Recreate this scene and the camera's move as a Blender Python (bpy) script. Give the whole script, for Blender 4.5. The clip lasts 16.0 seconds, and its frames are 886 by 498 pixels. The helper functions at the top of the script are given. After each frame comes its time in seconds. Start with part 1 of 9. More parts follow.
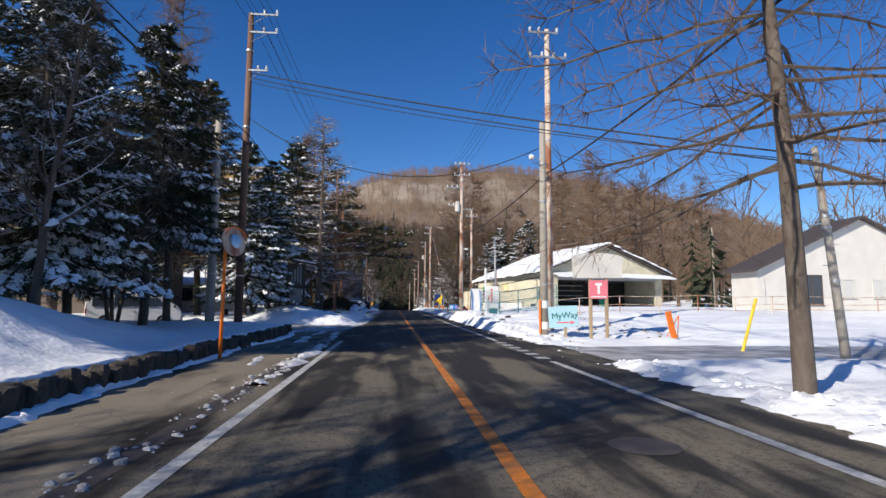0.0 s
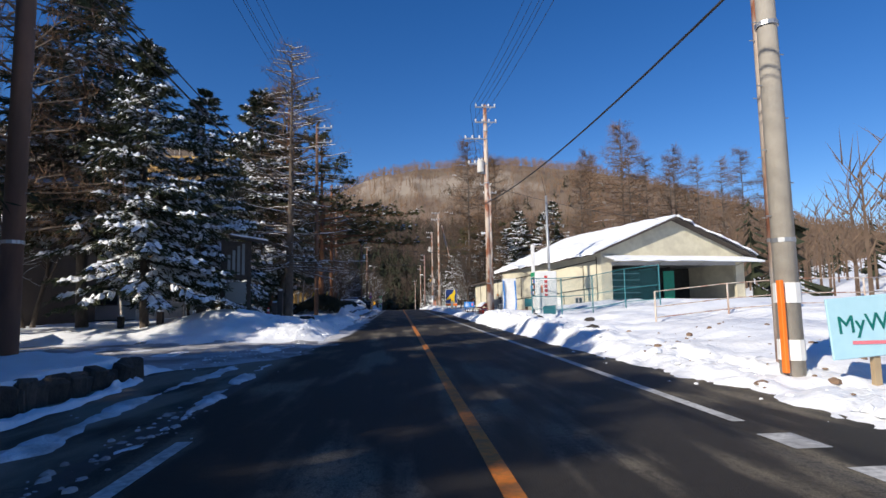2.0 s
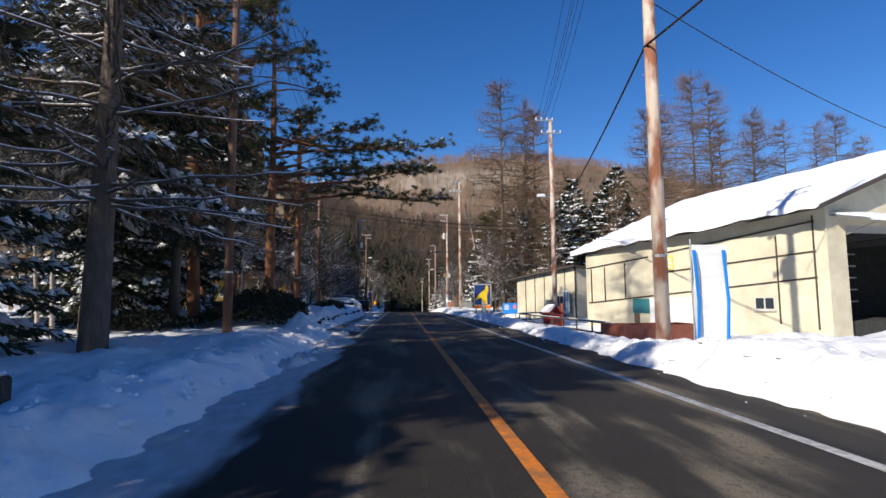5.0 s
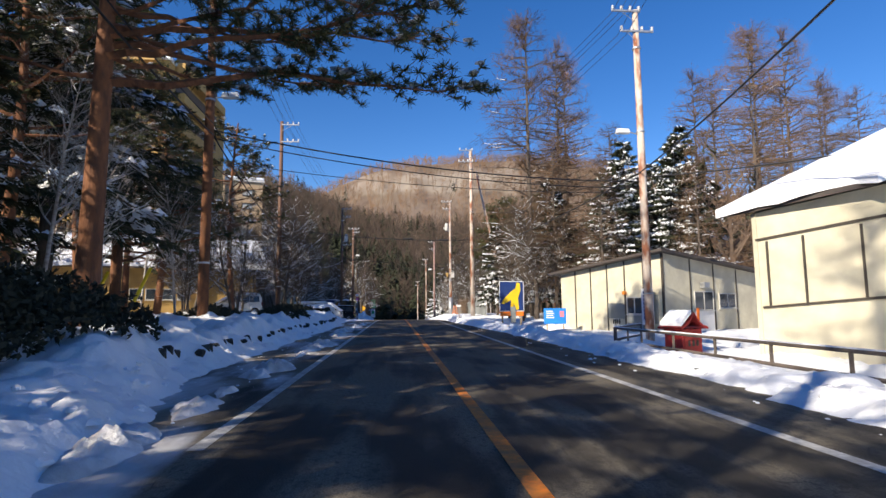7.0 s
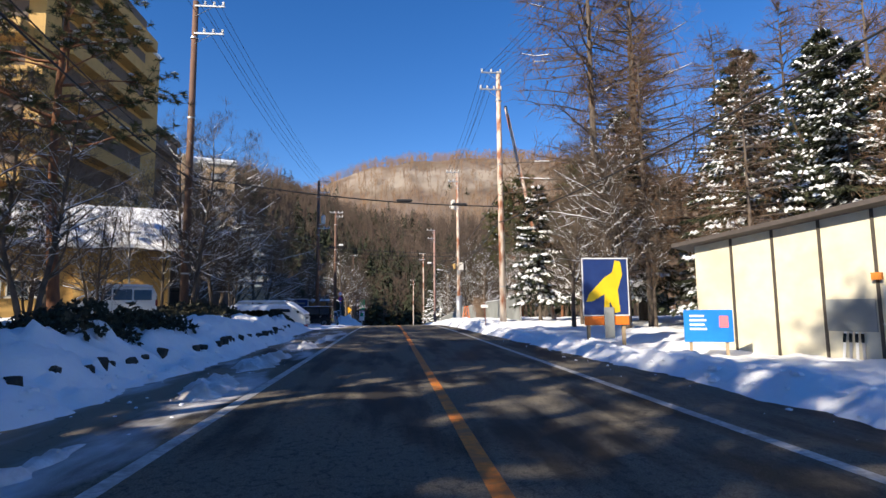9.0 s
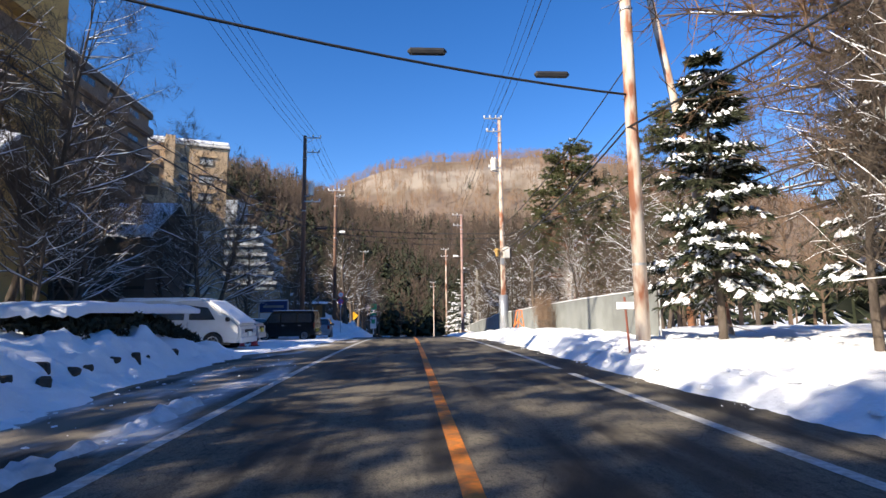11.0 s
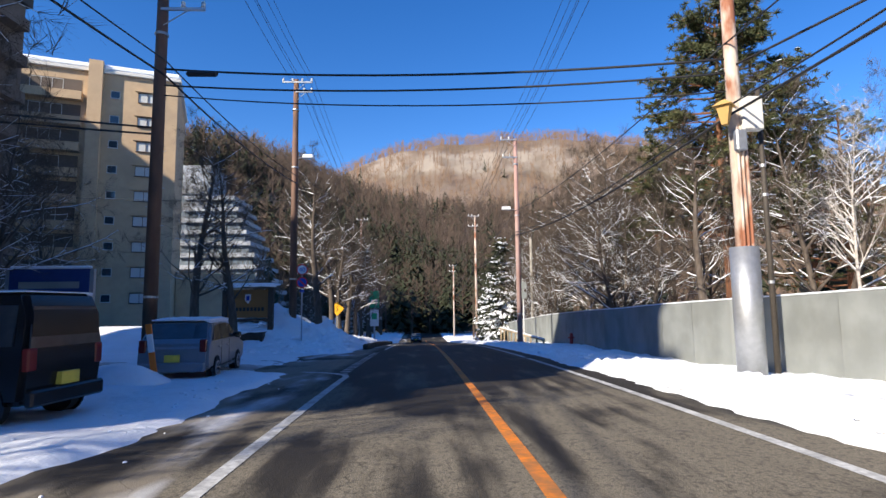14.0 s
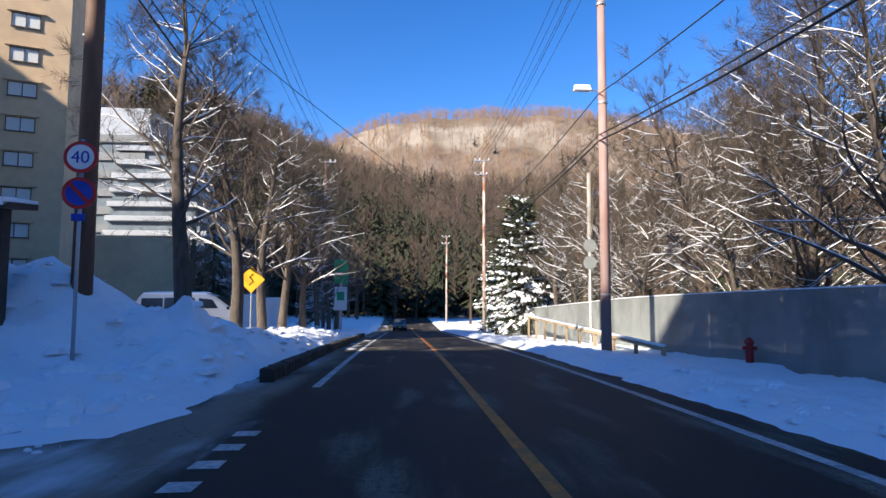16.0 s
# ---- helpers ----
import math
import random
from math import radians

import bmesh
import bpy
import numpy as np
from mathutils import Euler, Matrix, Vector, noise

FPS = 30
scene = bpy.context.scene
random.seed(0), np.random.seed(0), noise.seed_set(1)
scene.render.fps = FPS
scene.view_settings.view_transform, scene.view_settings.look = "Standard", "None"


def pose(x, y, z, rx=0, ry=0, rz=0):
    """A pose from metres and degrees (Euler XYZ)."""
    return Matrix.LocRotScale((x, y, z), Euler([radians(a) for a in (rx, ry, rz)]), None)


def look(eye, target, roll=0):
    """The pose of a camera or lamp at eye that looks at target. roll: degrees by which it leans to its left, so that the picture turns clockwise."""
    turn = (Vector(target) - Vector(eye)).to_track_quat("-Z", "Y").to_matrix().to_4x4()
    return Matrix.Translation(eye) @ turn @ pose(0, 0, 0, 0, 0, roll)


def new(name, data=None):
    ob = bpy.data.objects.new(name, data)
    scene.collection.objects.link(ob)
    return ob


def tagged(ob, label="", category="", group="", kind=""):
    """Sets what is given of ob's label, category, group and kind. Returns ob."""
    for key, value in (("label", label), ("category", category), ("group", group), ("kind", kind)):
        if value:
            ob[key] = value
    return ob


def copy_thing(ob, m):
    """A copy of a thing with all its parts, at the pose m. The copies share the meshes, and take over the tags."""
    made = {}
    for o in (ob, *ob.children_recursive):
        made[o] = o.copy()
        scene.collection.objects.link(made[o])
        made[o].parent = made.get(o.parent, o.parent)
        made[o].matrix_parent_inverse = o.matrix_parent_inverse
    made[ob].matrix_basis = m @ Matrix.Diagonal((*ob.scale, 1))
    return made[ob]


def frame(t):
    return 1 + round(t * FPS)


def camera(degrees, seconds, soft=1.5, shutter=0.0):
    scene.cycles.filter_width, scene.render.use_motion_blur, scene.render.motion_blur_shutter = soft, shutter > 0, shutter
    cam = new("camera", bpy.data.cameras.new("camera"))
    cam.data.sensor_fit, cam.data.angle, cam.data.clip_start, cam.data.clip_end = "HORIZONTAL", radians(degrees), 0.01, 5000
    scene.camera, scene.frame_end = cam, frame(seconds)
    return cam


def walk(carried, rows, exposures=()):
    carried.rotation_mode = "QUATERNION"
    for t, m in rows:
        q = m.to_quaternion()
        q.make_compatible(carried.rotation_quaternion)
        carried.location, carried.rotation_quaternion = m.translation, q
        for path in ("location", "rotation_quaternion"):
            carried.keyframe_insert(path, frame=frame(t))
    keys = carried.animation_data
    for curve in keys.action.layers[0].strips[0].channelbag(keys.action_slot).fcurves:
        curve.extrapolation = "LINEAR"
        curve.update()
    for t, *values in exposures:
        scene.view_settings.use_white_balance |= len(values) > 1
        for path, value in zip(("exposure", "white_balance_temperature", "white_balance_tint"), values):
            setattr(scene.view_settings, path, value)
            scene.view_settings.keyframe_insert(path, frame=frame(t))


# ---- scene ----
# ==== camera ====
cam = camera(78.3, 16.0)
PATH = [
    (0, (-0.072, -0.696, 1.432), (0.108, 1.286, 1.63), 0.4),
    (0.5, (0.026, 2.915, 1.441), (0.207, 4.897, 1.637), 0.0),
    (1, (0.134, 6.556, 1.407), (0.311, 8.538, 1.606), -0.4),
    (1.5, (0.233, 10.316, 1.412), (0.4, 12.3, 1.604), -1.1),
    (2, (0.202, 14.177, 1.37), (0.367, 16.161, 1.56), -1.0),
    (2.5, (0.168, 18.123, 1.389), (0.335, 20.107, 1.574), -1.1),
    (3, (0.182, 22.087, 1.407), (0.346, 24.071, 1.596), -1.4),
    (3.5, (0.134, 25.999, 1.426), (0.287, 27.984, 1.619), -1.5),
    (4, (0.027, 29.943, 1.434), (0.175, 31.928, 1.624), -1.0),
    (4.2, (-0.007, 31.528, 1.435), (0.139, 33.514, 1.624), -0.8),
    (6.3, (-0.218, 48.66, 1.391), (-0.058, 50.643, 1.589), -0.1),
    (6.5, (-0.219, 50.3, 1.382), (-0.053, 52.283, 1.586), -0.2),
    (7, (-0.035, 54.462, 1.351), (0.137, 56.444, 1.561), -0.5),
    (7.5, (0.094, 58.888, 1.352), (0.277, 60.867, 1.571), -0.9),
    (8, (0.103, 63.288, 1.311), (0.297, 65.266, 1.534), -1.1),
    (8.5, (0.132, 67.635, 1.318), (0.332, 69.613, 1.537), -1.0),
    (9, (0.211, 71.893, 1.323), (0.405, 73.872, 1.538), -0.6),
    (11.3, (0.566, 92.287, 1.249), (0.686, 94.269, 1.487), -0.6),
    (11.5, (0.53, 94.065, 1.255), (0.647, 96.048, 1.493), -0.5),
    (12, (0.388, 98.517, 1.28), (0.494, 100.499, 1.525), -0.6),
    (12.5, (0.243, 102.995, 1.304), (0.337, 104.979, 1.54), -0.4),
    (13, (0.11, 107.535, 1.339), (0.188, 109.522, 1.557), -0.6),
    (13.5, (0.056, 112.193, 1.324), (0.13, 114.18, 1.539), -0.5),
    (14, (-0.076, 116.727, 1.312), (0.013, 118.714, 1.518), -0.7),
    (14.5, (-0.122, 121.156, 1.256), (-0.023, 123.145, 1.441), -0.7),
    (15, (-0.14, 125.89, 1.093), (-0.024, 127.88, 1.259), -0.3),
    (15.5, (-0.208, 130.904, 0.968), (-0.077, 132.894, 1.122), -0.1),
    (16, (-0.281, 136.115, 0.875), (-0.135, 138.105, 1.016), 0.2),
]
walk(cam, [(t, look(eye, target, roll)) for t, eye, target, roll in PATH],
     [(0.0, 0.17, 6350, 10), (4.2, 0.20, 6400, 10), (6.5, 0.60, 6700, 10), (9.0, 0.78, 6750, 10), (11.5, 1.04, 6750, 10), (12.5, 0.95, 6500, 10), (14.0, 0.94, 6400, 10), (16.0, 1.18, 6450, 10)])

# ==== light ====
SUN_EL, SUN_AZ = 30.0, 229.0   # degrees; azimuth clockwise from +y
world = bpy.data.worlds.new("world")
scene.world = world
world.use_nodes = True
_wn = world.node_tree
_sky = _wn.nodes.new("ShaderNodeTexSky")
_sky.sky_type = "NISHITA"
_sky.sun_disc = False
_sky.sun_elevation = radians(SUN_EL)
_sky.sun_rotation = radians(SUN_AZ)
_sky.altitude = 1200
_sky.air_density, _sky.dust_density, _sky.ozone_density = 1.0, 0.2, 2.5
_hs = _wn.nodes.new("ShaderNodeHueSaturation")
_hs.inputs["Hue"].default_value = 0.511
_hs.inputs["Saturation"].default_value = 1.33
_wn.links.new(_sky.outputs[0], _hs.inputs["Color"])
_wn.links.new(_hs.outputs[0], _wn.nodes["Background"].inputs[0])
_wn.nodes["Background"].inputs[1].default_value = 0.108
_sd = bpy.data.lights.new("sun", "SUN")
_sd.energy, _sd.angle, _sd.color = 5.0, radians(0.6), (1.0, 0.90, 0.76)
_sun = new("sun", _sd)
_a, _e = radians(SUN_AZ), radians(SUN_EL)
_to = Vector((math.sin(_a) * math.cos(_e), math.cos(_a) * math.cos(_e), math.sin(_e)))
_sun.matrix_world = look(_to * 200, (0, 0, 0))

# ==== materials ====
def mat(name, base, rough=0.8, metal=0.0, second=None, scale=6.0, amount=0.5, bump=0.0, bscale=40.0, stain=None, sscale=1.2,
        samount=0.4, vary=0.0, spec=0.4, stretch=(1, 1, 1), detail=6.0):
    """A node material: base colour with fine grain, larger stains, bump and a little variation from object to object."""
    m = bpy.data.materials.new(name)
    m.use_nodes = True
    nt = m.node_tree
    bsdf = nt.nodes["Principled BSDF"]
    bsdf.inputs["Roughness"].default_value = rough
    bsdf.inputs["Metallic"].default_value = metal
    bsdf.inputs["Specular IOR Level"].default_value = spec
    geo = nt.nodes.new("ShaderNodeNewGeometry")
    mp = nt.nodes.new("ShaderNodeMapping")
    mp.inputs["Scale"].default_value = stretch
    nt.links.new(geo.outputs["Position"], mp.inputs["Vector"])
    col = nt.nodes.new("ShaderNodeRGB")
    col.outputs[0].default_value = (*base, 1)
    out = col.outputs[0]

    def blend(out, colour, sc, amt, lo, hi):
        n = nt.nodes.new("ShaderNodeTexNoise")
        n.inputs["Scale"].default_value, n.inputs["Detail"].default_value = sc, detail
        nt.links.new(mp.outputs[0], n.inputs["Vector"])
        r = nt.nodes.new("ShaderNodeMapRange")
        r.inputs[1].default_value, r.inputs[2].default_value, r.inputs[4].default_value = lo, hi, amt
        nt.links.new(n.outputs[0], r.inputs[0])
        mix = nt.nodes.new("ShaderNodeMix")
        mix.data_type = "RGBA"
        nt.links.new(r.outputs[0], mix.inputs[0])
        nt.links.new(out, mix.inputs[6])
        mix.inputs[7].default_value = (*colour, 1)
        return mix.outputs[2]
    if second is None:
        second = tuple(c * 0.7 for c in base)
    out = blend(out, second, scale, amount, 0.38, 0.68)
    if stain is not None:
        out = blend(out, stain, sscale, samount, 0.45, 0.62)
    if vary:
        oi = nt.nodes.new("ShaderNodeObjectInfo")
        r = nt.nodes.new("ShaderNodeMapRange")
        r.inputs[3].default_value, r.inputs[4].default_value = 1 - vary, 1 + vary
        nt.links.new(oi.outputs["Random"], r.inputs[0])
        hsv = nt.nodes.new("ShaderNodeHueSaturation")
        nt.links.new(r.outputs[0], hsv.inputs["Value"])
        nt.links.new(out, hsv.inputs["Color"])
        out = hsv.outputs[0]
    nt.links.new(out, bsdf.inputs["Base Color"])
    if bump:
        n = nt.nodes.new("ShaderNodeTexNoise")
        n.inputs["Scale"].default_value, n.inputs["Detail"].default_value = bscale, 5
        nt.links.new(mp.outputs[0], n.inputs["Vector"])
        b = nt.nodes.new("ShaderNodeBump")
        b.inputs["Strength"].default_value, b.inputs["Distance"].default_value = bump, 0.05
        nt.links.new(n.outputs[0], b.inputs["Height"])
        nt.links.new(b.outputs[0], bsdf.inputs["Normal"])
    return m


def bluish(*c):
    return tuple(c)


M_SNOW = mat("snow", (0.86, 0.88, 0.90), 0.55, second=(0.80, 0.83, 0.87), scale=3.0, amount=0.5, bump=0.5, bscale=8.0,
             stain=(0.72, 0.72, 0.71), sscale=0.7, samount=0.25, spec=0.3)
M_SNOWCAP = mat("snow_cap", (0.85, 0.87, 0.90), 0.6, second=(0.78, 0.81, 0.86), scale=8, bump=0.4, bscale=12)
M_SLUSH = mat("packed_snow", (0.48, 0.48, 0.49), 0.5, second=(0.20, 0.20, 0.20), scale=1.6, amount=0.75, bump=0.5, bscale=9,
              stain=(0.10, 0.10, 0.10), sscale=0.8, samount=0.6)
M_CRUST = mat("old_crusted_snow", (0.74, 0.75, 0.77), 0.6, second=(0.50, 0.50, 0.50), scale=5, amount=0.7, bump=0.5, bscale=14, stain=(0.30, 0.29, 0.28), sscale=1.8, samount=0.6)


def asphalt_mat(name):
    """Worn asphalt: dry brownish grey, darker damp wheel tracks, thin cracks, packed snow clinging along the left edge,
    and stretches in shade painted darker.
    """
    m = bpy.data.materials.new(name)
    m.use_nodes = True
    nt = m.node_tree
    N, L = nt.nodes, nt.links
    bsdf = N["Principled BSDF"]
    geo = N.new("ShaderNodeNewGeometry")
    xyz = N.new("ShaderNodeSeparateXYZ")
    L.new(geo.outputs["Position"], xyz.inputs[0])

    def noise(scale, stretch, detail=6.0):
        mp = N.new("ShaderNodeMapping")
        mp.inputs["Scale"].default_value = stretch
        L.new(geo.outputs["Position"], mp.inputs["Vector"])
        n = N.new("ShaderNodeTexNoise")
        n.inputs["Scale"].default_value, n.inputs["Detail"].default_value = scale, detail
        L.new(mp.outputs[0], n.inputs["Vector"])
        return n.outputs[0]

    def math_(op, a, b=None, c=None):
        n = N.new("ShaderNodeMath")
        n.operation = op
        for i, v in enumerate((a, b, c)):
            if v is None:
                continue
            if isinstance(v, (int, float)):
                n.inputs[i].default_value = v
            else:
                L.new(v, n.inputs[i])
        return n.outputs[0]

    def ramp(v, a, b, lo=0.0, hi=1.0):
        n = N.new("ShaderNodeMapRange")
        n.interpolation_type = "SMOOTHSTEP"
        n.inputs[1].default_value, n.inputs[2].default_value, n.inputs[3].default_value, n.inputs[4].default_value = a, b, lo, hi
        L.new(v, n.inputs[0])
        return n.outputs[0]

    def mix(f, a, b):
        n = N.new("ShaderNodeMix")
        n.data_type = "RGBA"
        L.new(f, n.inputs[0])
        for i, v in ((6, a), (7, b)):
            if isinstance(v, tuple):
                n.inputs[i].default_value = (*v, 1)
            else:
                L.new(v, n.inputs[i])
        return n.outputs[2]
    x, y = xyz.outputs[0], xyz.outputs[1]
    grain = noise(60, (1, 1, 1), 4)
    patch = noise(0.9, (1, 0.34, 1), 14)
    streak = noise(2.6, (1, 0.06, 1), 9)
    track = math_("COSINE", math_("MULTIPLY", math_("ADD", x, 1.2), 4.333))
    damp = math_("ADD", math_("MULTIPLY", track, 0.035), math_("ADD", patch, math_("MULTIPLY", math_("SUBTRACT", streak, 0.5), 0.5)))
    # shade on the road put into the colour: these stretches along y go darker
    shade_bias = math_("ADD", ramp(y, 122.0, 134.0, 0.0, 0.16), math_("SUBTRACT", ramp(y, 6.0, 20.0, 0.02, 0.11), ramp(y, 54.0, 66.0, 0.0, 0.12)))
    damp = math_("ADD", damp, shade_bias)
    damp_shade_f = ramp(damp, 0.44, 0.62)
    speck = noise(17, (1, 0.7, 1), 8)
    col = mix(ramp(grain, 0.35, 0.65), (0.122, 0.107, 0.082), (0.215, 0.188, 0.145))
    col = mix(ramp(speck, 0.50, 0.66, 0.0, 0.55), col, (0.055, 0.051, 0.045))
    col = mix(math_("MULTIPLY", damp_shade_f, 0.9), col, (0.021, 0.019, 0.017))
    sh = ramp(x, -2.2, -2.7)
    col = mix(math_("MULTIPLY", sh, ramp(patch, 0.66, 0.46, 0.0, 0.85)), col, (0.25, 0.215, 0.165))
    cr = N.new("ShaderNodeTexVoronoi")
    cr.feature = "DISTANCE_TO_EDGE"
    cr.inputs["Scale"].default_value = 0.42
    wob = N.new("ShaderNodeMapping")
    wob.inputs["Scale"].default_value = (1, 0.8, 1)
    wv = N.new("ShaderNodeVectorMath")
    wv.operation = "ADD"
    nz = N.new("ShaderNodeTexNoise")
    nz.inputs["Scale"].default_value = 1.3
    L.new(geo.outputs["Position"], nz.inputs["Vector"])
    L.new(geo.outputs["Position"], wob.inputs["Vector"])
    L.new(wob.outputs[0], wv.inputs[0])
    L.new(nz.outputs[1], wv.inputs[1])
    L.new(wv.outputs[0], cr.inputs["Vector"])
    col = mix(ramp(cr.outputs["Distance"], 0.005, 0.0, 0.0, 0.4), col, (0.018, 0.017, 0.016))
    # packed snow
    where = math_("MULTIPLY", ramp(x, -1.15, -2.5), math_("SUBTRACT", ramp(y, 22.0, 40.0), math_("ADD", ramp(y, 56.0, 62.0, 0.0, 0.50), ramp(y, 100.0, 108.0, 0.0, 0.12))))
    f = math_("ADD", math_("MULTIPLY", noise(1.0, (1, 0.3, 1), 10), 0.75), math_("MULTIPLY", where, 0.55))
    snowf = ramp(f, 0.60, 0.76)
    col = mix(snowf, col, mix(noise(5, (1, 0.5, 1), 8), (0.34, 0.34, 0.34), (0.74, 0.75, 0.77)))
    L.new(col, bsdf.inputs["Base Color"])
    L.new(ramp(damp_shade_f, 0.0, 1.0, 0.9, 0.65), bsdf.inputs["Roughness"])
    bsdf.inputs["Specular IOR Level"].default_value = 0.12
    b = N.new("ShaderNodeBump")
    b.inputs["Strength"].default_value, b.inputs["Distance"].default_value = 0.4, 0.03
    L.new(math_("ADD", grain, math_("MULTIPLY", snowf, math_("ADD", 1.0, noise(9, (1, 0.6, 1), 5)))), b.inputs["Height"])
    L.new(b.outputs[0], bsdf.inputs["Normal"])
    return m


M_ASPHALT = asphalt_mat("asphalt")
M_ROAD = mat("old_asphalt", (0.082, 0.077, 0.069), 0.75, second=(0.060, 0.056, 0.050), scale=25, amount=0.7, bump=0.35, bscale=90,
             stain=(0.024, 0.024, 0.025), sscale=0.9, samount=0.85, stretch=(1, 0.10, 1), spec=0.4)
M_SHOULDER = mat("worn_shoulder", (0.095, 0.088, 0.078), 0.85, second=(0.06, 0.055, 0.05), scale=9, amount=0.8, bump=0.4, bscale=60,
                 stain=(0.045, 0.042, 0.04), sscale=0.9, samount=0.7)
M_YELLOW = mat("yellow_paint", (0.70, 0.20, 0.015), 0.7, second=(0.30, 0.14, 0.03), scale=14, amount=0.7, stain=(0.16, 0.10, 0.05), sscale=3, samount=0.6)
M_WHITE_LINE = mat("road_white_paint", (0.58, 0.58, 0.56), 0.7, second=(0.26, 0.26, 0.25), scale=16, amount=0.75, stain=(0.16, 0.16, 0.16), sscale=3, samount=0.5)
M_WALL_CREAM = mat("cream_cladding", (0.62, 0.58, 0.44), 0.8, second=(0.52, 0.48, 0.35), scale=2.5, amount=0.6, stain=(0.38, 0.34, 0.26), sscale=0.8, samount=0.4)
M_BATTEN = mat("dark_batten", (0.045, 0.038, 0.03), 0.7, second=(0.08, 0.06, 0.045), scale=12)
# near-black colour that stands for the shade inside open buildings
M_INSIDE_SHADE = mat("inside_shade", (0.03, 0.032, 0.03), 0.9, second=(0.06, 0.06, 0.055), scale=3)
M_HOTEL = mat("tan_render", (0.50, 0.36, 0.22), 0.85, second=(0.43, 0.30, 0.18), scale=1.5, amount=0.5, stain=(0.36, 0.26, 0.17), sscale=0.3, samount=0.4)
M_HOTEL_GREY = mat("pale_render", (0.62, 0.60, 0.55), 0.8, second=(0.52, 0.50, 0.46), scale=1.2)
M_TERRACE = mat("pale_blue_grey_render", (0.36, 0.38, 0.41), 0.85, second=(0.30, 0.32, 0.35), scale=0.8)
M_STOREY = mat("grey_blue_glazing", (0.13, 0.16, 0.19), 0.25, second=(0.20, 0.23, 0.26), scale=0.6, amount=0.8, spec=0.6)
M_BAND = mat("grey_panel_band", (0.15, 0.16, 0.17), 0.6, second=(0.19, 0.20, 0.21), scale=0.7)
# brown walls; also laid flat behind balconies as painted shade
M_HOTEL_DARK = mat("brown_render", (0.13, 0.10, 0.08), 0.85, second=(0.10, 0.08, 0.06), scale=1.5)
M_GOLD = mat("ochre_render", (0.46, 0.29, 0.095), 0.8, second=(0.33, 0.20, 0.07), scale=1.5, amount=0.5)
M_ROOF = mat("dark_roof", (0.06, 0.05, 0.045), 0.7, second=(0.10, 0.08, 0.07), scale=5)
M_POLE = mat("concrete_pole", (0.36, 0.33, 0.28), 0.8, second=(0.28, 0.25, 0.21), scale=5, amount=0.6, bump=0.2)
M_RUST = mat("rust_stained_pole", (0.60, 0.52, 0.44), 0.8, second=(0.50, 0.36, 0.26), scale=5.5, amount=0.7, bump=0.2,
             stain=(0.27, 0.095, 0.045), sscale=3.0, samount=0.95, stretch=(1, 1, 0.32), detail=3)
M_RAIL = mat("dull_brown_rail_paint", (0.115, 0.095, 0.08), 0.7, second=(0.17, 0.13, 0.10), scale=6, amount=0.7, stain=(0.06, 0.045, 0.035), sscale=2, samount=0.5)
M_BROWNPOLE = mat("brown_painted_pole", (0.14, 0.075, 0.05), 0.7, second=(0.22, 0.12, 0.07), scale=4, amount=0.7, stain=(0.07, 0.045, 0.035), sscale=1.5, samount=0.6, stretch=(1, 1, 0.3))
M_PINKPOLE = mat("faded_red_pole", (0.36, 0.22, 0.19), 0.8, second=(0.30, 0.16, 0.13), scale=3, amount=0.6, stain=(0.44, 0.34, 0.30), sscale=1.4, samount=0.5, stretch=(1, 1, 0.3))
M_STEEL = mat("galvanised_steel", (0.45, 0.46, 0.47), 0.45, metal=0.7, second=(0.33, 0.34, 0.35), scale=8)
M_CABLE = mat("black_cable", (0.02, 0.02, 0.022), 0.6, second=(0.035, 0.035, 0.035))
M_PORCELAIN = mat("insulator", (0.72, 0.72, 0.70), 0.3, second=(0.55, 0.55, 0.53))
M_BARK = mat("dark_bark", (0.075, 0.058, 0.045), 0.95, second=(0.13, 0.105, 0.085), scale=9, amount=0.8, bump=0.6, bscale=22, stretch=(1, 1, 0.3))
M_BARK_GREY = mat("grey_bark", (0.105, 0.082, 0.064), 0.95, second=(0.17, 0.14, 0.115), scale=7, amount=0.7, bump=0.5, bscale=20, stretch=(1, 1, 0.4))
M_BARK_PINE = mat("red_pine_bark", (0.22, 0.095, 0.045), 0.95, second=(0.11, 0.055, 0.035), scale=7, amount=0.85, bump=0.7, bscale=16, stretch=(1, 1, 0.4))
M_BARK_BIRCH = mat("birch_bark", (0.52, 0.48, 0.43), 0.85, second=(0.22, 0.18, 0.15), scale=5, amount=0.8, stretch=(1, 1, 2.5))
M_TWIG = mat("brown_twigs", (0.16, 0.105, 0.07), 0.95, second=(0.24, 0.17, 0.115), scale=0.8, amount=0.7, vary=0.2)
M_TWIG_GREY = mat("grey_brown_twigs", (0.085, 0.066, 0.050), 0.95, second=(0.14, 0.11, 0.085), scale=0.8, amount=0.7, vary=0.2)
# darker copy of the twigs, with the hill foot's shade in the colour
M_TWIG_SHADE = mat("twigs_shade_tone", (0.075, 0.053, 0.040), 0.95, second=(0.11, 0.078, 0.058), scale=0.2, amount=0.7)
M_TWIG_RED = mat("larch_twigs", (0.17, 0.105, 0.063), 0.95, second=(0.26, 0.15, 0.08), scale=0.8, amount=0.7, vary=0.2)
M_NEEDLE = mat("fir_needles", (0.036, 0.046, 0.026), 0.8, second=(0.070, 0.072, 0.038), scale=1.2, amount=0.7, vary=0.25, spec=0.2)
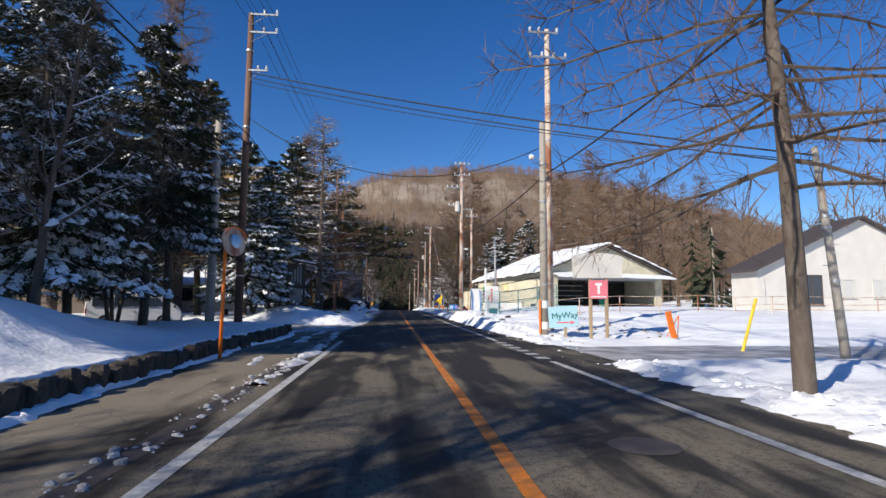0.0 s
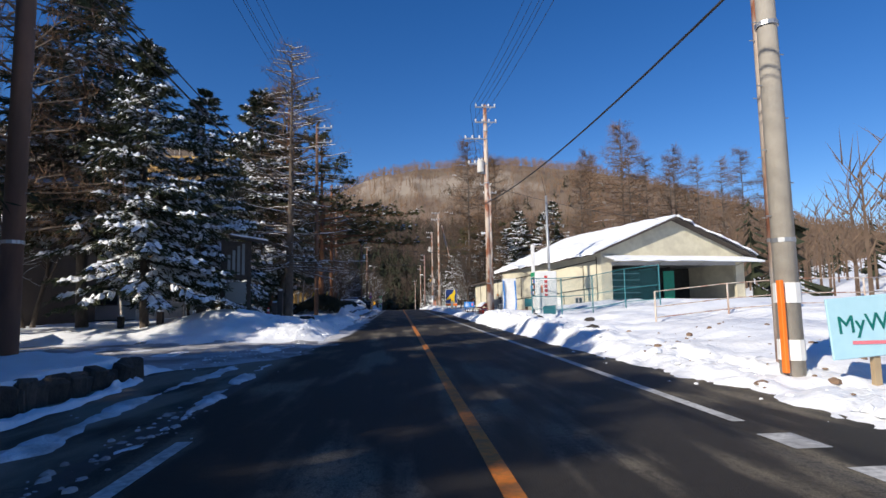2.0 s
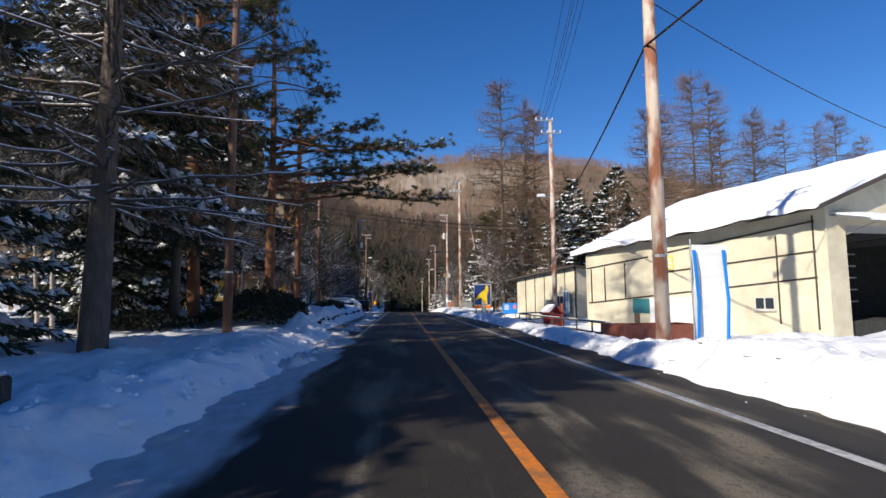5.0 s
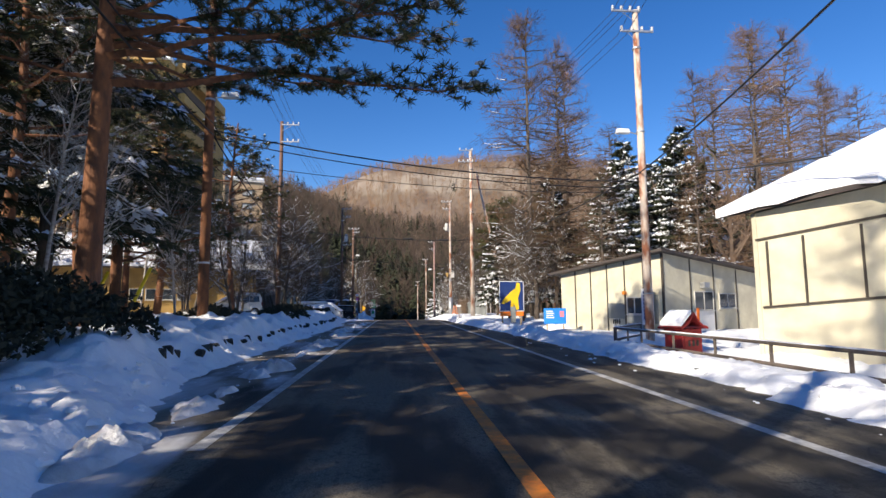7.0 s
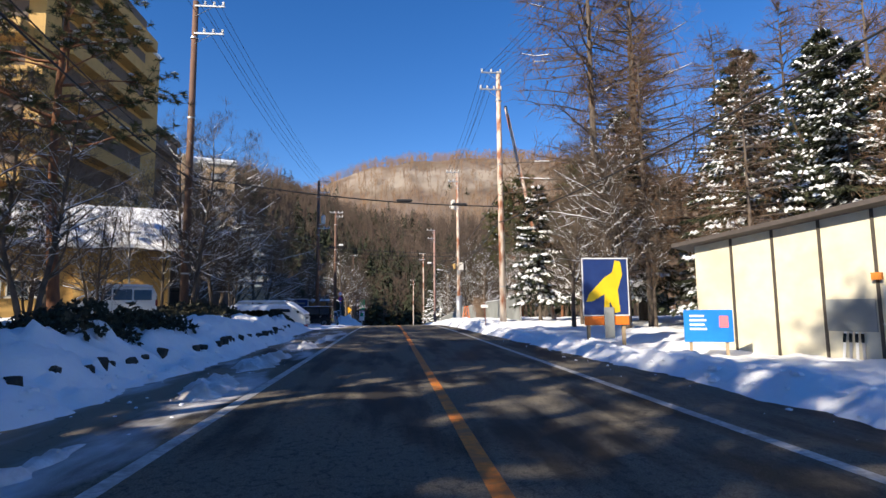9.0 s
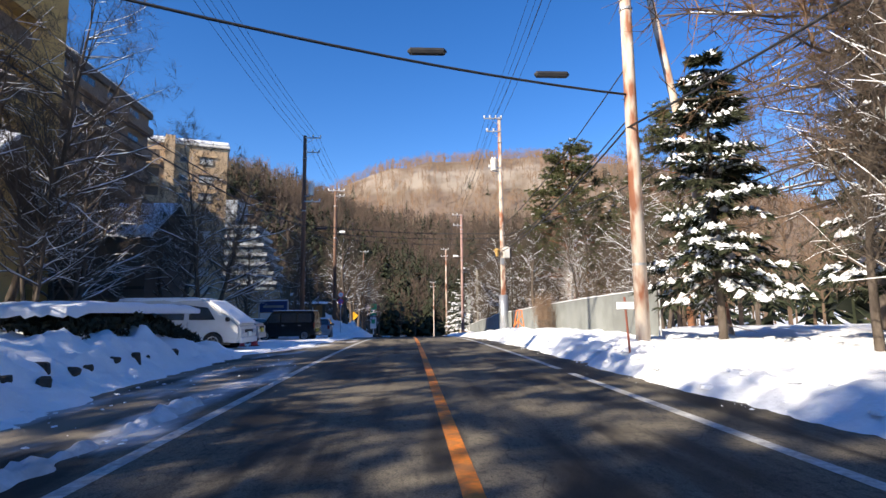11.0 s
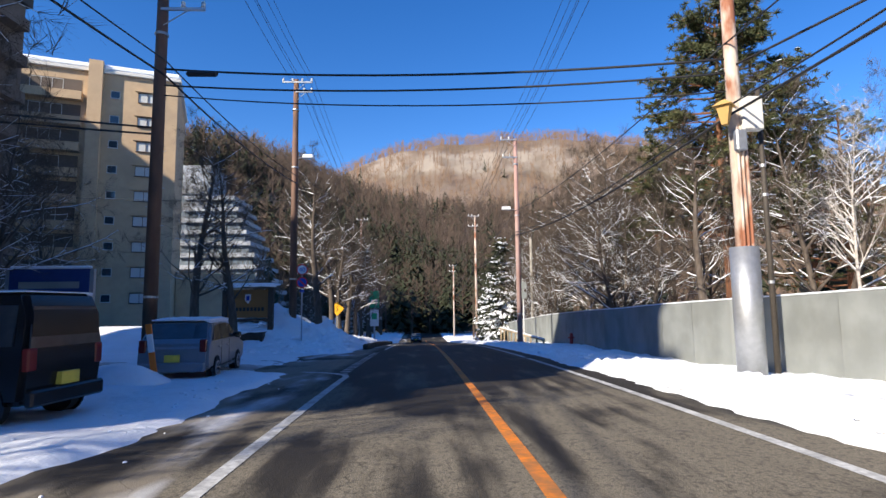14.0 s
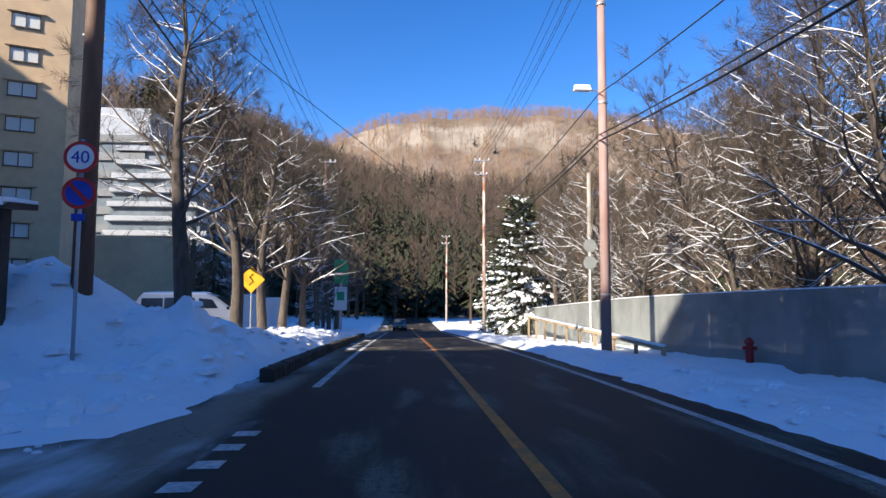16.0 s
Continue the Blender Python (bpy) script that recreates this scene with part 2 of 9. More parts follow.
M_NEEDLE_PINE = mat("pine_needles", (0.060, 0.070, 0.030), 0.8, second=(0.12, 0.115, 0.05), scale=1.0, amount=0.7, vary=0.25, spec=0.2)
M_FENCE = mat("grey_panel", (0.26, 0.275, 0.26), 0.65, second=(0.21, 0.225, 0.215), scale=1.2, amount=0.6, stain=(0.17, 0.175, 0.16), sscale=0.6, samount=0.4, vary=0.06)
M_NET = mat("grey_mesh_sheet", (0.27, 0.285, 0.27), 0.75, second=(0.21, 0.225, 0.215), scale=1.2, amount=0.6, stain=(0.16, 0.165, 0.15), sscale=0.6, samount=0.45, vary=0.06, bump=0.15, bscale=5)
M_NET.node_tree.nodes["Principled BSDF"].inputs["Alpha"].default_value = 0.84
M_ORANGE = mat("orange_paint", (0.85, 0.20, 0.02), 0.5, second=(0.70, 0.15, 0.02))
M_RED = mat("red_paint", (0.30, 0.022, 0.02), 0.6, second=(0.20, 0.02, 0.02))
M_WHITE = mat("white_paint", (0.78, 0.78, 0.76), 0.45, second=(0.68, 0.68, 0.66), scale=3)
M_BLACK = mat("black_gloss", (0.012, 0.012, 0.013), 0.15, second=(0.02, 0.02, 0.02), spec=0.6)
M_STONE = mat("dark_stone", (0.042, 0.036, 0.03), 0.9, second=(0.075, 0.062, 0.05), scale=7, amount=0.8, bump=0.6, bscale=20, vary=0.25)

# ==== helpers for meshes ====
def finish(name, bm, material, parent=None, label="", smooth=False):
    me = bpy.data.meshes.new(name)
    bm.to_mesh(me)
    bm.free()
    for m in (material if isinstance(material, (list, tuple)) else [material]):
        me.materials.append(m)
    if smooth:
        me.polygons.foreach_set("use_smooth", [True] * len(me.polygons))
    ob = new(name, me)
    if parent is not None:
        ob.parent = parent
    if label:
        ob["label"] = label
    return ob


def part(name, bm, material, parent, label="", smooth=False):
    return finish(name, bm, material, parent, label, smooth)


def mesh_from(name, verts, faces, material, parent=None, label="", smooth=False):
    me = bpy.data.meshes.new(name)
    me.from_pydata([tuple(v) for v in verts], [], [tuple(f) for f in faces])
    for m in (material if isinstance(material, (list, tuple)) else [material]):
        me.materials.append(m)
    if smooth:
        me.polygons.foreach_set("use_smooth", [True] * len(me.polygons))
    me.update()
    ob = new(name, me)
    if parent is not None:
        ob.parent = parent
    if label:
        ob["label"] = label
    return ob


def thing(name, m, label, category, group="", kind=""):
    ob = new(name)
    ob.empty_display_size = 0.2
    ob.matrix_world = m
    return tagged(ob, label, category, group, kind)


def box(bm, x0, x1, y0, y1, z0, z1, bevel=0.0, m=None):
    """Adds a box, with bevelled edges where asked."""
    vs = [bm.verts.new((x, y, z)) for z in (z0, z1) for x, y in ((x0, y0), (x1, y0), (x1, y1), (x0, y1))]
    fs = [(3, 2, 1, 0), (4, 5, 6, 7), (0, 1, 5, 4), (1, 2, 6, 5), (2, 3, 7, 6), (3, 0, 4, 7)]
    faces = [bm.faces.new([vs[i] for i in f]) for f in fs]
    if bevel:
        edges = list({e for f in faces for e in f.edges})
        res = bmesh.ops.bevel(bm, geom=edges, offset=bevel, segments=1, affect="EDGES")
        vs = list({v for f in res["faces"] for v in f.verts} | {v for v in vs if v.is_valid})
    if m is not None:
        bmesh.ops.transform(bm, matrix=m, verts=[v for v in vs if v.is_valid])
    return vs


def boxm(x0, x1, y0, y1, z0, z1, bevel=0.0, m=None):
    bm = bmesh.new()
    box(bm, x0, x1, y0, y1, z0, z1, bevel, m)
    return bm


def tube(bm, pts, radii, sides=8, caps=True):
    """A round bar through points, with a radius at each."""
    rings = []
    pts = [Vector(p) for p in pts]
    if not isinstance(radii, (list, tuple)):
        radii = [radii] * len(pts)
    up = Vector((0, 0, 1))
    for i, p in enumerate(pts):
        d = (pts[min(i + 1, len(pts) - 1)] - pts[max(i - 1, 0)])
        d = d.normalized() if d.length > 1e-9 else up.copy()
        u = d.cross(up if abs(d.z) < 0.9 else Vector((1, 0, 0))).normalized()
        v = d.cross(u)
        rings.append([bm.verts.new(p + (u * math.cos(a) + v * math.sin(a)) * radii[i])
                      for a in [2 * math.pi * k / sides for k in range(sides)]])
    for a, b in zip(rings, rings[1:]):
        for k in range(sides):
            bm.faces.new((a[k], a[(k + 1) % sides], b[(k + 1) % sides], b[k]))
    if caps:
        bm.faces.new(rings[0][::-1])
        bm.faces.new(rings[-1])
    return bm


def tubem(pts, radii, sides=8):
    return tube(bmesh.new(), pts, radii, sides)


def prism(outline, z0, z1):
    """An upright solid over a flat outline."""
    bm = bmesh.new()
    a = [bm.verts.new((x, y, z0)) for x, y in outline]
    b = [bm.verts.new((x, y, z1)) for x, y in outline]
    n = len(a)
    bm.faces.new(a[::-1])
    bm.faces.new(b)
    for i in range(n):
        bm.faces.new((a[i], a[(i + 1) % n], b[(i + 1) % n], b[i]))
    bmesh.ops.recalc_face_normals(bm, faces=bm.faces)
    return bm


def vnoise(x, y, seed=0):
    """Smooth value noise on arrays, 0 to 1."""
    xi, yi = np.floor(x).astype(np.int64), np.floor(y).astype(np.int64)
    fx, fy = x - xi, y - yi
    fx, fy = fx * fx * (3 - 2 * fx), fy * fy * (3 - 2 * fy)

    def h(a, b):
        n = (a * 374761393 + b * 668265263 + seed * 144269504) & 0x7FFFFFFF
        n = ((n ^ (n >> 13)) * 1274126177) & 0x7FFFFFFF
        return ((n ^ (n >> 16)) & 0xFFFF) / 65535.0
    return (h(xi, yi) * (1 - fx) + h(xi + 1, yi) * fx) * (1 - fy) + (h(xi, yi + 1) * (1 - fx) + h(xi + 1, yi + 1) * fx) * fy


def fbm(x, y, seed=0, octaves=4):
    s, a, t = 0.0, 1.0, 0.0
    for o in range(octaves):
        s = s + a * vnoise(x * 2 ** o, y * 2 ** o, seed + o)
        t += a
        a *= 0.5
    return s / t


def smooth(a, b, t):
    t = np.clip((t - a) / (b - a), 0, 1)
    return t * t * (3 - 2 * t)


# ==== ground and road ====
def road_z(y):
    """The road's height: level, then over a gentle crest and down."""
    y = np.asarray(y, float)
    z = np.where(y < 100, 0.0, -(y - 100) ** 2 / 2060)
    z = np.where(y > 165, -2.051 - 0.0631 * (y - 165), z)
    return np.where(y > 205, -4.575 - 0.01 * (np.minimum(y, 320) - 205), z)


def rz(y):
    if y <= 100:
        return 0.0
    if y <= 165:
        return -(y - 100) ** 2 / 2060
    return -2.051 - 0.0631 * (y - 165) if y <= 205 else -4.575 - 0.01 * (min(y, 320) - 205)


def edge_right(y):
    e = 4.75 + 0 * y
    e = np.where((y > 36) & (y < 62), 4.9, e)
    e = np.where(y > 122, 4.55, e)
    e = np.where((y > 62) & (y < 98), 5.2 - 0.4 * smooth(80, 98, y), e)
    return e + 0.35 * (fbm(y * 0.6, y * 0 + 3, 5) - 0.5) + 0.15 * (vnoise(y * 3, y * 0, 8) - 0.5)


def edge_left(y):
    e = -2.5 + 0 * y
    e = np.where(y < 29.5, -4.95 + 2.45 * smooth(25.2, 29.0, y), e)
    e = np.where(y > 59, -2.5 - 1.3 * smooth(59, 66, y), e)
    e = np.where(y > 96, -3.9 - 0.5 * smooth(96, 100, y), e)
    e = np.where(y > 108, -4.4 + 1.0 * smooth(108, 114, y), e)
    e = np.where(y > 131, -3.4 + 0.1 * smooth(131, 134, y), e)
    e = np.where(y > 147, -3.35, e)
    return e + 0.5 * (fbm(y * 0.5, y * 0 + 7, 15) - 0.5) * (y > 25.5) + 0.2 * (vnoise(y * 2.5, y * 0, 18) - 0.5)


def snow_height(x, y):
    """Height of the snow-covered ground over the road's own level."""
    er, el = edge_right(y), edge_left(y)
    lump = fbm(x * 0.9, y * 0.9, 21) - 0.5
    fine = fbm(x * 3.1, y * 3.1, 31) - 0.5
    crumb = np.abs(fbm(x * 2.2, y * 2.2, 51) - 0.5) * 2 + 0.6 * (vnoise(x * 6.5, y * 6.5, 53) - 0.5)
    # right: a ploughed bank, then a field
    d = x - er
    bank = 0.38 - 0.26 * (1 - smooth(22, 30, y)) - 0.20 * smooth(120, 130, y) + 0.22 * (fbm(x * 0 + 1.5, y * 0.7, 91) - 0.5) + 0.14 * smooth(100, 110, y) * (1 - smooth(118, 128, y)) + 0.25 * smooth(30, 36, y) * (1 - smooth(46, 53, y)) - 0.12 * smooth(48, 54, y) * (1 - smooth(95, 100, y))
    flat = smooth(122, 130, y)
    r = -0.1 + (bank + 0.1) * smooth(-0.15, 0.9, d + 0.3 * flat) - 0.16 * flat * smooth(1.6, 3.0, d) + (0.35 - 0.2 * flat) * lump * smooth(0.3, 1.5, d) + 0.16 * fine * smooth(0.0, 0.5, d) + 0.13 * (crumb - 0.25) * smooth(0.05, 0.4, d) * (1 - smooth(1.6, 3.2, d))
    r = r + 0.5 * smooth(2, 9, d) * smooth(20, 34, y) * (1 - smooth(46, 58, y)) - 0.45 * smooth(1.4, 2.6, d) * smooth(47, 54, y) * (1 - smooth(88, 94, y))
    side = smooth(11.8, 12.8, y + 0.5 * lump) * (1 - smooth(17.4, 19.0, y - 0.03 * (x - 5) + 0.5 * lump))
    r = r * (1 - side) + side * (-0.05 + 0.06 * lump)
    # left
    e = el - x
    lbank = 0.42 + 0 * y
    l = -0.1 + (lbank + 0.1) * smooth(-0.15, 1.1, e) + 0.30 * lump * smooth(0.3, 1.5, e) + 0.16 * fine * smooth(0, 0.5, e) + 0.20 * (crumb - 0.25) * smooth(0.05, 0.4, e) * (1 - smooth(2.2, 4.2, e))
    near = 1 - smooth(25.0, 26.6, y)
    slope = 0.40 + 1.5 * smooth(0.1, 4.5, e) * (1 - smooth(8, 19, y)) + 0.15 * smooth(0.2, 3, e)
    l = l * (1 - near) + near * (np.where(e > 0.02, slope + 0.15 * lump * smooth(0.1, 1, e) + 0.06 * fine, -0.1 + 0.13 * smooth(-0.35, -0.05, e) * (0.5 + lump)))
    # left side road
    lside = smooth(25.6, 27.0, y) * (1 - smooth(34.0, 36.5, y + 0.6 * lump)) * smooth(-0.2, 0.6, e + 0.3)
    l = l * (1 - lside) + lside * (0.03 + 0.10 * lump + 0.05 * fine)
    pile = np.exp(-(((x + 7.0) / 2.6) ** 2 + ((y - 38.5) / 2.2) ** 2)) * 0.75
    l = l + pile
    hedge = smooth(61, 65, y) * (1 - smooth(104, 107, y))
    l = l + hedge * (0.45 * smooth(0.7, 1.6, e) + 0.5 * lump * smooth(0.4, 1.2, e) + 0.30 * fine * smooth(0.2, 0.8, e))
    park = smooth(107, 109, y + lump) * (1 - smooth(146.5, 148.5, y + lump))
    l = l * (1 - park) + park * (-0.06 + 0.14 * smooth(0.0, 0.6, e) + 0.10 * lump + 0.05 * fine)
    fork = smooth(131, 134, y) * (1 - smooth(141, 145, y)) * (1 - smooth(0.8, 2.4, e + 0.8 * lump))
    l = l * (1 - fork) + fork * (-0.08)
    mound = smooth(147, 150, y) * (1 - smooth(170, 176, y))
    l = l + mound * (0.35 * smooth(0.5, 2.5, e) + 0.75 * smooth(1.5, 5, e) * (1 - smooth(150, 162, y)))
    l = l + (1.05 + 1.0 * lump + 0.5 * fine) * np.exp(-(((x + 9.0) / 3.0) ** 2 + ((y - 148.4) / 2.9) ** 2)) * (y > 138) + (0.35 + 1.2 * lump) * np.exp(-(((x + 5.2) / 1.1) ** 2 + ((y - 149.5) / 3.5) ** 2)) * (y > 140)
    mid = np.full_like(x, -0.12)
    h = np.where(x > 1, r, l)
    return np.where((x > el + 0.3) & (x < er - 0.3), mid, h)


def far_lift(x, y):
    """The land beyond: a wooded rise on both sides."""
    out = 0.10 * np.maximum(x - 45, 0) + 0.16 * np.maximum(-x - 55, 0)
    return np.minimum(out, 40) + 0.05 * np.maximum(y - 330, 0) * (y < 800)


def ground_z(x, y):
    x, y = np.asarray(x, float), np.asarray(y, float)
    return road_z(y) + snow_height(x, y) + far_lift(x, y)


_GX, _GY = np.arange(-30, 30.01, 0.2), np.arange(-12, 200.01, 0.2)
_GZ = ground_z(*np.meshgrid(_GX, _GY)).tolist()


def gz(x, y):
    """The ground's height at a place, from a fine table near the road."""
    if -30 <= x < 29.7 and -12 <= y < 199.7:
        i, j = (x + 30) / 0.2, (y + 12) / 0.2
        a, b = int(i), int(j)
        s, t = i - a, j - b
        return (_GZ[b][a] * (1 - s) + _GZ[b][a + 1] * s) * (1 - t) + (_GZ[b + 1][a] * (1 - s) + _GZ[b + 1][a + 1] * s) * t
    return float(ground_z(np.array([x]), np.array([y]))[0])


def sheet(name, xs, ys, zf, material, label="", category="", smooth_shade=True):
    X, Y = np.meshgrid(xs, ys)
    Z = zf(X, Y)
    nx, ny = len(xs), len(ys)
    i = np.arange(ny - 1)[:, None] * nx + np.arange(nx - 1)[None]
    faces = np.stack([i, i + 1, i + nx + 1, i + nx], -1).reshape(-1, 4)
    ob = mesh_from(name, np.stack([X, Y, Z], -1).reshape(-1, 3).tolist(), faces.tolist(), material, smooth=smooth_shade)
    return tagged(ob, label, category, kind="structure")


_xs = np.unique(np.round(np.concatenate([
    -np.geomspace(14, 2600, 34), np.arange(-14, -7, 0.35), np.arange(-7, -1.8, 0.10), [-1, 1, 3], np.arange(4.0, 7.2, 0.10),
    np.arange(7.2, 14, 0.35), np.geomspace(14, 2600, 34)]), 3))
_ys = np.unique(np.round(np.concatenate([
    -np.geomspace(12, 1500, 14), np.arange(-12, 0, 0.3), np.arange(0, 150, 0.15), np.arange(150, 160, 0.25), np.arange(160, 215, 0.8), np.geomspace(215, 2800, 40)]), 3))
sheet("ground", _xs, _ys, ground_z, [M_SNOW, M_SLUSH], "snow-covered ground with ploughed banks beside the road", "ground")
_gm = bpy.data.objects["ground"].data
_co = np.empty(len(_gm.polygons) * 3)
_gm.polygons.foreach_get("center", _co)
_cx, _cy, _cz = _co.reshape(-1, 3).T
_n = fbm(_cx * 1.3, _cy * 0.7, 71)
_street = (_cx < -2) & (_cx > -40) & (_cy > 25.8 + 1.2 * _n) & (_cy < 33.0 + 2.0 * _n) & (_n > 0.36)
_lot = (_cx < -3) & (_cx > -14) & (_cy > 132.0) & (_cy < 137) & (_n > 0.55)
_gm.polygons.foreach_set("material_index", (_street | _lot).astype(np.int32))
_gm.update()

_yr = np.unique(np.concatenate([np.arange(-40, 100, 5.0), np.arange(100, 325, 2.0)]))
sheet("road", np.array([-2.35, -1, 1, 3, 5.6]), _yr, lambda x, y: road_z(y) + 0.0 * x, M_ASPHALT, "dark worn asphalt road, partly damp, painted darker where it lies in shade", "road")
sheet("pavement", np.array([-5.2, -4, -2.35]), _yr, lambda x, y: road_z(y) - 0.004 * (x < -3), M_ASPHALT, "worn dirty asphalt shoulder beside the road", "pavement")
sheet("pavement", np.linspace(5.6, 40, 8), np.linspace(11.5, 19.5, 6), lambda x, y: road_z(y) - 0.012 - 0.001 * x, M_SLUSH, "slushy side road joining the main road", "side road")


def stripe(x0, x1, y0, y1, material, label, z=0.006, skew=0.0):
    ys = np.linspace(y0, y1, max(2, int((y1 - y0) / 2) + 1))
    v, f = [], []
    for i, y in enumerate(ys):
        v += [(x0, y, rz(y) + z), (x1, y + skew, rz(y + skew) + z)]
        if i:
            f.append((2 * i - 2, 2 * i - 1, 2 * i + 1, 2 * i))
    return tagged(mesh_from("road_marking", v, f, material), label, "road marking", kind="structure")


stripe(0.92, 1.08, -20, 210, M_YELLOW, "worn solid yellow centre line on asphalt")
stripe(-2.03, -1.87, -20, 20, M_WHITE_LINE, "worn white edge line on asphalt")
stripe(-2.03, -1.87, 60, 130.2, M_WHITE_LINE, "worn white edge line on asphalt")
stripe(-2.03, -1.87, 147, 200, M_WHITE_LINE, "worn white edge line on asphalt")
stripe(3.82, 3.98, -20, 12.8, M_WHITE_LINE, "worn white edge line on asphalt")
stripe(3.82, 3.98, 20, 100.9, M_WHITE_LINE, "worn white edge line on asphalt")
stripe(3.82, 3.98, 101.8, 136.8, M_WHITE_LINE, "worn white edge line on asphalt")
stripe(3.82, 3.98, 137.45, 200, M_WHITE_LINE, "worn white edge line on asphalt")
for k in range(6):
    stripe(3.72, 4.08, 13.4 + k * 1.1, 13.95 + k * 1.1, M_WHITE_LINE, "white dash across the side road mouth")
for k in range(18):
    stripe(-2.29, -2.0, 131.5 + k * 0.667, 131.78 + k * 0.667, M_WHITE_LINE, "white dash across the car park mouth")



# the edge line bends off into the car park
_cp = [(-1.95, 130.2), (-1.93, 130.8), (-2.02, 131.3), (-2.3, 131.75), (-2.75, 132.15), (-3.4, 132.5)]
_v, _f = [], []
for k, (x, y) in enumerate(_cp):
    a, b = _cp[max(k - 1, 0)], _cp[min(k + 1, len(_cp) - 1)]
    d = Vector((b[0] - a[0], b[1] - a[1])).normalized()
    _v += [(x - d.y * 0.08, y + d.x * 0.08, rz(y) + 0.006), (x + d.y * 0.08, y - d.x * 0.08, rz(y) + 0.006)]
    if k:
        _f.append((2 * k - 2, 2 * k - 1, 2 * k + 1, 2 * k))
tagged(mesh_from("road_marking", _v, _f, M_WHITE_LINE), "white edge line bending into the car park", "road marking", kind="structure")
_mh = [(2.49 + 0.36 * math.cos(a), 4.79 + 0.36 * math.sin(a), 0.006) for a in [k * math.pi / 16 for k in range(32)]]
tagged(mesh_from("manhole_cover", _mh, [tuple(range(32))], M_ROOF), "round dark iron manhole cover in the road", "manhole cover", kind="structure")
# gutter beside the edge line
tagged(mesh_from("gutter", [(-2.62, -20, 0.004), (-2.36, -20, 0.004), (-2.36, 24.5, 0.004), (-2.62, 24.5, 0.004)], [(0, 1, 2, 3)], M_ROOF), "dark drain channel along the road edge", "gutter", kind="structure")


# ==== hill ====
def hill_z(x, y):
    """A wooded hill ahead, with a rounded top and a long shoulder."""
    top = np.interp(x, [-700, -400, -200, -110, -74, -49, -30, -10, 20, 64, 110, 162, 222, 283, 330, 392, 441, 560, 900],
                    [60, 60, 66, 82, 101, 115, 125, 134, 142, 147, 147, 145, 138, 127, 116, 101, 84, 66, 58])
    w = smooth(250, 600, y)
    back = 1 - 0.35 * smooth(640, 1100, y)
    n = (fbm(x / 60, y / 60, 41) - 0.5) * 16 + (fbm(x / 18, y / 18, 44) - 0.5) * 5
    rise = 54 * np.exp(-((x + 80) / 62) ** 2) * smooth(236, 300, y) * (1 - 0.85 * smooth(350, 500, y))
    return rise - 6 + (top + 6) * (0.75 * w + 0.25 * smooth(420, 610, y)) * back + n * w * (1 - 0.75 * smooth(560, 600, y))


HX = np.unique(np.concatenate([np.linspace(-900, 1000, 120), np.linspace(-200, 260, 110)]))
HY = np.concatenate([np.linspace(240, 640, 90), np.linspace(660, 1200, 12)])
M_HILL = mat("hill_scrub", (0.15, 0.112, 0.078), 0.95, second=(0.24, 0.18, 0.14), scale=0.03, amount=0.8, stain=(0.11, 0.075, 0.055), sscale=0.06, samount=0.7, detail=10)


def snow_patch(m):
    """Old snow showing between the trees high on the hill, with a ragged outline."""
    nt = m.node_tree
    N, L = nt.nodes, nt.links
    bsdf = N["Principled BSDF"]
    old = bsdf.inputs["Base Color"].links[0].from_socket
    geo = N.new("ShaderNodeNewGeometry")
    xyz = N.new("ShaderNodeSeparateXYZ")
    L.new(geo.outputs["Position"], xyz.inputs[0])
    prod = None
    for axis, a, b in ((0, -75, -15), (0, 190, 90), (2, 78, 104), (2, 138, 116)):
        r = N.new("ShaderNodeMapRange")
        r.interpolation_type = "SMOOTHSTEP"
        r.inputs[1].default_value, r.inputs[2].default_value = a, b
        L.new(xyz.outputs[axis], r.inputs[0])
        if prod is None:
            prod = r.outputs[0]
        else:
            k = N.new("ShaderNodeMath")
            k.operation = "MULTIPLY"
            L.new(prod, k.inputs[0])
            L.new(r.outputs[0], k.inputs[1])
            prod = k.outputs[0]
    n = N.new("ShaderNodeTexNoise")
    n.inputs["Scale"].default_value, n.inputs["Detail"].default_value = 0.045, 10
    mp = N.new("ShaderNodeMapping")
    mp.inputs["Scale"].default_value = (1.6, 1, 0.8)
    L.new(geo.outputs["Position"], mp.inputs["Vector"])
    L.new(mp.outputs[0], n.inputs["Vector"])
    k = N.new("ShaderNodeMath")
    k.operation = "MULTIPLY_ADD"
    L.new(prod, k.inputs[0])
    k.inputs[1].default_value = 0.42
    L.new(n.outputs[0], k.inputs[2])
    r = N.new("ShaderNodeMapRange")
    r.inputs[1].default_value, r.inputs[2].default_value, r.inputs[4].default_value = 0.72, 1.0, 0.9
    L.new(k.outputs[0], r.inputs[0])
    mx = N.new("ShaderNodeMix")
    mx.data_type = "RGBA"
    L.new(r.outputs[0], mx.inputs[0])
    L.new(old, mx.inputs[6])
    mx.inputs[7].default_value = (0.29, 0.245, 0.195, 1)
    L.new(mx.outputs[2], bsdf.inputs["Base Color"])


snow_patch(M_HILL)
sheet("backdrop", HX, HY, lambda x, y: np.maximum(hill_z(x, y), -8), M_HILL, "wooded winter hill with snow between bare trees", "hill")

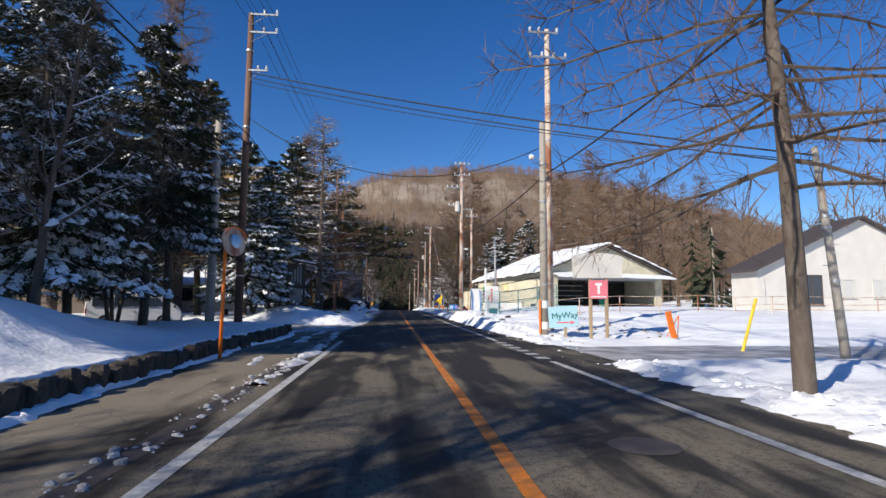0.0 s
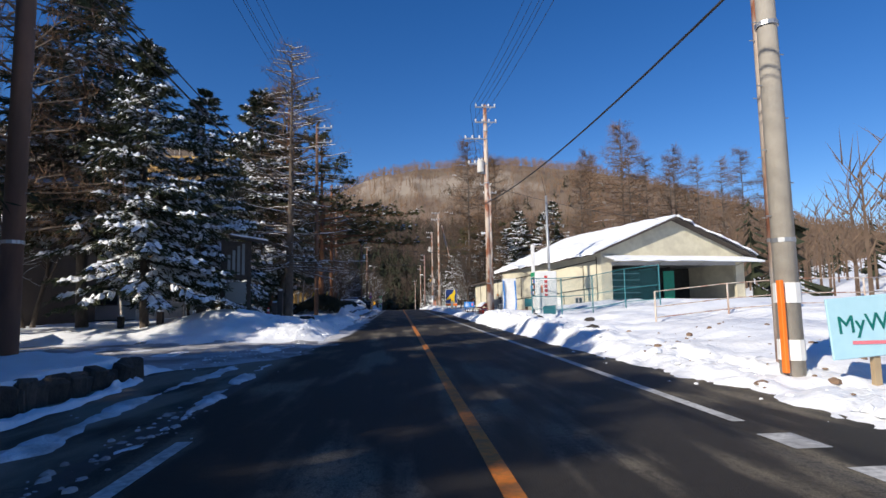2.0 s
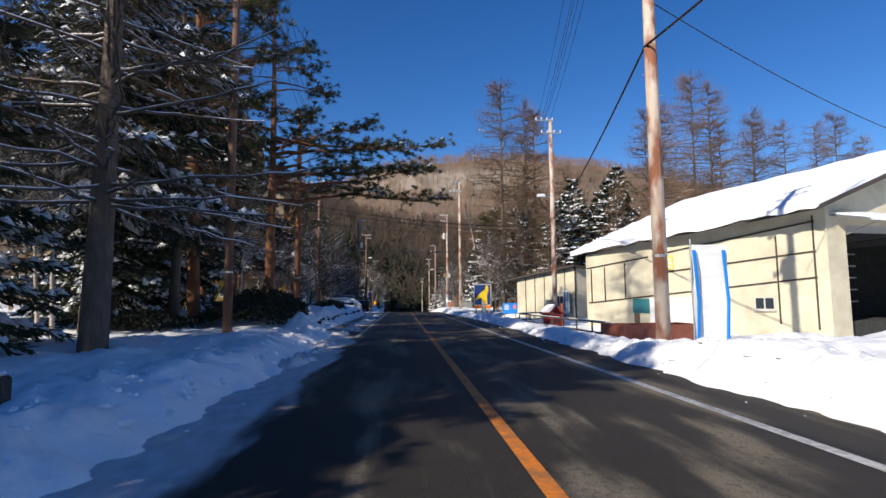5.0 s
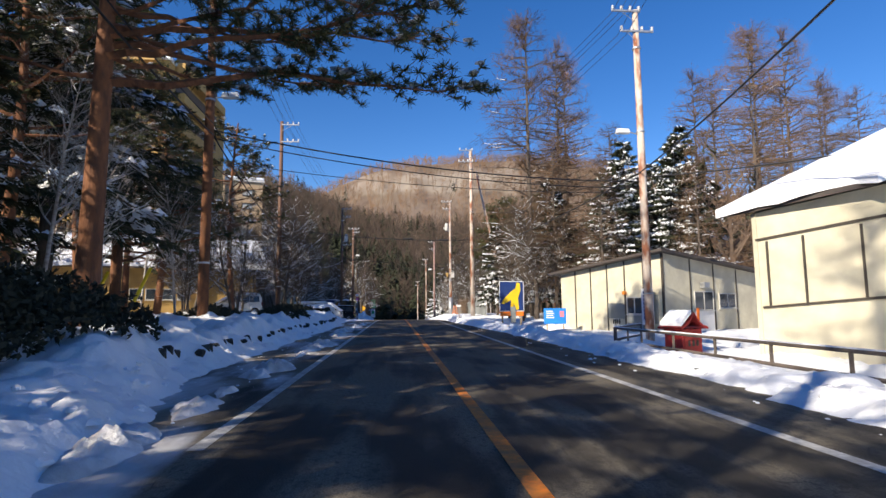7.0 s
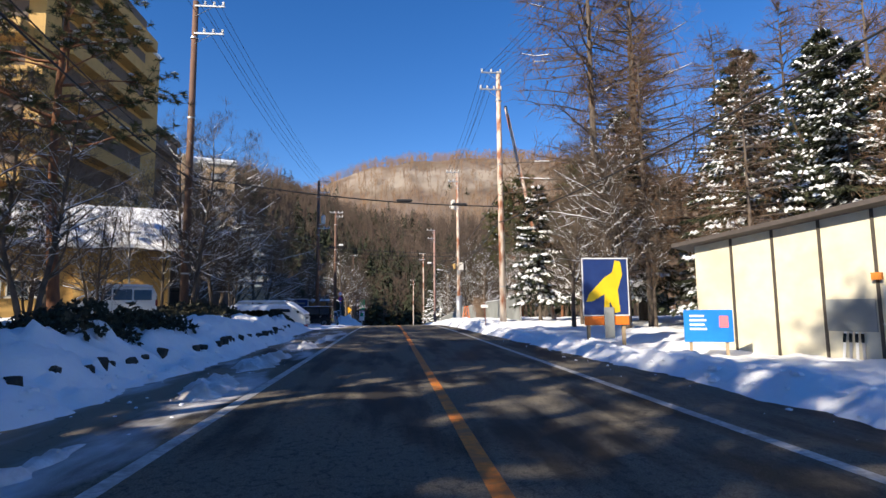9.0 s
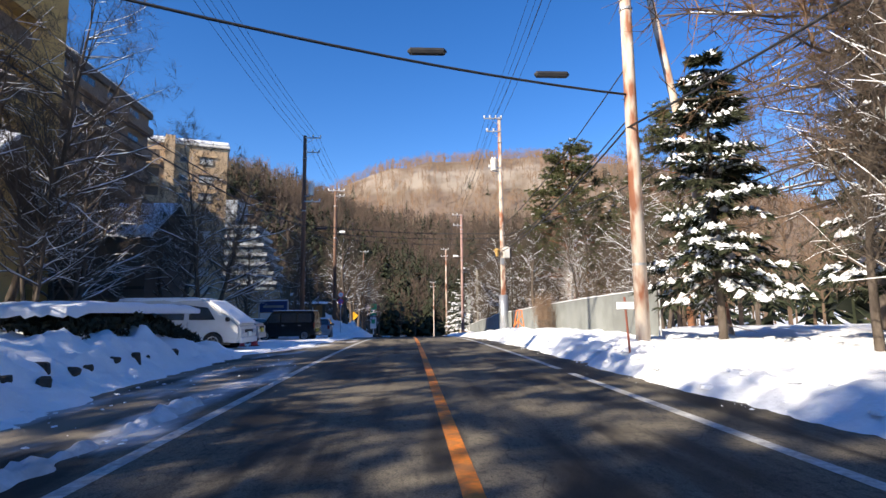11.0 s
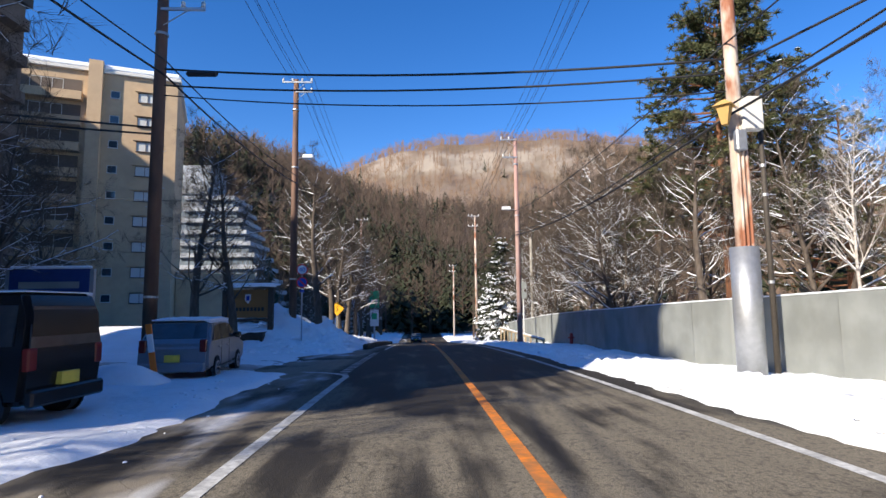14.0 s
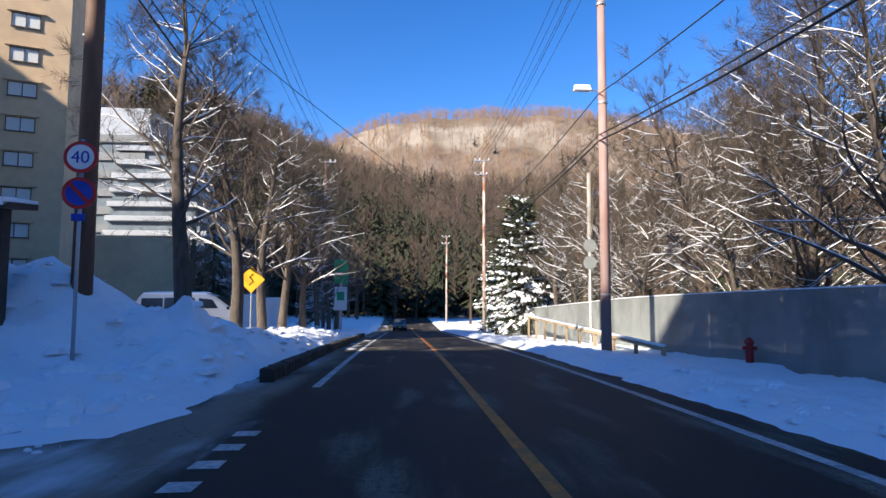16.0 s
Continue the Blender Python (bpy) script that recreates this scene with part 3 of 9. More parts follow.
# ==== trees ====
def seg_mesh(segs, sides=4):
    """Tapered bars for a list of (p0, p1, r0, r1)."""
    v, f = [], []
    for p0, p1, r0, r1 in segs:
        d = p1 - p0
        if d.length < 1e-6:
            continue
        d.normalize()
        u = d.cross(Vector((0.31, 0.17, 1.0)) if abs(d.z) < 0.95 else Vector((1, 0, 0))).normalized()
        w = d.cross(u)
        n = sides if r0 > 0.02 else 3
        b = len(v)
        if r0 <= 0.0105:
            v += [p0 - u * r0, p0 + u * r0, p1 + w * r1, p1 - u * r1 * 0.5]
            f.append((b, b + 1, b + 2, b + 3))
            continue
        for p, r in ((p0, r0), (p1, r1)):
            for k in range(n):
                a = 2 * math.pi * k / n
                v.append(p + (u * math.cos(a) + w * math.sin(a)) * r)
        for k in range(n):
            f.append((b + k, b + (k + 1) % n, b + n + (k + 1) % n, b + n + k))
    return v, f


def snow_on(segs, rnd, chance=0.7, fat=1.0):
    """Ridges of snow lying in runs along the tops of bars that are not too steep."""
    v, f = [], []
    up = Vector((0, 0, 1))
    off = rnd.uniform(0, 50)
    for p0, p1, r0, r1 in segs:
        d = p1 - p0
        if d.length < 0.08 or abs(d.z) > 0.85 * d.length or r0 < 0.006:
            continue
        if math.sin(p0.x * 1.9 + off) + math.sin(p0.y * 2.3 + off * 2) + math.sin(p0.z * 3.1) > 3 * (2 * chance - 1):
            continue
        side = d.cross(up).normalized()
        w0, w1 = r0 * 0.75 * fat + 0.0015, r1 * 0.75 * fat + 0.001
        h0, h1 = r0 + min(0.03, 0.006 + r0 * 0.35), r1 + min(0.03, 0.005 + r1 * 0.35)
        b = len(v)
        v += [p0 - side * w0 + up * r0 * 0.4, p0 + up * h0, p0 + side * w0 + up * r0 * 0.4,
              p1 - side * w1 + up * r1 * 0.4, p1 + up * h1, p1 + side * w1 + up * r1 * 0.4]
        f += [(b, b + 3, b + 4, b + 1), (b + 1, b + 4, b + 5, b + 2)]
    return v, f


def rand_dir(rnd):
    a = rnd.uniform(0, 2 * math.pi)
    z = rnd.uniform(-1, 1)
    s = math.sqrt(1 - z * z)
    return Vector((s * math.cos(a), s * math.sin(a), z))


def bare_segs(rnd, h, r, spread=0.6, levels=3, first=0.25, forks=1):
    """Limbs of a leafless broad-leaved tree: a leader that carries limbs, branches and twigs, each finer than the last."""
    thick, thin = [], []

    def grow(p, d, length, rad, lev, bare):
        n = max(3, int(length / (0.55 if lev < 2 else 0.32)))
        r0 = rad
        for k in range(n):
            r1 = max(0.0035, rad * (1 - 0.9 * (k + 1) / n))
            q = p + d * (length / n)
            (thick if lev == 0 or r0 > 0.05 else thin).append((p.copy(), q.copy(), r0, r1))
            p, r0 = q, r1
            d = (d + rand_dir(rnd) * (0.06, 0.2, 0.26, 0.22)[min(lev, 3)] + Vector((0, 0, (0.03, 0.09, 0.05, 0.0)[min(lev, 3)]))).normalized()
            t = (k + 1) / n
            if lev < levels and t > bare:
                for _ in range(rnd.randint(2, 3) if lev == 0 else 1 if rnd.random() < 0.8 else 2):
                    side = d.cross(rand_dir(rnd))
                    if side.length < 0.1:
                        continue
                    sd = (d * rnd.uniform(0.5, 1.0) + side.normalized() * (spread + 0.35) * rnd.uniform(0.6, 1.2)).normalized()
                    ln = (h * 0.46 if lev == 0 else length * 0.55) * rnd.uniform(0.55, 1.0) * (1 - 0.62 * max(0.0, t - bare) / (1 - bare))
                    grow(p, sd, max(0.25, ln), max(0.005, min(r0 * 0.62, 0.012 + ln * 0.011)), lev + 1, 0.18)
    base = Vector((0, 0, -0.3))
    for k in range(forks):
        a = 2 * math.pi * k / forks + rnd.random()
        o = Vector((math.cos(a), math.sin(a), 0)) * (0 if forks == 1 else 1)
        grow(base + o * r * 0.7, (Vector((rnd.uniform(-.05, .05), rnd.uniform(-.05, .05), 1)) + o * 0.2).normalized(), h * rnd.uniform(0.85, 1.0), r * (1 if forks == 1 else 0.75), 0, first)
    return thick, thin


def whorl_segs(rnd, h, r, lmax, start, step, droop, per, power=0.8):
    """A straight trunk with tiers of side branches: a conifer's frame. Returns trunk, branches (as point rows)."""
    trunk, rows = [], []
    n = 10
    bend = Vector((rnd.uniform(-1, 1), rnd.uniform(-1, 1), 0)) * 0.02 * h
    pt = [Vector((0, 0, -0.4 + (h + 0.4) * k / n)) + bend * math.sin(k / n * 2.6) for k in range(n + 1)]
    for k in range(n):
        trunk.append((pt[k], pt[k + 1], max(0.015, r * (1 - k / n)), max(0.012, r * (1 - (k + 1) / n))))

    def at(z):
        k = min(n - 1, max(0, int((z + 0.4) / (h + 0.4) * n)))
        s = (z + 0.4) / (h + 0.4) * n - k
        return pt[k].lerp(pt[k + 1], s)
    z = h * start
    while z < h * 0.98:
        t = (z / h - start) / (1 - start)
        for b in range(per):
            a = rnd.uniform(0, 2 * math.pi)
            L = lmax * ((1 - t) ** power) * rnd.uniform(0.65, 1.1) + 0.25
            d = Vector((math.cos(a), math.sin(a), 0.25 - droop * (1 - t) + rnd.uniform(-0.1, 0.1)))
            p = at(z + rnd.uniform(-0.5, 0.5) * step)
            row = [p.copy()]
            m = max(3, int(L / 0.5))
            for k in range(m):
                dd = d + Vector((rnd.uniform(-.2, .2), rnd.uniform(-.2, .2), rnd.uniform(-.12, .12) -droop * 0.35 * k / m + 0.55 * droop * (k / m) ** 2))
                p = p + dd.normalized() * (L / m)
                row.append(p.copy())
            rows.append(row)
        z += step * rnd.uniform(0.8, 1.2)
    return trunk, rows


def blades(v, f, p, d, length, width, rnd, count=4, flat=0.35):
    """A spray: thin leaves fanned out from p along d."""
    for _ in range(count):
        dd = (d + rand_dir(rnd) * 0.55)
        dd.z *= 1 - flat
        dd = dd.normalized() if dd.length > 1e-6 else d
        s = dd.cross(rand_dir(rnd))
        if s.length < 1e-4:
            continue
        s.normalize()
        b = len(v)
        q = p + dd * length * rnd.uniform(0.6, 1.15)
        mid = p.lerp(q, 0.45)
        v += [p, mid + s * width * 0.5, q, mid - s * width * 0.5]
        f.append((b, b + 1, b + 2, b + 3))


def make_tree(parts, label, category, group, m):
    """parts: name, verts, faces, material, label."""
    name = {"fir": "fir_tree", "pine": "pine_tree", "larch": "larch_tree", "birch": "birch_tree"}.get(category, "tree")
    t = thing(name, m, label, "tree", group)
    for pn, v, f, mt, lb in parts:
        if f:
            ob = mesh_from(pn, v, f, mt, t, lb, smooth=pn == "trunk")
            if pn != "trunk":
                ob["kind"] = "stuff"
    return t


def fir_parts(seed, h=13.0, lmax=3.4, snow=0.35, start=0.13):
    rnd = random.Random(seed)
    trunk, rows = whorl_segs(rnd, h, 0.2 * h / 13, lmax, start, 0.40, 0.6, 5)
    limb, nv, nf, sv, sf = [], [], [], [], []
    for z in [h * start * k / 7 for k in range(2, 7)]:
        a = rnd.uniform(0, 6.283)
        limb.append((Vector((0, 0, z)), Vector((math.cos(a), math.sin(a), -0.25)) * rnd.uniform(0.6, 1.4) + Vector((0, 0, z)), 0.02, 0.006))
    for row in rows:
        n = len(row)
        size = (row[-1] - row[0]).length
        laden = rnd.random() < snow
        for k in range(n - 1):
            limb.append((row[k], row[k + 1], 0.034 * (1 - k / n) + 0.008, 0.034 * (1 - (k + 1) / n) + 0.006))
        for k in range(1, n):
            d = (row[k] - row[k - 1]).normalized()
            side = d.cross(Vector((0, 0, 1)))
            side = side.normalized() if side.length > 1e-3 else Vector((1, 0, 0))
            reach = min(1.15, 0.34 * size) * (1.05 - 0.6 * k / n)
            for half in (0.0, 0.5):
                c = row[k - 1].lerp(row[k], 1 - half)
                for s in (-1, 1):
                    dd = (d * 0.75 + side * s * rnd.uniform(0.55, 1.0) + Vector((0, 0, rnd.uniform(-0.5, -0.1)))).normalized()
                    tip = c + dd * reach * rnd.uniform(0.7, 1.15)
                    limb.append((c, tip, 0.0095, 0.005))
                    for j in range(4):
                        p = c.lerp(tip, 0.2 + 0.25 * j)
                        blades(nv, nf, p, (dd + Vector((0, 0, -0.15))).normalized(), 0.38, 0.060, rnd, 3, 0.3)
                    if laden and rnd.random() < 0.75:
                        b = len(sv)
                        m = c.lerp(tip, rnd.uniform(0.45, 0.7)) + Vector((0, 0, 0.03))
                        w, L = rnd.uniform(0.09, 0.22), (tip - c).length * rnd.uniform(0.35, 0.55)
                        cr = dd.cross(Vector((0, 0, 1))).normalized()
                        ring = [m + dd * L * math.cos(a) * rnd.uniform(0.7, 1.2) + cr * w * math.sin(a) * rnd.uniform(0.7, 1.25) - Vector((0, 0, 0.02 + 0.05 * rnd.random())) for a in [i * math.pi / 3 for i in range(6)]]
                        sv += [m + Vector((0, 0, rnd.uniform(0.07, 0.17)))] + ring
                        sf += [(b, b + 1 + i, b + 1 + (i + 1) % 6) for i in range(6)]
            blades(nv, nf, row[k], (d + Vector((0, 0, -0.4))).normalized(), 0.40, 0.06, rnd, 3, 0.0)
    tv, tf = seg_mesh(trunk, 9)
    lv, lf = seg_mesh(limb)
    return [("trunk", tv, tf, M_BARK, ""), ("branch", lv, lf, M_BARK, ""), ("crown", nv, nf, M_NEEDLE, "dark green needle sprays"), ("snow", sv, sf, M_SNOWCAP, "snow lying on the branches")]


def larch_parts(seed, h=18.0, lmax=3.6, r=0.2, start=0.18, step=0.42, twig=1.0, snow=0.25, droop=0.30):
    rnd = random.Random(seed)
    trunk, rows = whorl_segs(rnd, h, r, lmax, start, step, droop, 4, 0.7)
    limb, tw = [], []
    for row in rows:
        n = len(row)
        for k in range(n - 1):
            limb.append((row[k], row[k + 1], 0.032 * (1 - k / n) + 0.010, 0.032 * (1 - (k + 1) / n) + 0.008))
        for k in range(1, n):
            d = (row[k] - row[k - 1]).normalized()
            for _ in range(int(3 * twig)):
                dd = (d * 0.6 + rand_dir(rnd) * 0.8 + Vector((0, 0, 0.1))).normalized()
                L = rnd.uniform(0.3, 0.8)
                q = row[k] + dd * L
                tw.append((row[k], q, 0.010, 0.006))
                for _ in range(2):
                    d2 = (dd + rand_dir(rnd) * 0.8).normalized()
                    s = row[k].lerp(q, rnd.uniform(0.3, 0.9))
                    tw.append((s, s + d2 * L * 0.55, 0.007, 0.005))
    tv, tf = seg_mesh(trunk, 9)
    lv, lf = seg_mesh(limb)
    wv, wf = seg_mesh(tw, 3)
    sv, sf = snow_on(limb, rnd, snow * 0.6, 0.38)
    return [("trunk", tv, tf, M_BARK_GREY, ""), ("branch", lv, lf, M_BARK_GREY, ""), ("twig", wv, wf, M_TWIG_RED, "fine reddish-brown bare twigs"), ("snow", sv, sf, M_SNOWCAP, "snow lying on the branches")]


def bare_parts(seed, h=9.0, r=0.14, spread=0.6, levels=3, forks=1, first=0.22, bark=None, snow=0.6, fine_n=2):
    rnd = random.Random(seed)
    thick, thin = bare_segs(rnd, h, r, spread, levels, first, forks)
    fine = []
    for p0, p1, r0, r1 in thin:
        if r1 < 0.010:
            d = (p1 - p0).normalized()
            for _ in range(fine_n):
                q = p0.lerp(p1, rnd.random())
                fine.append((q, q + (d + rand_dir(rnd) * 0.8).normalized() * rnd.uniform(0.2, 0.5), 0.0055, 0.003))
    tv, tf = seg_mesh(thick, 7)
    wv, wf = seg_mesh(thin + fine, 4)
    sv, sf = snow_on([g for g in thick + thin if g[2] < 0.075], rnd, snow, 0.8)
    return [("trunk", tv, tf, bark or M_BARK, ""), ("twig", wv, wf, M_TWIG_GREY if bark is None else bark, "bare winter twigs"), ("snow", sv, sf, M_SNOWCAP, "snow lying on the branches")]


def pine_parts(seed, h=15.0, lmax=4.0, start=0.45, limbs=22, extra=(), tuft=20, snow=0.15, r=0.26, wide=0.024, bare=0.28, sub=3):
    """A red pine: bare lower trunk, uneven limbs with tufts. extra: long limbs as (height, direction degrees, length, rise)."""
    rnd = random.Random(seed)
    n = 9
    bend = Vector((rnd.uniform(-1, 1), rnd.uniform(-1, 1), 0)) * 0.03 * h
    pt = [Vector((0, 0, -0.4 + (h + 0.4) * k / n)) + bend * math.sin(k / n * 3.0) for k in range(n + 1)]
    trunk = [(pt[k], pt[k + 1], r * (1 - 0.8 * k / n), r * (1 - 0.8 * (k + 1) / n)) for k in range(n)]
    limb, nv, nf, tips = [], [], [], []
    todo = list(extra)
    for k in range(limbs):
        z = h * (start + (1 - start) * (k + rnd.random()) / limbs * 0.97)
        t = (z / h - start) / (1 - start)
        todo.append((z, rnd.uniform(0, 360), lmax * (1 - t) ** 0.6 * rnd.uniform(0.5, 1.1) + 0.5, rnd.uniform(0.0, 0.45)))
    for z, deg, L, rise in todo:
        k = min(n - 1, int(z / h * n))
        p = pt[k].lerp(pt[k + 1], z / h * n - k) if z < h else pt[-1]
        a = radians(deg)
        d = Vector((math.cos(a), math.sin(a), rise)).normalized()
        m = max(3, int(L / 0.7))
        rad = 0.022 + 0.011 * L
        for i in range(m):
            q = p + (d + rand_dir(rnd) * 0.22).normalized() * (L / m)
            limb.append((p, q, rad * (1 - i / m) + 0.012, rad * (1 - (i + 1) / m) + 0.01))
            if i >= m * bare:
                for _ in range(sub):
                    d2 = d + rand_dir(rnd) * 1.0
                    d2 = Vector((d2.x, d2.y, d2.z * 0.45 + 0.18)).normalized()
                    e = q + d2 * rnd.uniform(0.4, 1.25)
                    limb.append((q, e, 0.016, 0.008))
                    tips.append((e, d2))
                    tips.append((q.lerp(e, 0.55), d2))
            p = q
        tips.append((p, d))
    sv, sf = [], []
    for p, d in tips:
        dd = (d + Vector((0, 0, 0.5))).normalized()
        for _ in range(tuft):
            w = (dd * 0.5 + rand_dir(rnd)).normalized()
            s = w.cross(rand_dir(rnd)).normalized() * wide
            w.z *= 0.75
            L = rnd.uniform(0.14, 0.32)
            b = len(nv)
            nv += [p - s, p + s, p + w * L + s * 0.6, p + w * L - s * 0.6]
            nf.append((b, b + 1, b + 2, b + 3))
        if rnd.random() < snow:
            b = len(sv)
            ring = [p + Vector((math.cos(i * 1.2566) * 0.2 * rnd.uniform(.6, 1.2), math.sin(i * 1.2566) * 0.2 * rnd.uniform(.6, 1.2), 0.12)) for i in range(5)]
            sv += [p + Vector((0, 0, 0.2))] + ring
            sf += [(b, b + 1 + i, b + 1 + (i + 1) % 5) for i in range(5)]
    tv, tf = seg_mesh(trunk, 10)
    lv, lf = seg_mesh(limb)
    return [("trunk", tv, tf, M_BARK_PINE, ""), ("branch", lv, lf, M_BARK_PINE, ""), ("crown", nv, nf, M_NEEDLE_PINE, "tufts of green pine needles"), ("snow", sv, sf, M_SNOWCAP, "snow lying on the tufts")]


TREES = {}


def plant(kind, x, y, scale=1.0, turn=0.0, z=None, lean=0.0):
    """Sets a tree of a kind: built once, then copied."""
    z = gz(x, y) if z is None else z
    m = pose(x, y, z, lean, 0, turn) @ Matrix.Scale(scale, 4)
    if kind in TREES:
        return copy_thing(TREES[kind], m)
    make, label, category = KINDS[kind]
    TREES[kind] = make_tree(make(), label, category, category + " trees along the road", m)
    return TREES[kind]


KINDS = {
    "fir1": (lambda: fir_parts(1, 15, 4.5, 0.85, 0.16), "dark fir tree with snow on drooping branches", "fir"),
    "fir2": (lambda: fir_parts(2, 16, 4.2, 0.8, 0.18), "tall dark fir with snow-laden branches", "fir"),
    "fir3": (lambda: fir_parts(3, 10, 2.9, 0.65), "snow-dusted young fir beside the road", "fir"),
    "fir4": (lambda: fir_parts(4, 15, 4.2, 0.5, 0.27), "dark fir with bare lower trunk and snowy branches", "fir"),
    "fir5": (lambda: fir_parts(5, 10, 2.2, 0.9, 0.2), "narrow fir with thick snow on its tiers", "fir"),
    "fir6": (lambda: fir_parts(6, 16, 4.0, 0.55, 0.34), "tall fir with a long bare trunk and snow on its tiers", "fir"),
    "larch1": (lambda: larch_parts(11, twig=2.4), "leafless larch with thin reddish twigs", "larch"),
    "larch2": (lambda: larch_parts(12, 16, 3.0, 0.17, twig=2.0), "bare larch tree with fine twigs", "larch"),
    "bare1": (lambda: bare_parts(21, 9.0, 0.12), "leafless tree with snow on its branches", "bare"),
    "bare2": (lambda: bare_parts(22, 8, 0.11, 0.7, 3, 3, 0.2), "forked leafless tree, branches edged with snow", "bare"),
    "oak": (lambda: bare_parts(27, 11, 0.2, 0.75, 3, 2, 0.2, None, 0.75, 3), "large dark leafless tree with spreading branches", "bare"),
    "bare3": (lambda: bare_parts(29, 11, 0.25, 0.55, 3, 1, 0.24, None, 0.6, 3), "tall leafless street tree with upright branches", "bare"),
    "bare4": (lambda: bare_parts(30, 11, 0.17, 0.6, 3, 2, 0.2, None, 0.85, 2), "leafless tree with pale snowy limbs from two stems", "bare"),
    "birch": (lambda: bare_parts(24, 11, 0.10, 0.4, 3, 1, 0.34, M_BARK_BIRCH, 0.5, 1), "slender pale-barked birch without leaves", "birch"),
    "pine1": (lambda: pine_parts(31, 15, 4.0, 0.42, 34, (), 26, 0.2, 0.24, 0.014, 0.28, 4), "red pine with an orange-brown trunk", "pine"),
    "pine2": (lambda: pine_parts(32, 13, 4.4, 0.22, 50, (), 26, 0.15, 0.26, 0.014, 0.15), "broad green pine lit by the sun", "pine"),
    "pine4": (lambda: pine_parts(35, 16, 3.9, 0.30, 62, (), 32, 0.06, 0.25, 0.018, 0.2, 5), "tall pine with layered olive-green branches", "pine"),
    "pine3": (lambda: pine_parts(33, 17, 4.2, 0.42, 28, ((6.3, 4, 9.2, 0.05), (6.9, -10, 8.6, 0.10), (7.7, 14, 8.6, 0.10), (8.8, 0, 9.0, 0.08), (9.8, 22, 8.0, 0.05), (7.2, 30, 6.5, 0.10), (6.4, 170, 4.0, 0.2), (7.4, -20, 5.5, 0.15), (8.2, 40, 6.0, 0.1), (9.2, -30, 6.0, 0.1), (7.0, 60, 4.5, 0.15)), 36, 0.15, 0.30, 0.012, 0.28, 5),
              "tall red pine with long limbs reaching over the road", "pine"),
}
KINDS["larch4"] = (lambda: larch_parts(16, 19.0, 5.4, 0.32, 0.17, 0.42, 1.6, 1.0), "tall dark larch with long snow-edged limbs", "larch")
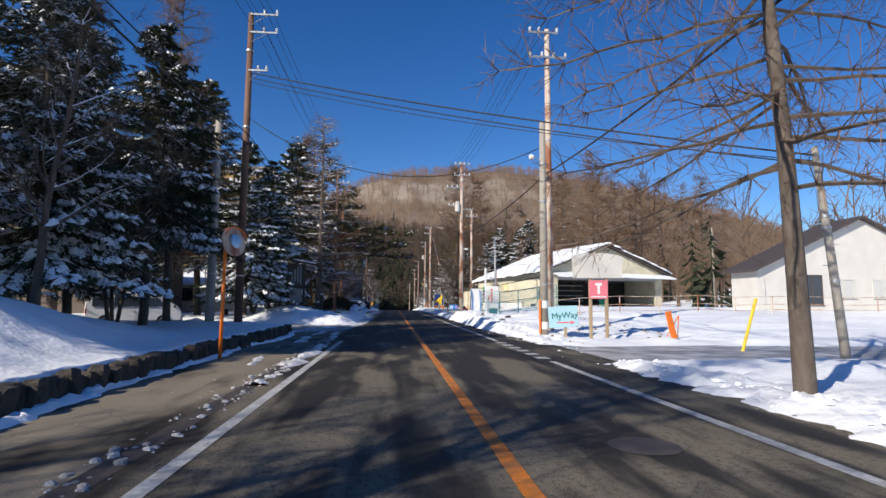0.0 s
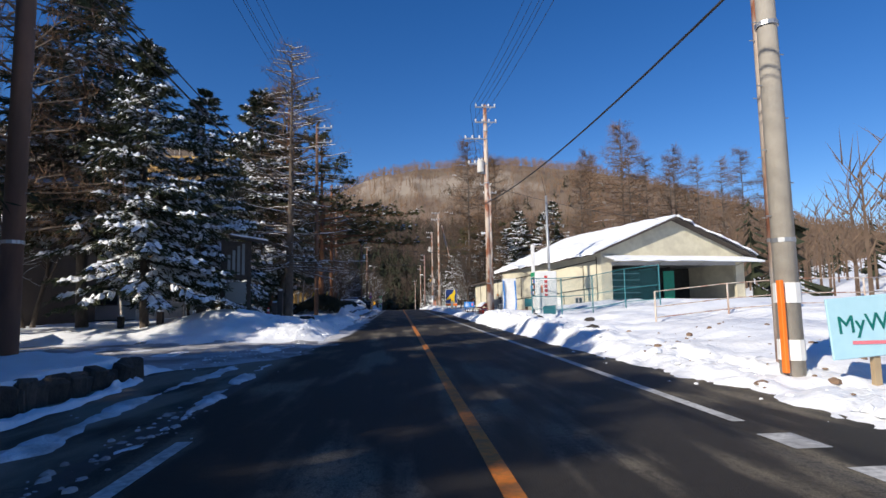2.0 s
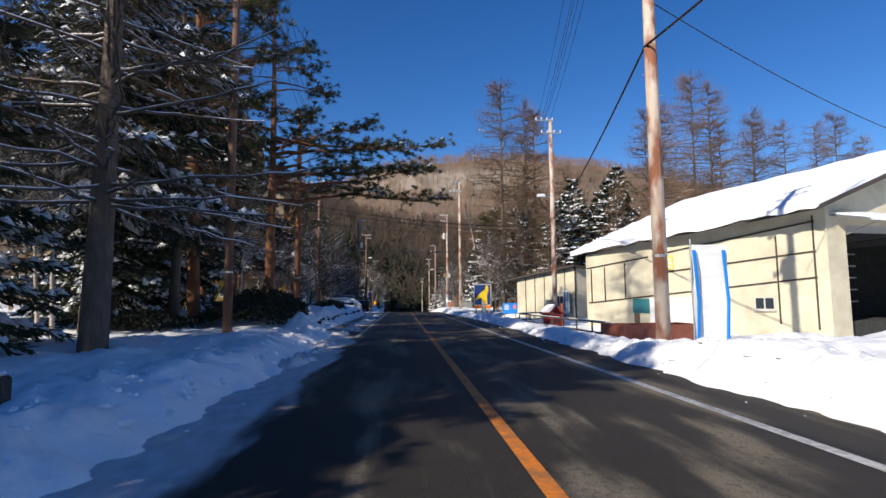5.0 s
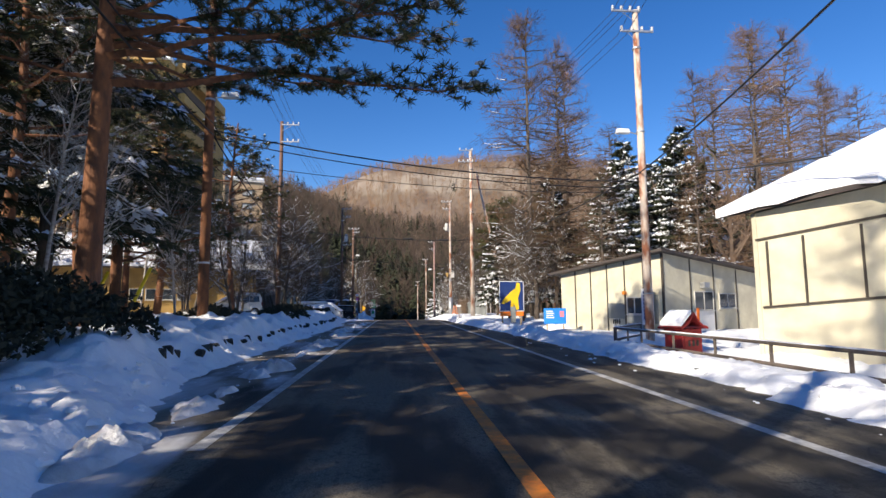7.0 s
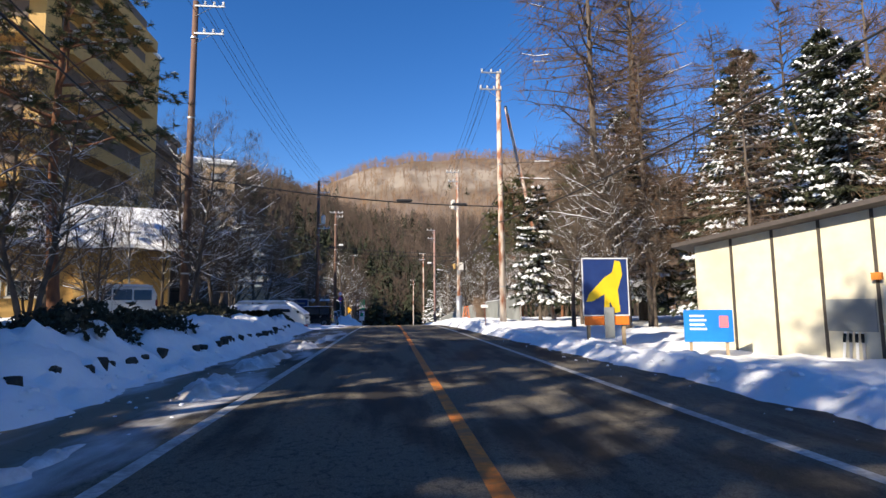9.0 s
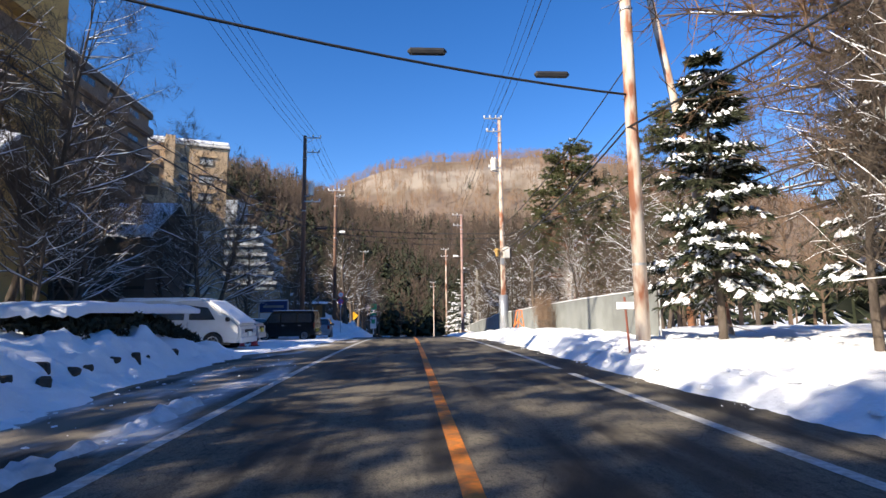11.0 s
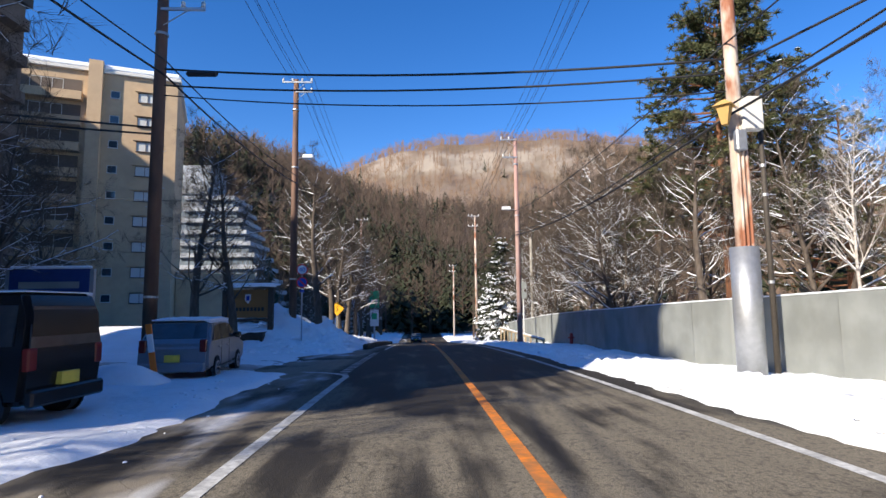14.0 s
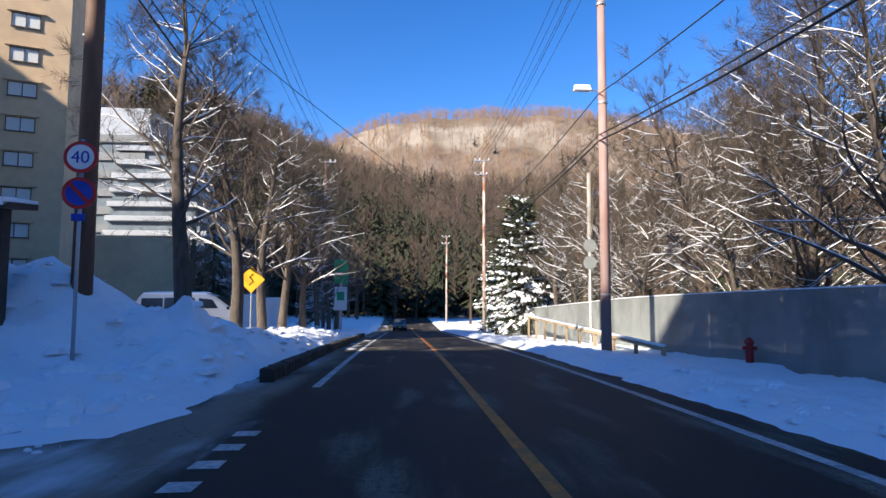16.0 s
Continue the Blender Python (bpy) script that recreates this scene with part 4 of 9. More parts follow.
LEFT = [
    ("pine1", -12.2, 61.8, 1.0, 20), ("pine1", -11.9, 66.9, 1.0, 110),
    ("bare4", -9.4, 103.4, 0.95, 200), ("bare4", -9.6, 87.8, 0.75, 20), ("bare4", -8.9, 97.8, 0.9, 290), ("bare4", -13.4, 91.5, 0.9, 130),
    # beside the road before and around the side street; the first ones stand behind the start
    ("bare3", -6.9, -2.6, 0.95, 40), ("larch2", -9.8, -3.6, 0.75, 120), ("bare1", -13.5, -4.0, 1.0, 10),
    ("fir1", -10.2, 15.8, 0.79, 10), ("fir2", -13.2, 11.0, 0.76, 70), ("fir1", -15.5, 18.5, 1.0, 140), ("fir2", -12.4, 21.4, 0.95, 200),
    ("fir1", -18.6, 13.0, 1.05, 33), ("fir2", -18.5, 25.0, 1.0, 88), ("fir6", -17.0, 5.0, 0.9, 260), ("fir6", -10.0, 24.5, 0.8, 111), ("fir6", -9.2, 20.3, 0.8, 300), ("bare1", -8.6, 13.2, 0.95, 15), ("bare2", -9.4, 18.6, 0.9, 75),
    ("fir1", -10.0, 37.2, 1.0, 30), ("fir2", -9.6, 42.6, 1.0, 100), ("larch4", -7.0, 50.8, 1.0, 190), ("bare4", -13.6, 53.5, 1.1, 240), ("fir4", -14.2, 40.5, 1.2, 300),
    ("birch", -11.2, 44.5, 0.8, 280), ("larch1", -9.6, 61.6, 1.15, 20), ("birch", -10.2, 54.6, 0.9, 120), ("fir4", -10.8, 57.4, 1.0, 120), ("fir3", -10.6, 50.5, 1.0, 310), ("birch", -11.8, 47.0, 1.0, 20),
    ("bare4", -17.5, 42.0, 1.1, 350), ("larch2", -17.5, 62.0, 1.1, 15), ("larch1", -14.5, 36.0, 1.1, 55), ("fir4", -21.0, 35.0, 1.2, 80), ("birch", -15.6, 47.0, 1.1, 170), ("birch", -12.4, 57.5, 1.0, 222),
    ("bare1", -9.6, 46.6, 0.9, 60), ("bare1", -13.0, 63.5, 0.8, 90), ("fir3", -11.2, 59.8, 0.8, 40), ("birch", -9.4, 69.6, 0.9, 15),
    # pines and birches
    ("pine3", -7.3, 67.9, 1.0, 0), ("pine1", -9.6, 63.8, 1.3, 50), ("fir4", -13.5, 76.5, 1.1, 70), ("pine1", -12.5, 72.5, 0.95, 130), ("fir3", -11.6, 69.0, 1.0, 20),
    ("fir3", -13.8, 65.0, 1.1, 77), ("birch", -10.6, 74.0, 0.9, 30), ("birch", -12.6, 79.0, 0.85, 110), ("birch", -9.2, 78.2, 0.75, 210),
    ("pine1", -14.5, 84.0, 0.9, 240), ("bare2", -11.0, 84.0, 0.8, 10), ("pine1", -10.4, 90.5, 0.85, 310), ("birch", -15.0, 88.0, 0.9, 45),
    ("bare1", -13.8, 95.6, 0.95, 20), ("birch", -12.2, 99.5, 0.85, 130), ("bare2", -10.8, 93.5, 0.8, 260), ("bare1", -9.8, 101.5, 0.75, 85),
    ("bare2", -8.6, 103.5, 0.8, 190), ("bare1", -12.8, 104.5, 0.9, 300), ("fir3", -15.8, 76.0, 1.0, 140), ("fir2", -19.0, 70.0, 1.1, 0),
    ("bare2", -16.5, 99.0, 0.9, 33), ("fir1", -21.0, 79.0, 1.1, 60), ("larch2", -22.0, 90.0, 1.0, 10), ("larch1", -24.0, 66.0, 1.1, 200), ("pine2", -13.0, 81.0, 1.0, 70), ("pine1", -17.5, 86.5, 1.1, 20), ("pine2", -15.8, 92.0, 1.0, 160), ("pine1", -19.5, 95.5, 1.1, 250), ("birch", -16.5, 81.5, 1.0, 10), ("pine1", -16.0, 73.5, 1.15, 99),
    # hotel car park and street trees
    ("oak", -14.5, 115.5, 1.05, 75), ("oak", -12.0, 124.6, 1.15, 10), ("oak", -15.5, 128.5, 1.1, 140), ("oak", -11.4, 131.0, 0.8, 60), ("oak", -18.5, 121.0, 1.2, 30),
    ("bare3", -8.5, 142.2, 0.95, 100), ("bare3", -9.9, 141.4, 1.05, 15), ("bare1", -14.2, 138.0, 0.9, 170), ("bare3", -6.5, 152.3, 1.15, 60), ("bare3", -6.5, 157.2, 1.1, 150), ("bare3", -6.4, 160.6, 1.0, 10),
    ("bare3", -6.3, 164.0, 1.0, 240), ("bare3", -6.0, 168.0, 1.0, 330), ("bare3", -5.9, 173.0, 0.8, 45), ("bare3", -5.9, 178.5, 0.8, 130),
    ("bare3", -6.2, 185.0, 0.8, 220), ("bare3", -6.6, 190.5, 0.9, 20), ("fir1", -9.5, 196.0, 0.7, 80), ("bare1", -12.0, 176.0, 1.0, 300), ("bare2", -15.0, 190.0, 1.1, 10),
]
RIGHT = [
    ("larch1", 11.8, 101.0, 1.35, 40), ("larch1", 14.9, 102.5, 1.25, 160), ("larch2", 12.9, 97.5, 1.25, 15), ("larch2", 19.3, 101.0, 1.45, 75), ("larch1", 44.3, 116.0, 1.75, 20), ("larch1", 38.0, 119.0, 1.5, 120), ("larch1", 51.5, 121.0, 1.45, 44), ("larch1", 58.5, 123.0, 1.55, 160), ("larch1", 75.0, 125.0, 1.5, 80), ("larch1", 62.5, 121.0, 1.4, 300),
    ("bare4", 11.5, 148.0, 1.1, 0), ("bare4", 13.0, 156.0, 1.0, 130), ("bare4", 10.8, 161.5, 0.95, 250), ("bare4", 15.5, 150.5, 1.2, 60), ("bare4", 11.6, 170.5, 1.0, 310), ("bare3", 12.2, 139.5, 1.0, 10), ("bare4", 12.0, 113.5, 0.85, 80),
    ("larch2", 30.0, 84.0, 1.0, 15), ("larch1", 17.5, 108.0, 1.3, 60), ("fir2", 19.5, 99.0, 1.25, 10), ("fir2", 25.5, 100.0, 1.4, 80),
    ("larch1", 42.0, 108.0, 1.5, 130), ("larch1", 36.0, 112.0, 1.35, 200), ("fir1", 16.5, 95.0, 1.0, 140), ("bare1", 12.6, 96.5, 0.9, 30),
    ("bare2", 10.5, 99.0, 0.9, 100), ("fir2", 13.5, 101.5, 1.0, 250), ("fir5", 9.3, 104.4, 0.85, 20), ("bare1", 10.6, 100.8, 0.9, 25), ("larch2", 14.8, 92.5, 1.0, 310),
    ("bare1", 9.4, 94.5, 0.8, 270), ("larch2", 22.0, 92.0, 1.1, 45), ("larch1", 28.0, 94.0, 1.1, 170), ("fir1", 22.5, 96.0, 1.2, 222),
    ("fir2", 24.5, 104.0, 1.2, 5), ("larch1", 55.0, 118.0, 1.4, 90), ("larch1", 67.0, 120.0, 1.35, 180), ("larch1", 81.0, 126.0, 1.3, 270), ("larch2", 48.0, 122.0, 1.4, 30),
    ("pine4", 17.7, 146.9, 1.2, 20), ("pine4", 18.9, 148.6, 1.1, 200), ("pine4", 22.5, 131.0, 0.95, 120), ("pine1", 26.0, 152.0, 1.05, 60), ("pine2", 24.0, 146.0, 1.0, 200),
    ("bare1", 12.8, 146.0, 1.1, 15), ("bare2", 13.2, 153.0, 1.2, 95), ("bare1", 15.5, 158.0, 1.2, 175), ("bare2", 11.8, 163.0, 1.1, 255),
    ("birch", 13.6, 133.0, 0.9, 40), ("bare1", 12.2, 126.5, 0.9, 140), ("bare2", 18.0, 133.0, 1.1, 220), ("birch", 16.5, 145.0, 1.0, 310),
    ("bare1", 19.5, 152.5, 1.2, 60), ("bare2", 14.0, 120.0, 1.0, 333), ("bare1", 13.0, 168.5, 1.1, 111), ("bare3", 11.0, 175.0, 1.0, 22),
    ("oak", 12.6, 152.5, 1.15, 25), ("oak", 14.2, 159.0, 1.25, 100), ("oak", 18.0, 163.0, 1.3, 190), ("oak", 19.5, 142.0, 1.2, 280), ("bare3", 11.2, 166.0, 1.1, 60), ("bare1", 8.9, 97.2, 1.0, 20), ("bare3", 10.6, 95.2, 0.95, 130), ("fir3", 9.6, 180.0, 1.1, 90), ("fir3", 10.8, 187.0, 1.3, 10), ("bare2", 12.5, 182.0, 1.1, 200), ("bare1", 20.0, 165.0, 1.3, 280), ("bare1", 24.0, 157.0, 1.3, 37),
    ("pine1", 13.0, 196.0, 1.0, 0), ("fir1", 12.0, 204.0, 1.0, 44), ("bare3", 22.0, 176.0, 1.2, 99), ("larch2", 18.0, 116.0, 1.0, 12), ("larch2", 26.0, 118.0, 1.1, 66),
]
for kind, x, y, s, turn in LEFT + RIGHT:
    plant(kind, x, y, s, turn)

# the lone larch at the corner of the right-hand side road
KINDS["larch3"] = (lambda: larch_parts(15, 13.0, 4.6, 0.17, 0.26, 0.55, 2.6, 0.0, droop=0.5), "old larch with long snow-edged limbs beside the road", "larch")
plant("larch3", 6.15, 7.2).matrix_world = pose(6.15, 7.2, gz(6.15, 7.2), 0, -6.0, 0)


# far woods: one mesh of bare trees and one of conifers on the land behind and on the hill
def far_woods(name, spots, rnd, material, conifer, label, tall):
    v, f = [], []
    for x, y, z in spots:
        h = tall * rnd.uniform(0.65, 1.25)
        if conifer:
            b = len(v)
            v += [(x - 0.012 * h, y, z), (x + 0.012 * h, y, z), (x, y, z + h)]
            f.append((b, b + 1, b + 2))
            for i in range(34):
                t = (i + rnd.random()) / 34
                a = rnd.uniform(0, 6.283)
                L = h * (0.04 + 0.20 * (1 - t)) * rnd.uniform(0.6, 1.2)
                z0 = z + h * (0.1 + 0.88 * t)
                wx, wy = -math.sin(a) * L * 0.42, math.cos(a) * L * 0.42
                cx, cy = x + math.cos(a) * L, y + math.sin(a) * L
                b = len(v)
                v += [(x, y, z0 + 0.03 * h), (cx + wx, cy + wy, z0 - L * 0.45), (cx * 1.0 + math.cos(a) * L * 0.15, cy + math.sin(a) * L * 0.15, z0 - L * 0.3), (cx - wx, cy - wy, z0 - L * 0.45)]
                f.append((b, b + 1, b + 2, b + 3))
        else:
            w = 0.018 * h
            b = len(v)
            v += [(x - w, y, z - 0.5), (x + w, y, z - 0.5), (x, y, z + h)]
            f.append((b, b + 1, b + 2))
            for i in range(11):
                a = rnd.uniform(0, 6.283)
                z0 = h * rnd.uniform(0.25, 0.8)
                L = h * rnd.uniform(0.16, 0.34)
                zz = z0 + L * rnd.uniform(0.5, 1.3)
                b = len(v)
                xx, yy = x + math.cos(a) * L * 0.8, y + math.sin(a) * L * 0.5
                t = w * 0.55
                v += [(x, y, z + z0 - t), (x, y, z + z0 + t), (xx, yy, z + min(zz, h * 1.05))]
                f.append((b, b + 1, b + 2))
                for j in range(2):
                    m = rnd.uniform(0.35, 0.8)
                    px, py, pz = x + (xx - x) * m, y + (yy - y) * m, z + z0 + (min(zz, h) - z0) * m
                    b = len(v)
                    v += [(px - t * 0.6, py, pz), (px + t * 0.6, py, pz), (px + rnd.uniform(-.13, .13) * h, py + rnd.uniform(-.1, .1) * h, pz + rnd.uniform(0.05, 0.2) * h)]
                    f.append((b, b + 1, b + 2))
    ob = mesh_from(name, v, f, material)
    return tagged(ob, label, "woods", kind="stuff")


_r = random.Random(77)


def _ok(x, y):
    if 4 < x < 40 and y < 92:
        return False
    if x < 0 and -62 < x and 100 < y < 200:
        return False
    if x < 0 and y < 62 and x > -36:
        return False
    return True


_bare, _con, _shade_dark = [], [], []
for _ in range(2600):
    y = _r.uniform(20, 420)
    x = _r.choice((-1, 1)) * (_r.uniform(0, 1) ** 1.3 * 120 + 24)
    if y > 215:
        x = _r.uniform(-130, 150)
        if -6 < x < 9 and y < 232:
            continue
    if not _ok(x, y):
        continue
    p = (x, y, float(max(ground_z(np.array([x]), np.array([y]))[0], hill_z(np.array([x]), np.array([y]))[0] if y > 240 else -99)))
    (_con if _r.random() < (0.2 if y < 215 else 0.3) else _shade_dark if y > 215 and -60 < x < 60 else _bare).append(p)
far_woods("bare_woods", _bare, _r, M_TWIG, False, "leafless brown woodland behind the road", 13)
for _ in range(420):
    x, y = _r.uniform(-75, 45), _r.uniform(238, 300)
    _con.append((x, y, float(max(ground_z(np.array([x]), np.array([y]))[0], hill_z(np.array([x]), np.array([y]))[0]))))
far_woods("conifer_woods", _con, _r, M_NEEDLE, True, "dark conifers among bare woodland", 13)
_bare, _con, _red = [], [], []
_hx = [_r.uniform(-330, 520) for _ in range(11000)]
_hy = [250 + 370 * _r.random() ** 0.8 for _ in range(11000)]
_hz = hill_z(np.array(_hx), np.array(_hy)).tolist()
for x, y, z in zip(_hx, _hy, _hz):
    white = -95 < x < 140 and 98 < z < 124
    if white and _r.random() < 0.22:
        continue
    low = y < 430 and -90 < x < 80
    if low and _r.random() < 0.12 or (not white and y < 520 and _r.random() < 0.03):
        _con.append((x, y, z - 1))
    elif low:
        _shade_dark.append((x, y, z - 1))
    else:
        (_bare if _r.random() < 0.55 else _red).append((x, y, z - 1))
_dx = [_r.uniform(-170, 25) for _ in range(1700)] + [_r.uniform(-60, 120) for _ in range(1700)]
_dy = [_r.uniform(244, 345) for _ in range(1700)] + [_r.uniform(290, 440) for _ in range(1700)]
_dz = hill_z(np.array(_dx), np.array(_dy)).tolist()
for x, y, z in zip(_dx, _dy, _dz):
    (_con if _r.random() < (0.75 if -28 < x < 38 and 275 < y < 345 else 0.1) else _shade_dark).append((x, y, z - 1))
# these woods look shaded by their darker colour, not by a cast shadow
far_woods("shaded_woods", _shade_dark, _r, M_TWIG_SHADE, False, "leafless woods at the hill foot, coloured dark to stand for shade", 12)
far_woods("hill_bare_woods", _bare, _r, M_TWIG, False, "leafless brown woods covering the hill", 10)
far_woods("hill_larch_woods", _red, _r, M_TWIG_RED, False, "reddish leafless woods covering the hill", 10)
far_woods("hill_conifers", _con, _r, M_NEEDLE, True, "dark conifers on the lower hillside", 11)

# ==== utility poles and cables ====
def ring_bm(r, h, sides=10, m=None, taper=1.0):
    bm = bmesh.new()
    bmesh.ops.create_cone(bm, cap_ends=True, segments=sides, radius1=r, radius2=r * taper, depth=h, matrix=m or Matrix.Identity(4))
    return bm


def insulator(parent, x, y, z, s=1.0):
    bm = bmesh.new()
    for k, (r, dz) in enumerate(((0.05, 0.02), (0.075, 0.07), (0.055, 0.12), (0.07, 0.17))):
        bmesh.ops.create_cone(bm, cap_ends=True, segments=8, radius1=r * s, radius2=r * 0.7 * s, depth=0.05 * s, matrix=Matrix.Translation((x, y, z + dz * s)))
    part("insulator", bm, M_PORCELAIN, parent)


def utility_pole(x, y, top, material, label, arms=(), base=None, r=0.16, lean=(0, 0), collar=True, transformer=None, lamp=None):
    """A pole with crossarms (height, from x, to x), insulators, bands, steps, perhaps a transformer or a street lamp."""
    base = gz(x, y) - 0.1 if base is None else base
    h = top - base
    p = thing("utility_pole", pose(x, y, base), label, "utility pole", "utility poles along the road")
    part("shaft", tubem([(0, 0, -0.3), (lean[0] * 0.5, lean[1] * 0.5, h * 0.5), (lean[0], lean[1], h)], [r, r * 0.86, r * 0.68], 14), material, p, smooth=True)
    lx = lambda z: (lean[0] * z / h, lean[1] * z / h)
    for az, a0, a1 in arms:
        z = az - base
        ox, oy = lx(z)
        part("crossarm", boxm(ox + a0, ox + a1, oy - 0.16, oy - 0.09, z - 0.04, z + 0.05, 0.008), M_STEEL, p, "galvanised crossarm")
        n = max(2, int(round(abs(a1 - a0) / 0.55)) + 1)
        for k in range(n):
            xx = a0 + 0.06 + (a1 - a0 - 0.12) * k / (n - 1)
            if abs(xx) > 0.12:
                insulator(p, ox + xx, oy - 0.125, z + 0.04)
        br = bmesh.new()
        tube(br, [(ox, oy - 0.12, z - 0.55), (ox + 0.6 * (a1 if abs(a1) > abs(a0) else a0), oy - 0.12, z - 0.04)], 0.015, 5)
        part("brace", br, M_STEEL, p)
    for z in (2.2, h * 0.62, h - 1.9):
        ox, oy = lx(z)
        part("band", ring_bm(r * 0.98, 0.07, 12, Matrix.Translation((ox, oy, z))), M_STEEL, p)
    for k in range(9):
        z = 2.6 + k * 0.55
        ox, oy = lx(z)
        part("step_bolt", tubem([(ox, oy, z), (ox + 0.26 * (1 if k % 2 else -1), oy, z)], 0.011, 5), M_STEEL, p)
    if transformer:
        dx, tz = transformer
        z = tz - base
        bm = bmesh.new()
        bmesh.ops.create_cone(bm, cap_ends=True, segments=16, radius1=0.24, radius2=0.24, depth=0.8, matrix=Matrix.Translation((dx, -0.1, z)))
        bmesh.ops.create_cone(bm, cap_ends=True, segments=16, radius1=0.27, radius2=0.2, depth=0.1, matrix=Matrix.Translation((dx, -0.1, z + 0.43)))
        t = part("transformer", bm, M_HOTEL_GREY, p, "pale grey pole transformer")
        for k in (-1, 1):
            insulator(t, dx + 0.1 * k, -0.1, z + 0.46, 0.9)
        part("bracket", boxm(min(0, dx), max(0, dx), -0.14, -0.06, z - 0.48, z - 0.42), M_STEEL, p)
    if lamp:
        dx, lz = lamp
        z = lz - base
        part("lamp_arm", tubem([(0, 0, z - 0.1), (dx * 0.6, -0.05, z), (dx, -0.05, z)], 0.025, 6), M_STEEL, p)
        part("lamp_head", boxm(dx - 0.35, dx + 0.3, -0.17, 0.07, z - 0.07, z + 0.06, 0.03), M_WHITE, p, "white street lamp head")
        part("snow", boxm(dx - 0.34, dx + 0.28, -0.16, 0.06, z + 0.062, z + 0.16, 0.04), M_SNOWCAP, p)
    return p


RUSTY, CONC, BROWN = "tall pole with peeling rust-brown paint", "weathered concrete utility pole with crossarms", "dark brown painted utility pole"
R_POLES = [(6.8, -8.0, 14.2, 7.5), (6.95, 23.3, 14.3, 7.35), (6.45, 51.4, 15.2, 8.1), (11.3, 78.2, 15.3, 7.4), (7.0, 104.4, 16.1, 6.5),
           (7.42, 128.9, 15.9, 5.7), (7.05, 155.4, 13.4, 6.3), (7.2, 186.0, 12.8, 6.0), (6.6, 222.0, 9.0, 2.5)]
L_POLES = [(-7.4, -6.0, 14.5, 8.6), (-7.1, 25.1, 15.3, 8.8), (-6.2, 57.6, 15.7, 8.4), (-7.2, 75.5, 14.6, 8.0), (-9.2, 98.0, 16.3, 7.4),
           (-7.7, 132.6, 15.6, 8.2), (-7.4, 148.8, 15.0, 8.6), (-7.4, 186.0, 12.5, 6.0)]
utility_pole(*R_POLES[1][:2], 14.3, M_RUST, RUSTY, [(14.1, -0.9, 0.5), (12.9, -0.9, 0.9)], r=0.17)
utility_pole(*R_POLES[2][:2], 15.2, M_RUST, "rust-stained pole with crossarms and a grey transformer", [(15.0, -0.7, 0.75), (13.9, -0.75, 0.8), (12.7, -1.5, 0.1), (10.9, -1.3, 0.1)], r=0.19, transformer=(-0.42, 10.7))
utility_pole(*R_POLES[3][:2], 15.3, M_RUST, "pale concrete pole with a rust-stained foot and street lamp", [(15.2, -1.2, 0.2), (14.2, -0.8, 0.8)], r=0.2, lamp=(-0.85, 9.3))
utility_pole(*R_POLES[4][:2], 16.1, M_RUST, RUSTY, [(16.0, -1.1, 0.2), (14.9, -1.2, 0.2)], r=0.2)
q1 = utility_pole(*R_POLES[5][:2], 15.9, M_RUST, "rust-stained pole with a steel sleeve and service boxes", [(15.8, -1.2, 0.2), (14.8, -1.0, 0.1), (12.0, -0.9, 0.1)], r=0.18, transformer=(-0.5, 12.2))
utility_pole(*R_POLES[6][:2], 13.4, M_PINKPOLE, "faded pinkish-red pole with a street lamp", [(13.3, -1.1, 0.1), (12.0, -1.0, 0.1)], r=0.19, lamp=(-0.75, 8.2))
utility_pole(*R_POLES[7][:2], 12.8, M_RUST, RUSTY, [(12.7, -0.9, 0.5), (11.4, -0.9, 0.3)], r=0.17)
utility_pole(*R_POLES[8][:2], 9.0, M_RUST, RUSTY, [(8.9, -0.8, 0.5), (7.8, -0.8, 0.4)], r=0.16)
utility_pole(*L_POLES[1][:2], 15.3, M_BROWNPOLE, BROWN, [(15.2, 0.0, 1.3), (14.3, 0.0, 1.3), (12.4, 0.0, 0.9)], r=0.19)
utility_pole(*L_POLES[2][:2], 15.7, M_BROWNPOLE, BROWN, [(15.4, 0.0, 1.2), (14.2, 0.0, 1.2)], r=0.16)
utility_pole(*L_POLES[3][:2], 14.6, M_BARK_PINE, "reddish-brown timber-coloured utility pole", [(14.3, 0.0, 1.1)], r=0.2, lamp=(0.8, 9.5))
utility_pole(*L_POLES[4][:2], 16.3, M_BROWNPOLE, BROWN, [(16.0, 0.0, 1.4), (14.6, 0.0, 1.4)], r=0.19)
utility_pole(*L_POLES[5][:2], 15.6, M_BROWNPOLE, "dark brown pole with crossarms and a transformer", [(15.4, 0.0, 1.3), (14.2, 0.1, 1.2), (10.2, 0.0, 1.3)], r=0.2, transformer=(0.55, 11.1))
utility_pole(*L_POLES[6][:2], 15.0, M_BROWNPOLE, "brown pole with crossarms and a white street lamp", [(14.8, -0.8, 1.0), (14.2, 0.0, 1.0)], r=0.22, lamp=(0.8, 10.2))
utility_pole(*L_POLES[7][:2], 12.5, M_BROWNPOLE, BROWN, [(12.3, -0.6, 0.9)], r=0.16)
utility_pole(-8.05, 24.1, 9.6, M_POLE, "plain concrete pole standing in snow", r=0.2)
g1 = utility_pole(6.45, 22.5, 9.5, M_POLE, "concrete pole with white bands and an orange marker", r=0.185)
part("marker", boxm(-0.26, -0.19, -0.2, -0.1, 0.1, 1.55, 0.01), M_ORANGE, g1, "orange reflective marker strip")
for z in (0.45, 1.35):
    part("wrap", ring_bm(0.2, 0.32, 12, Matrix.Translation((0, 0, z)), 0.98), M_WHITE, g1, "white reflective band")
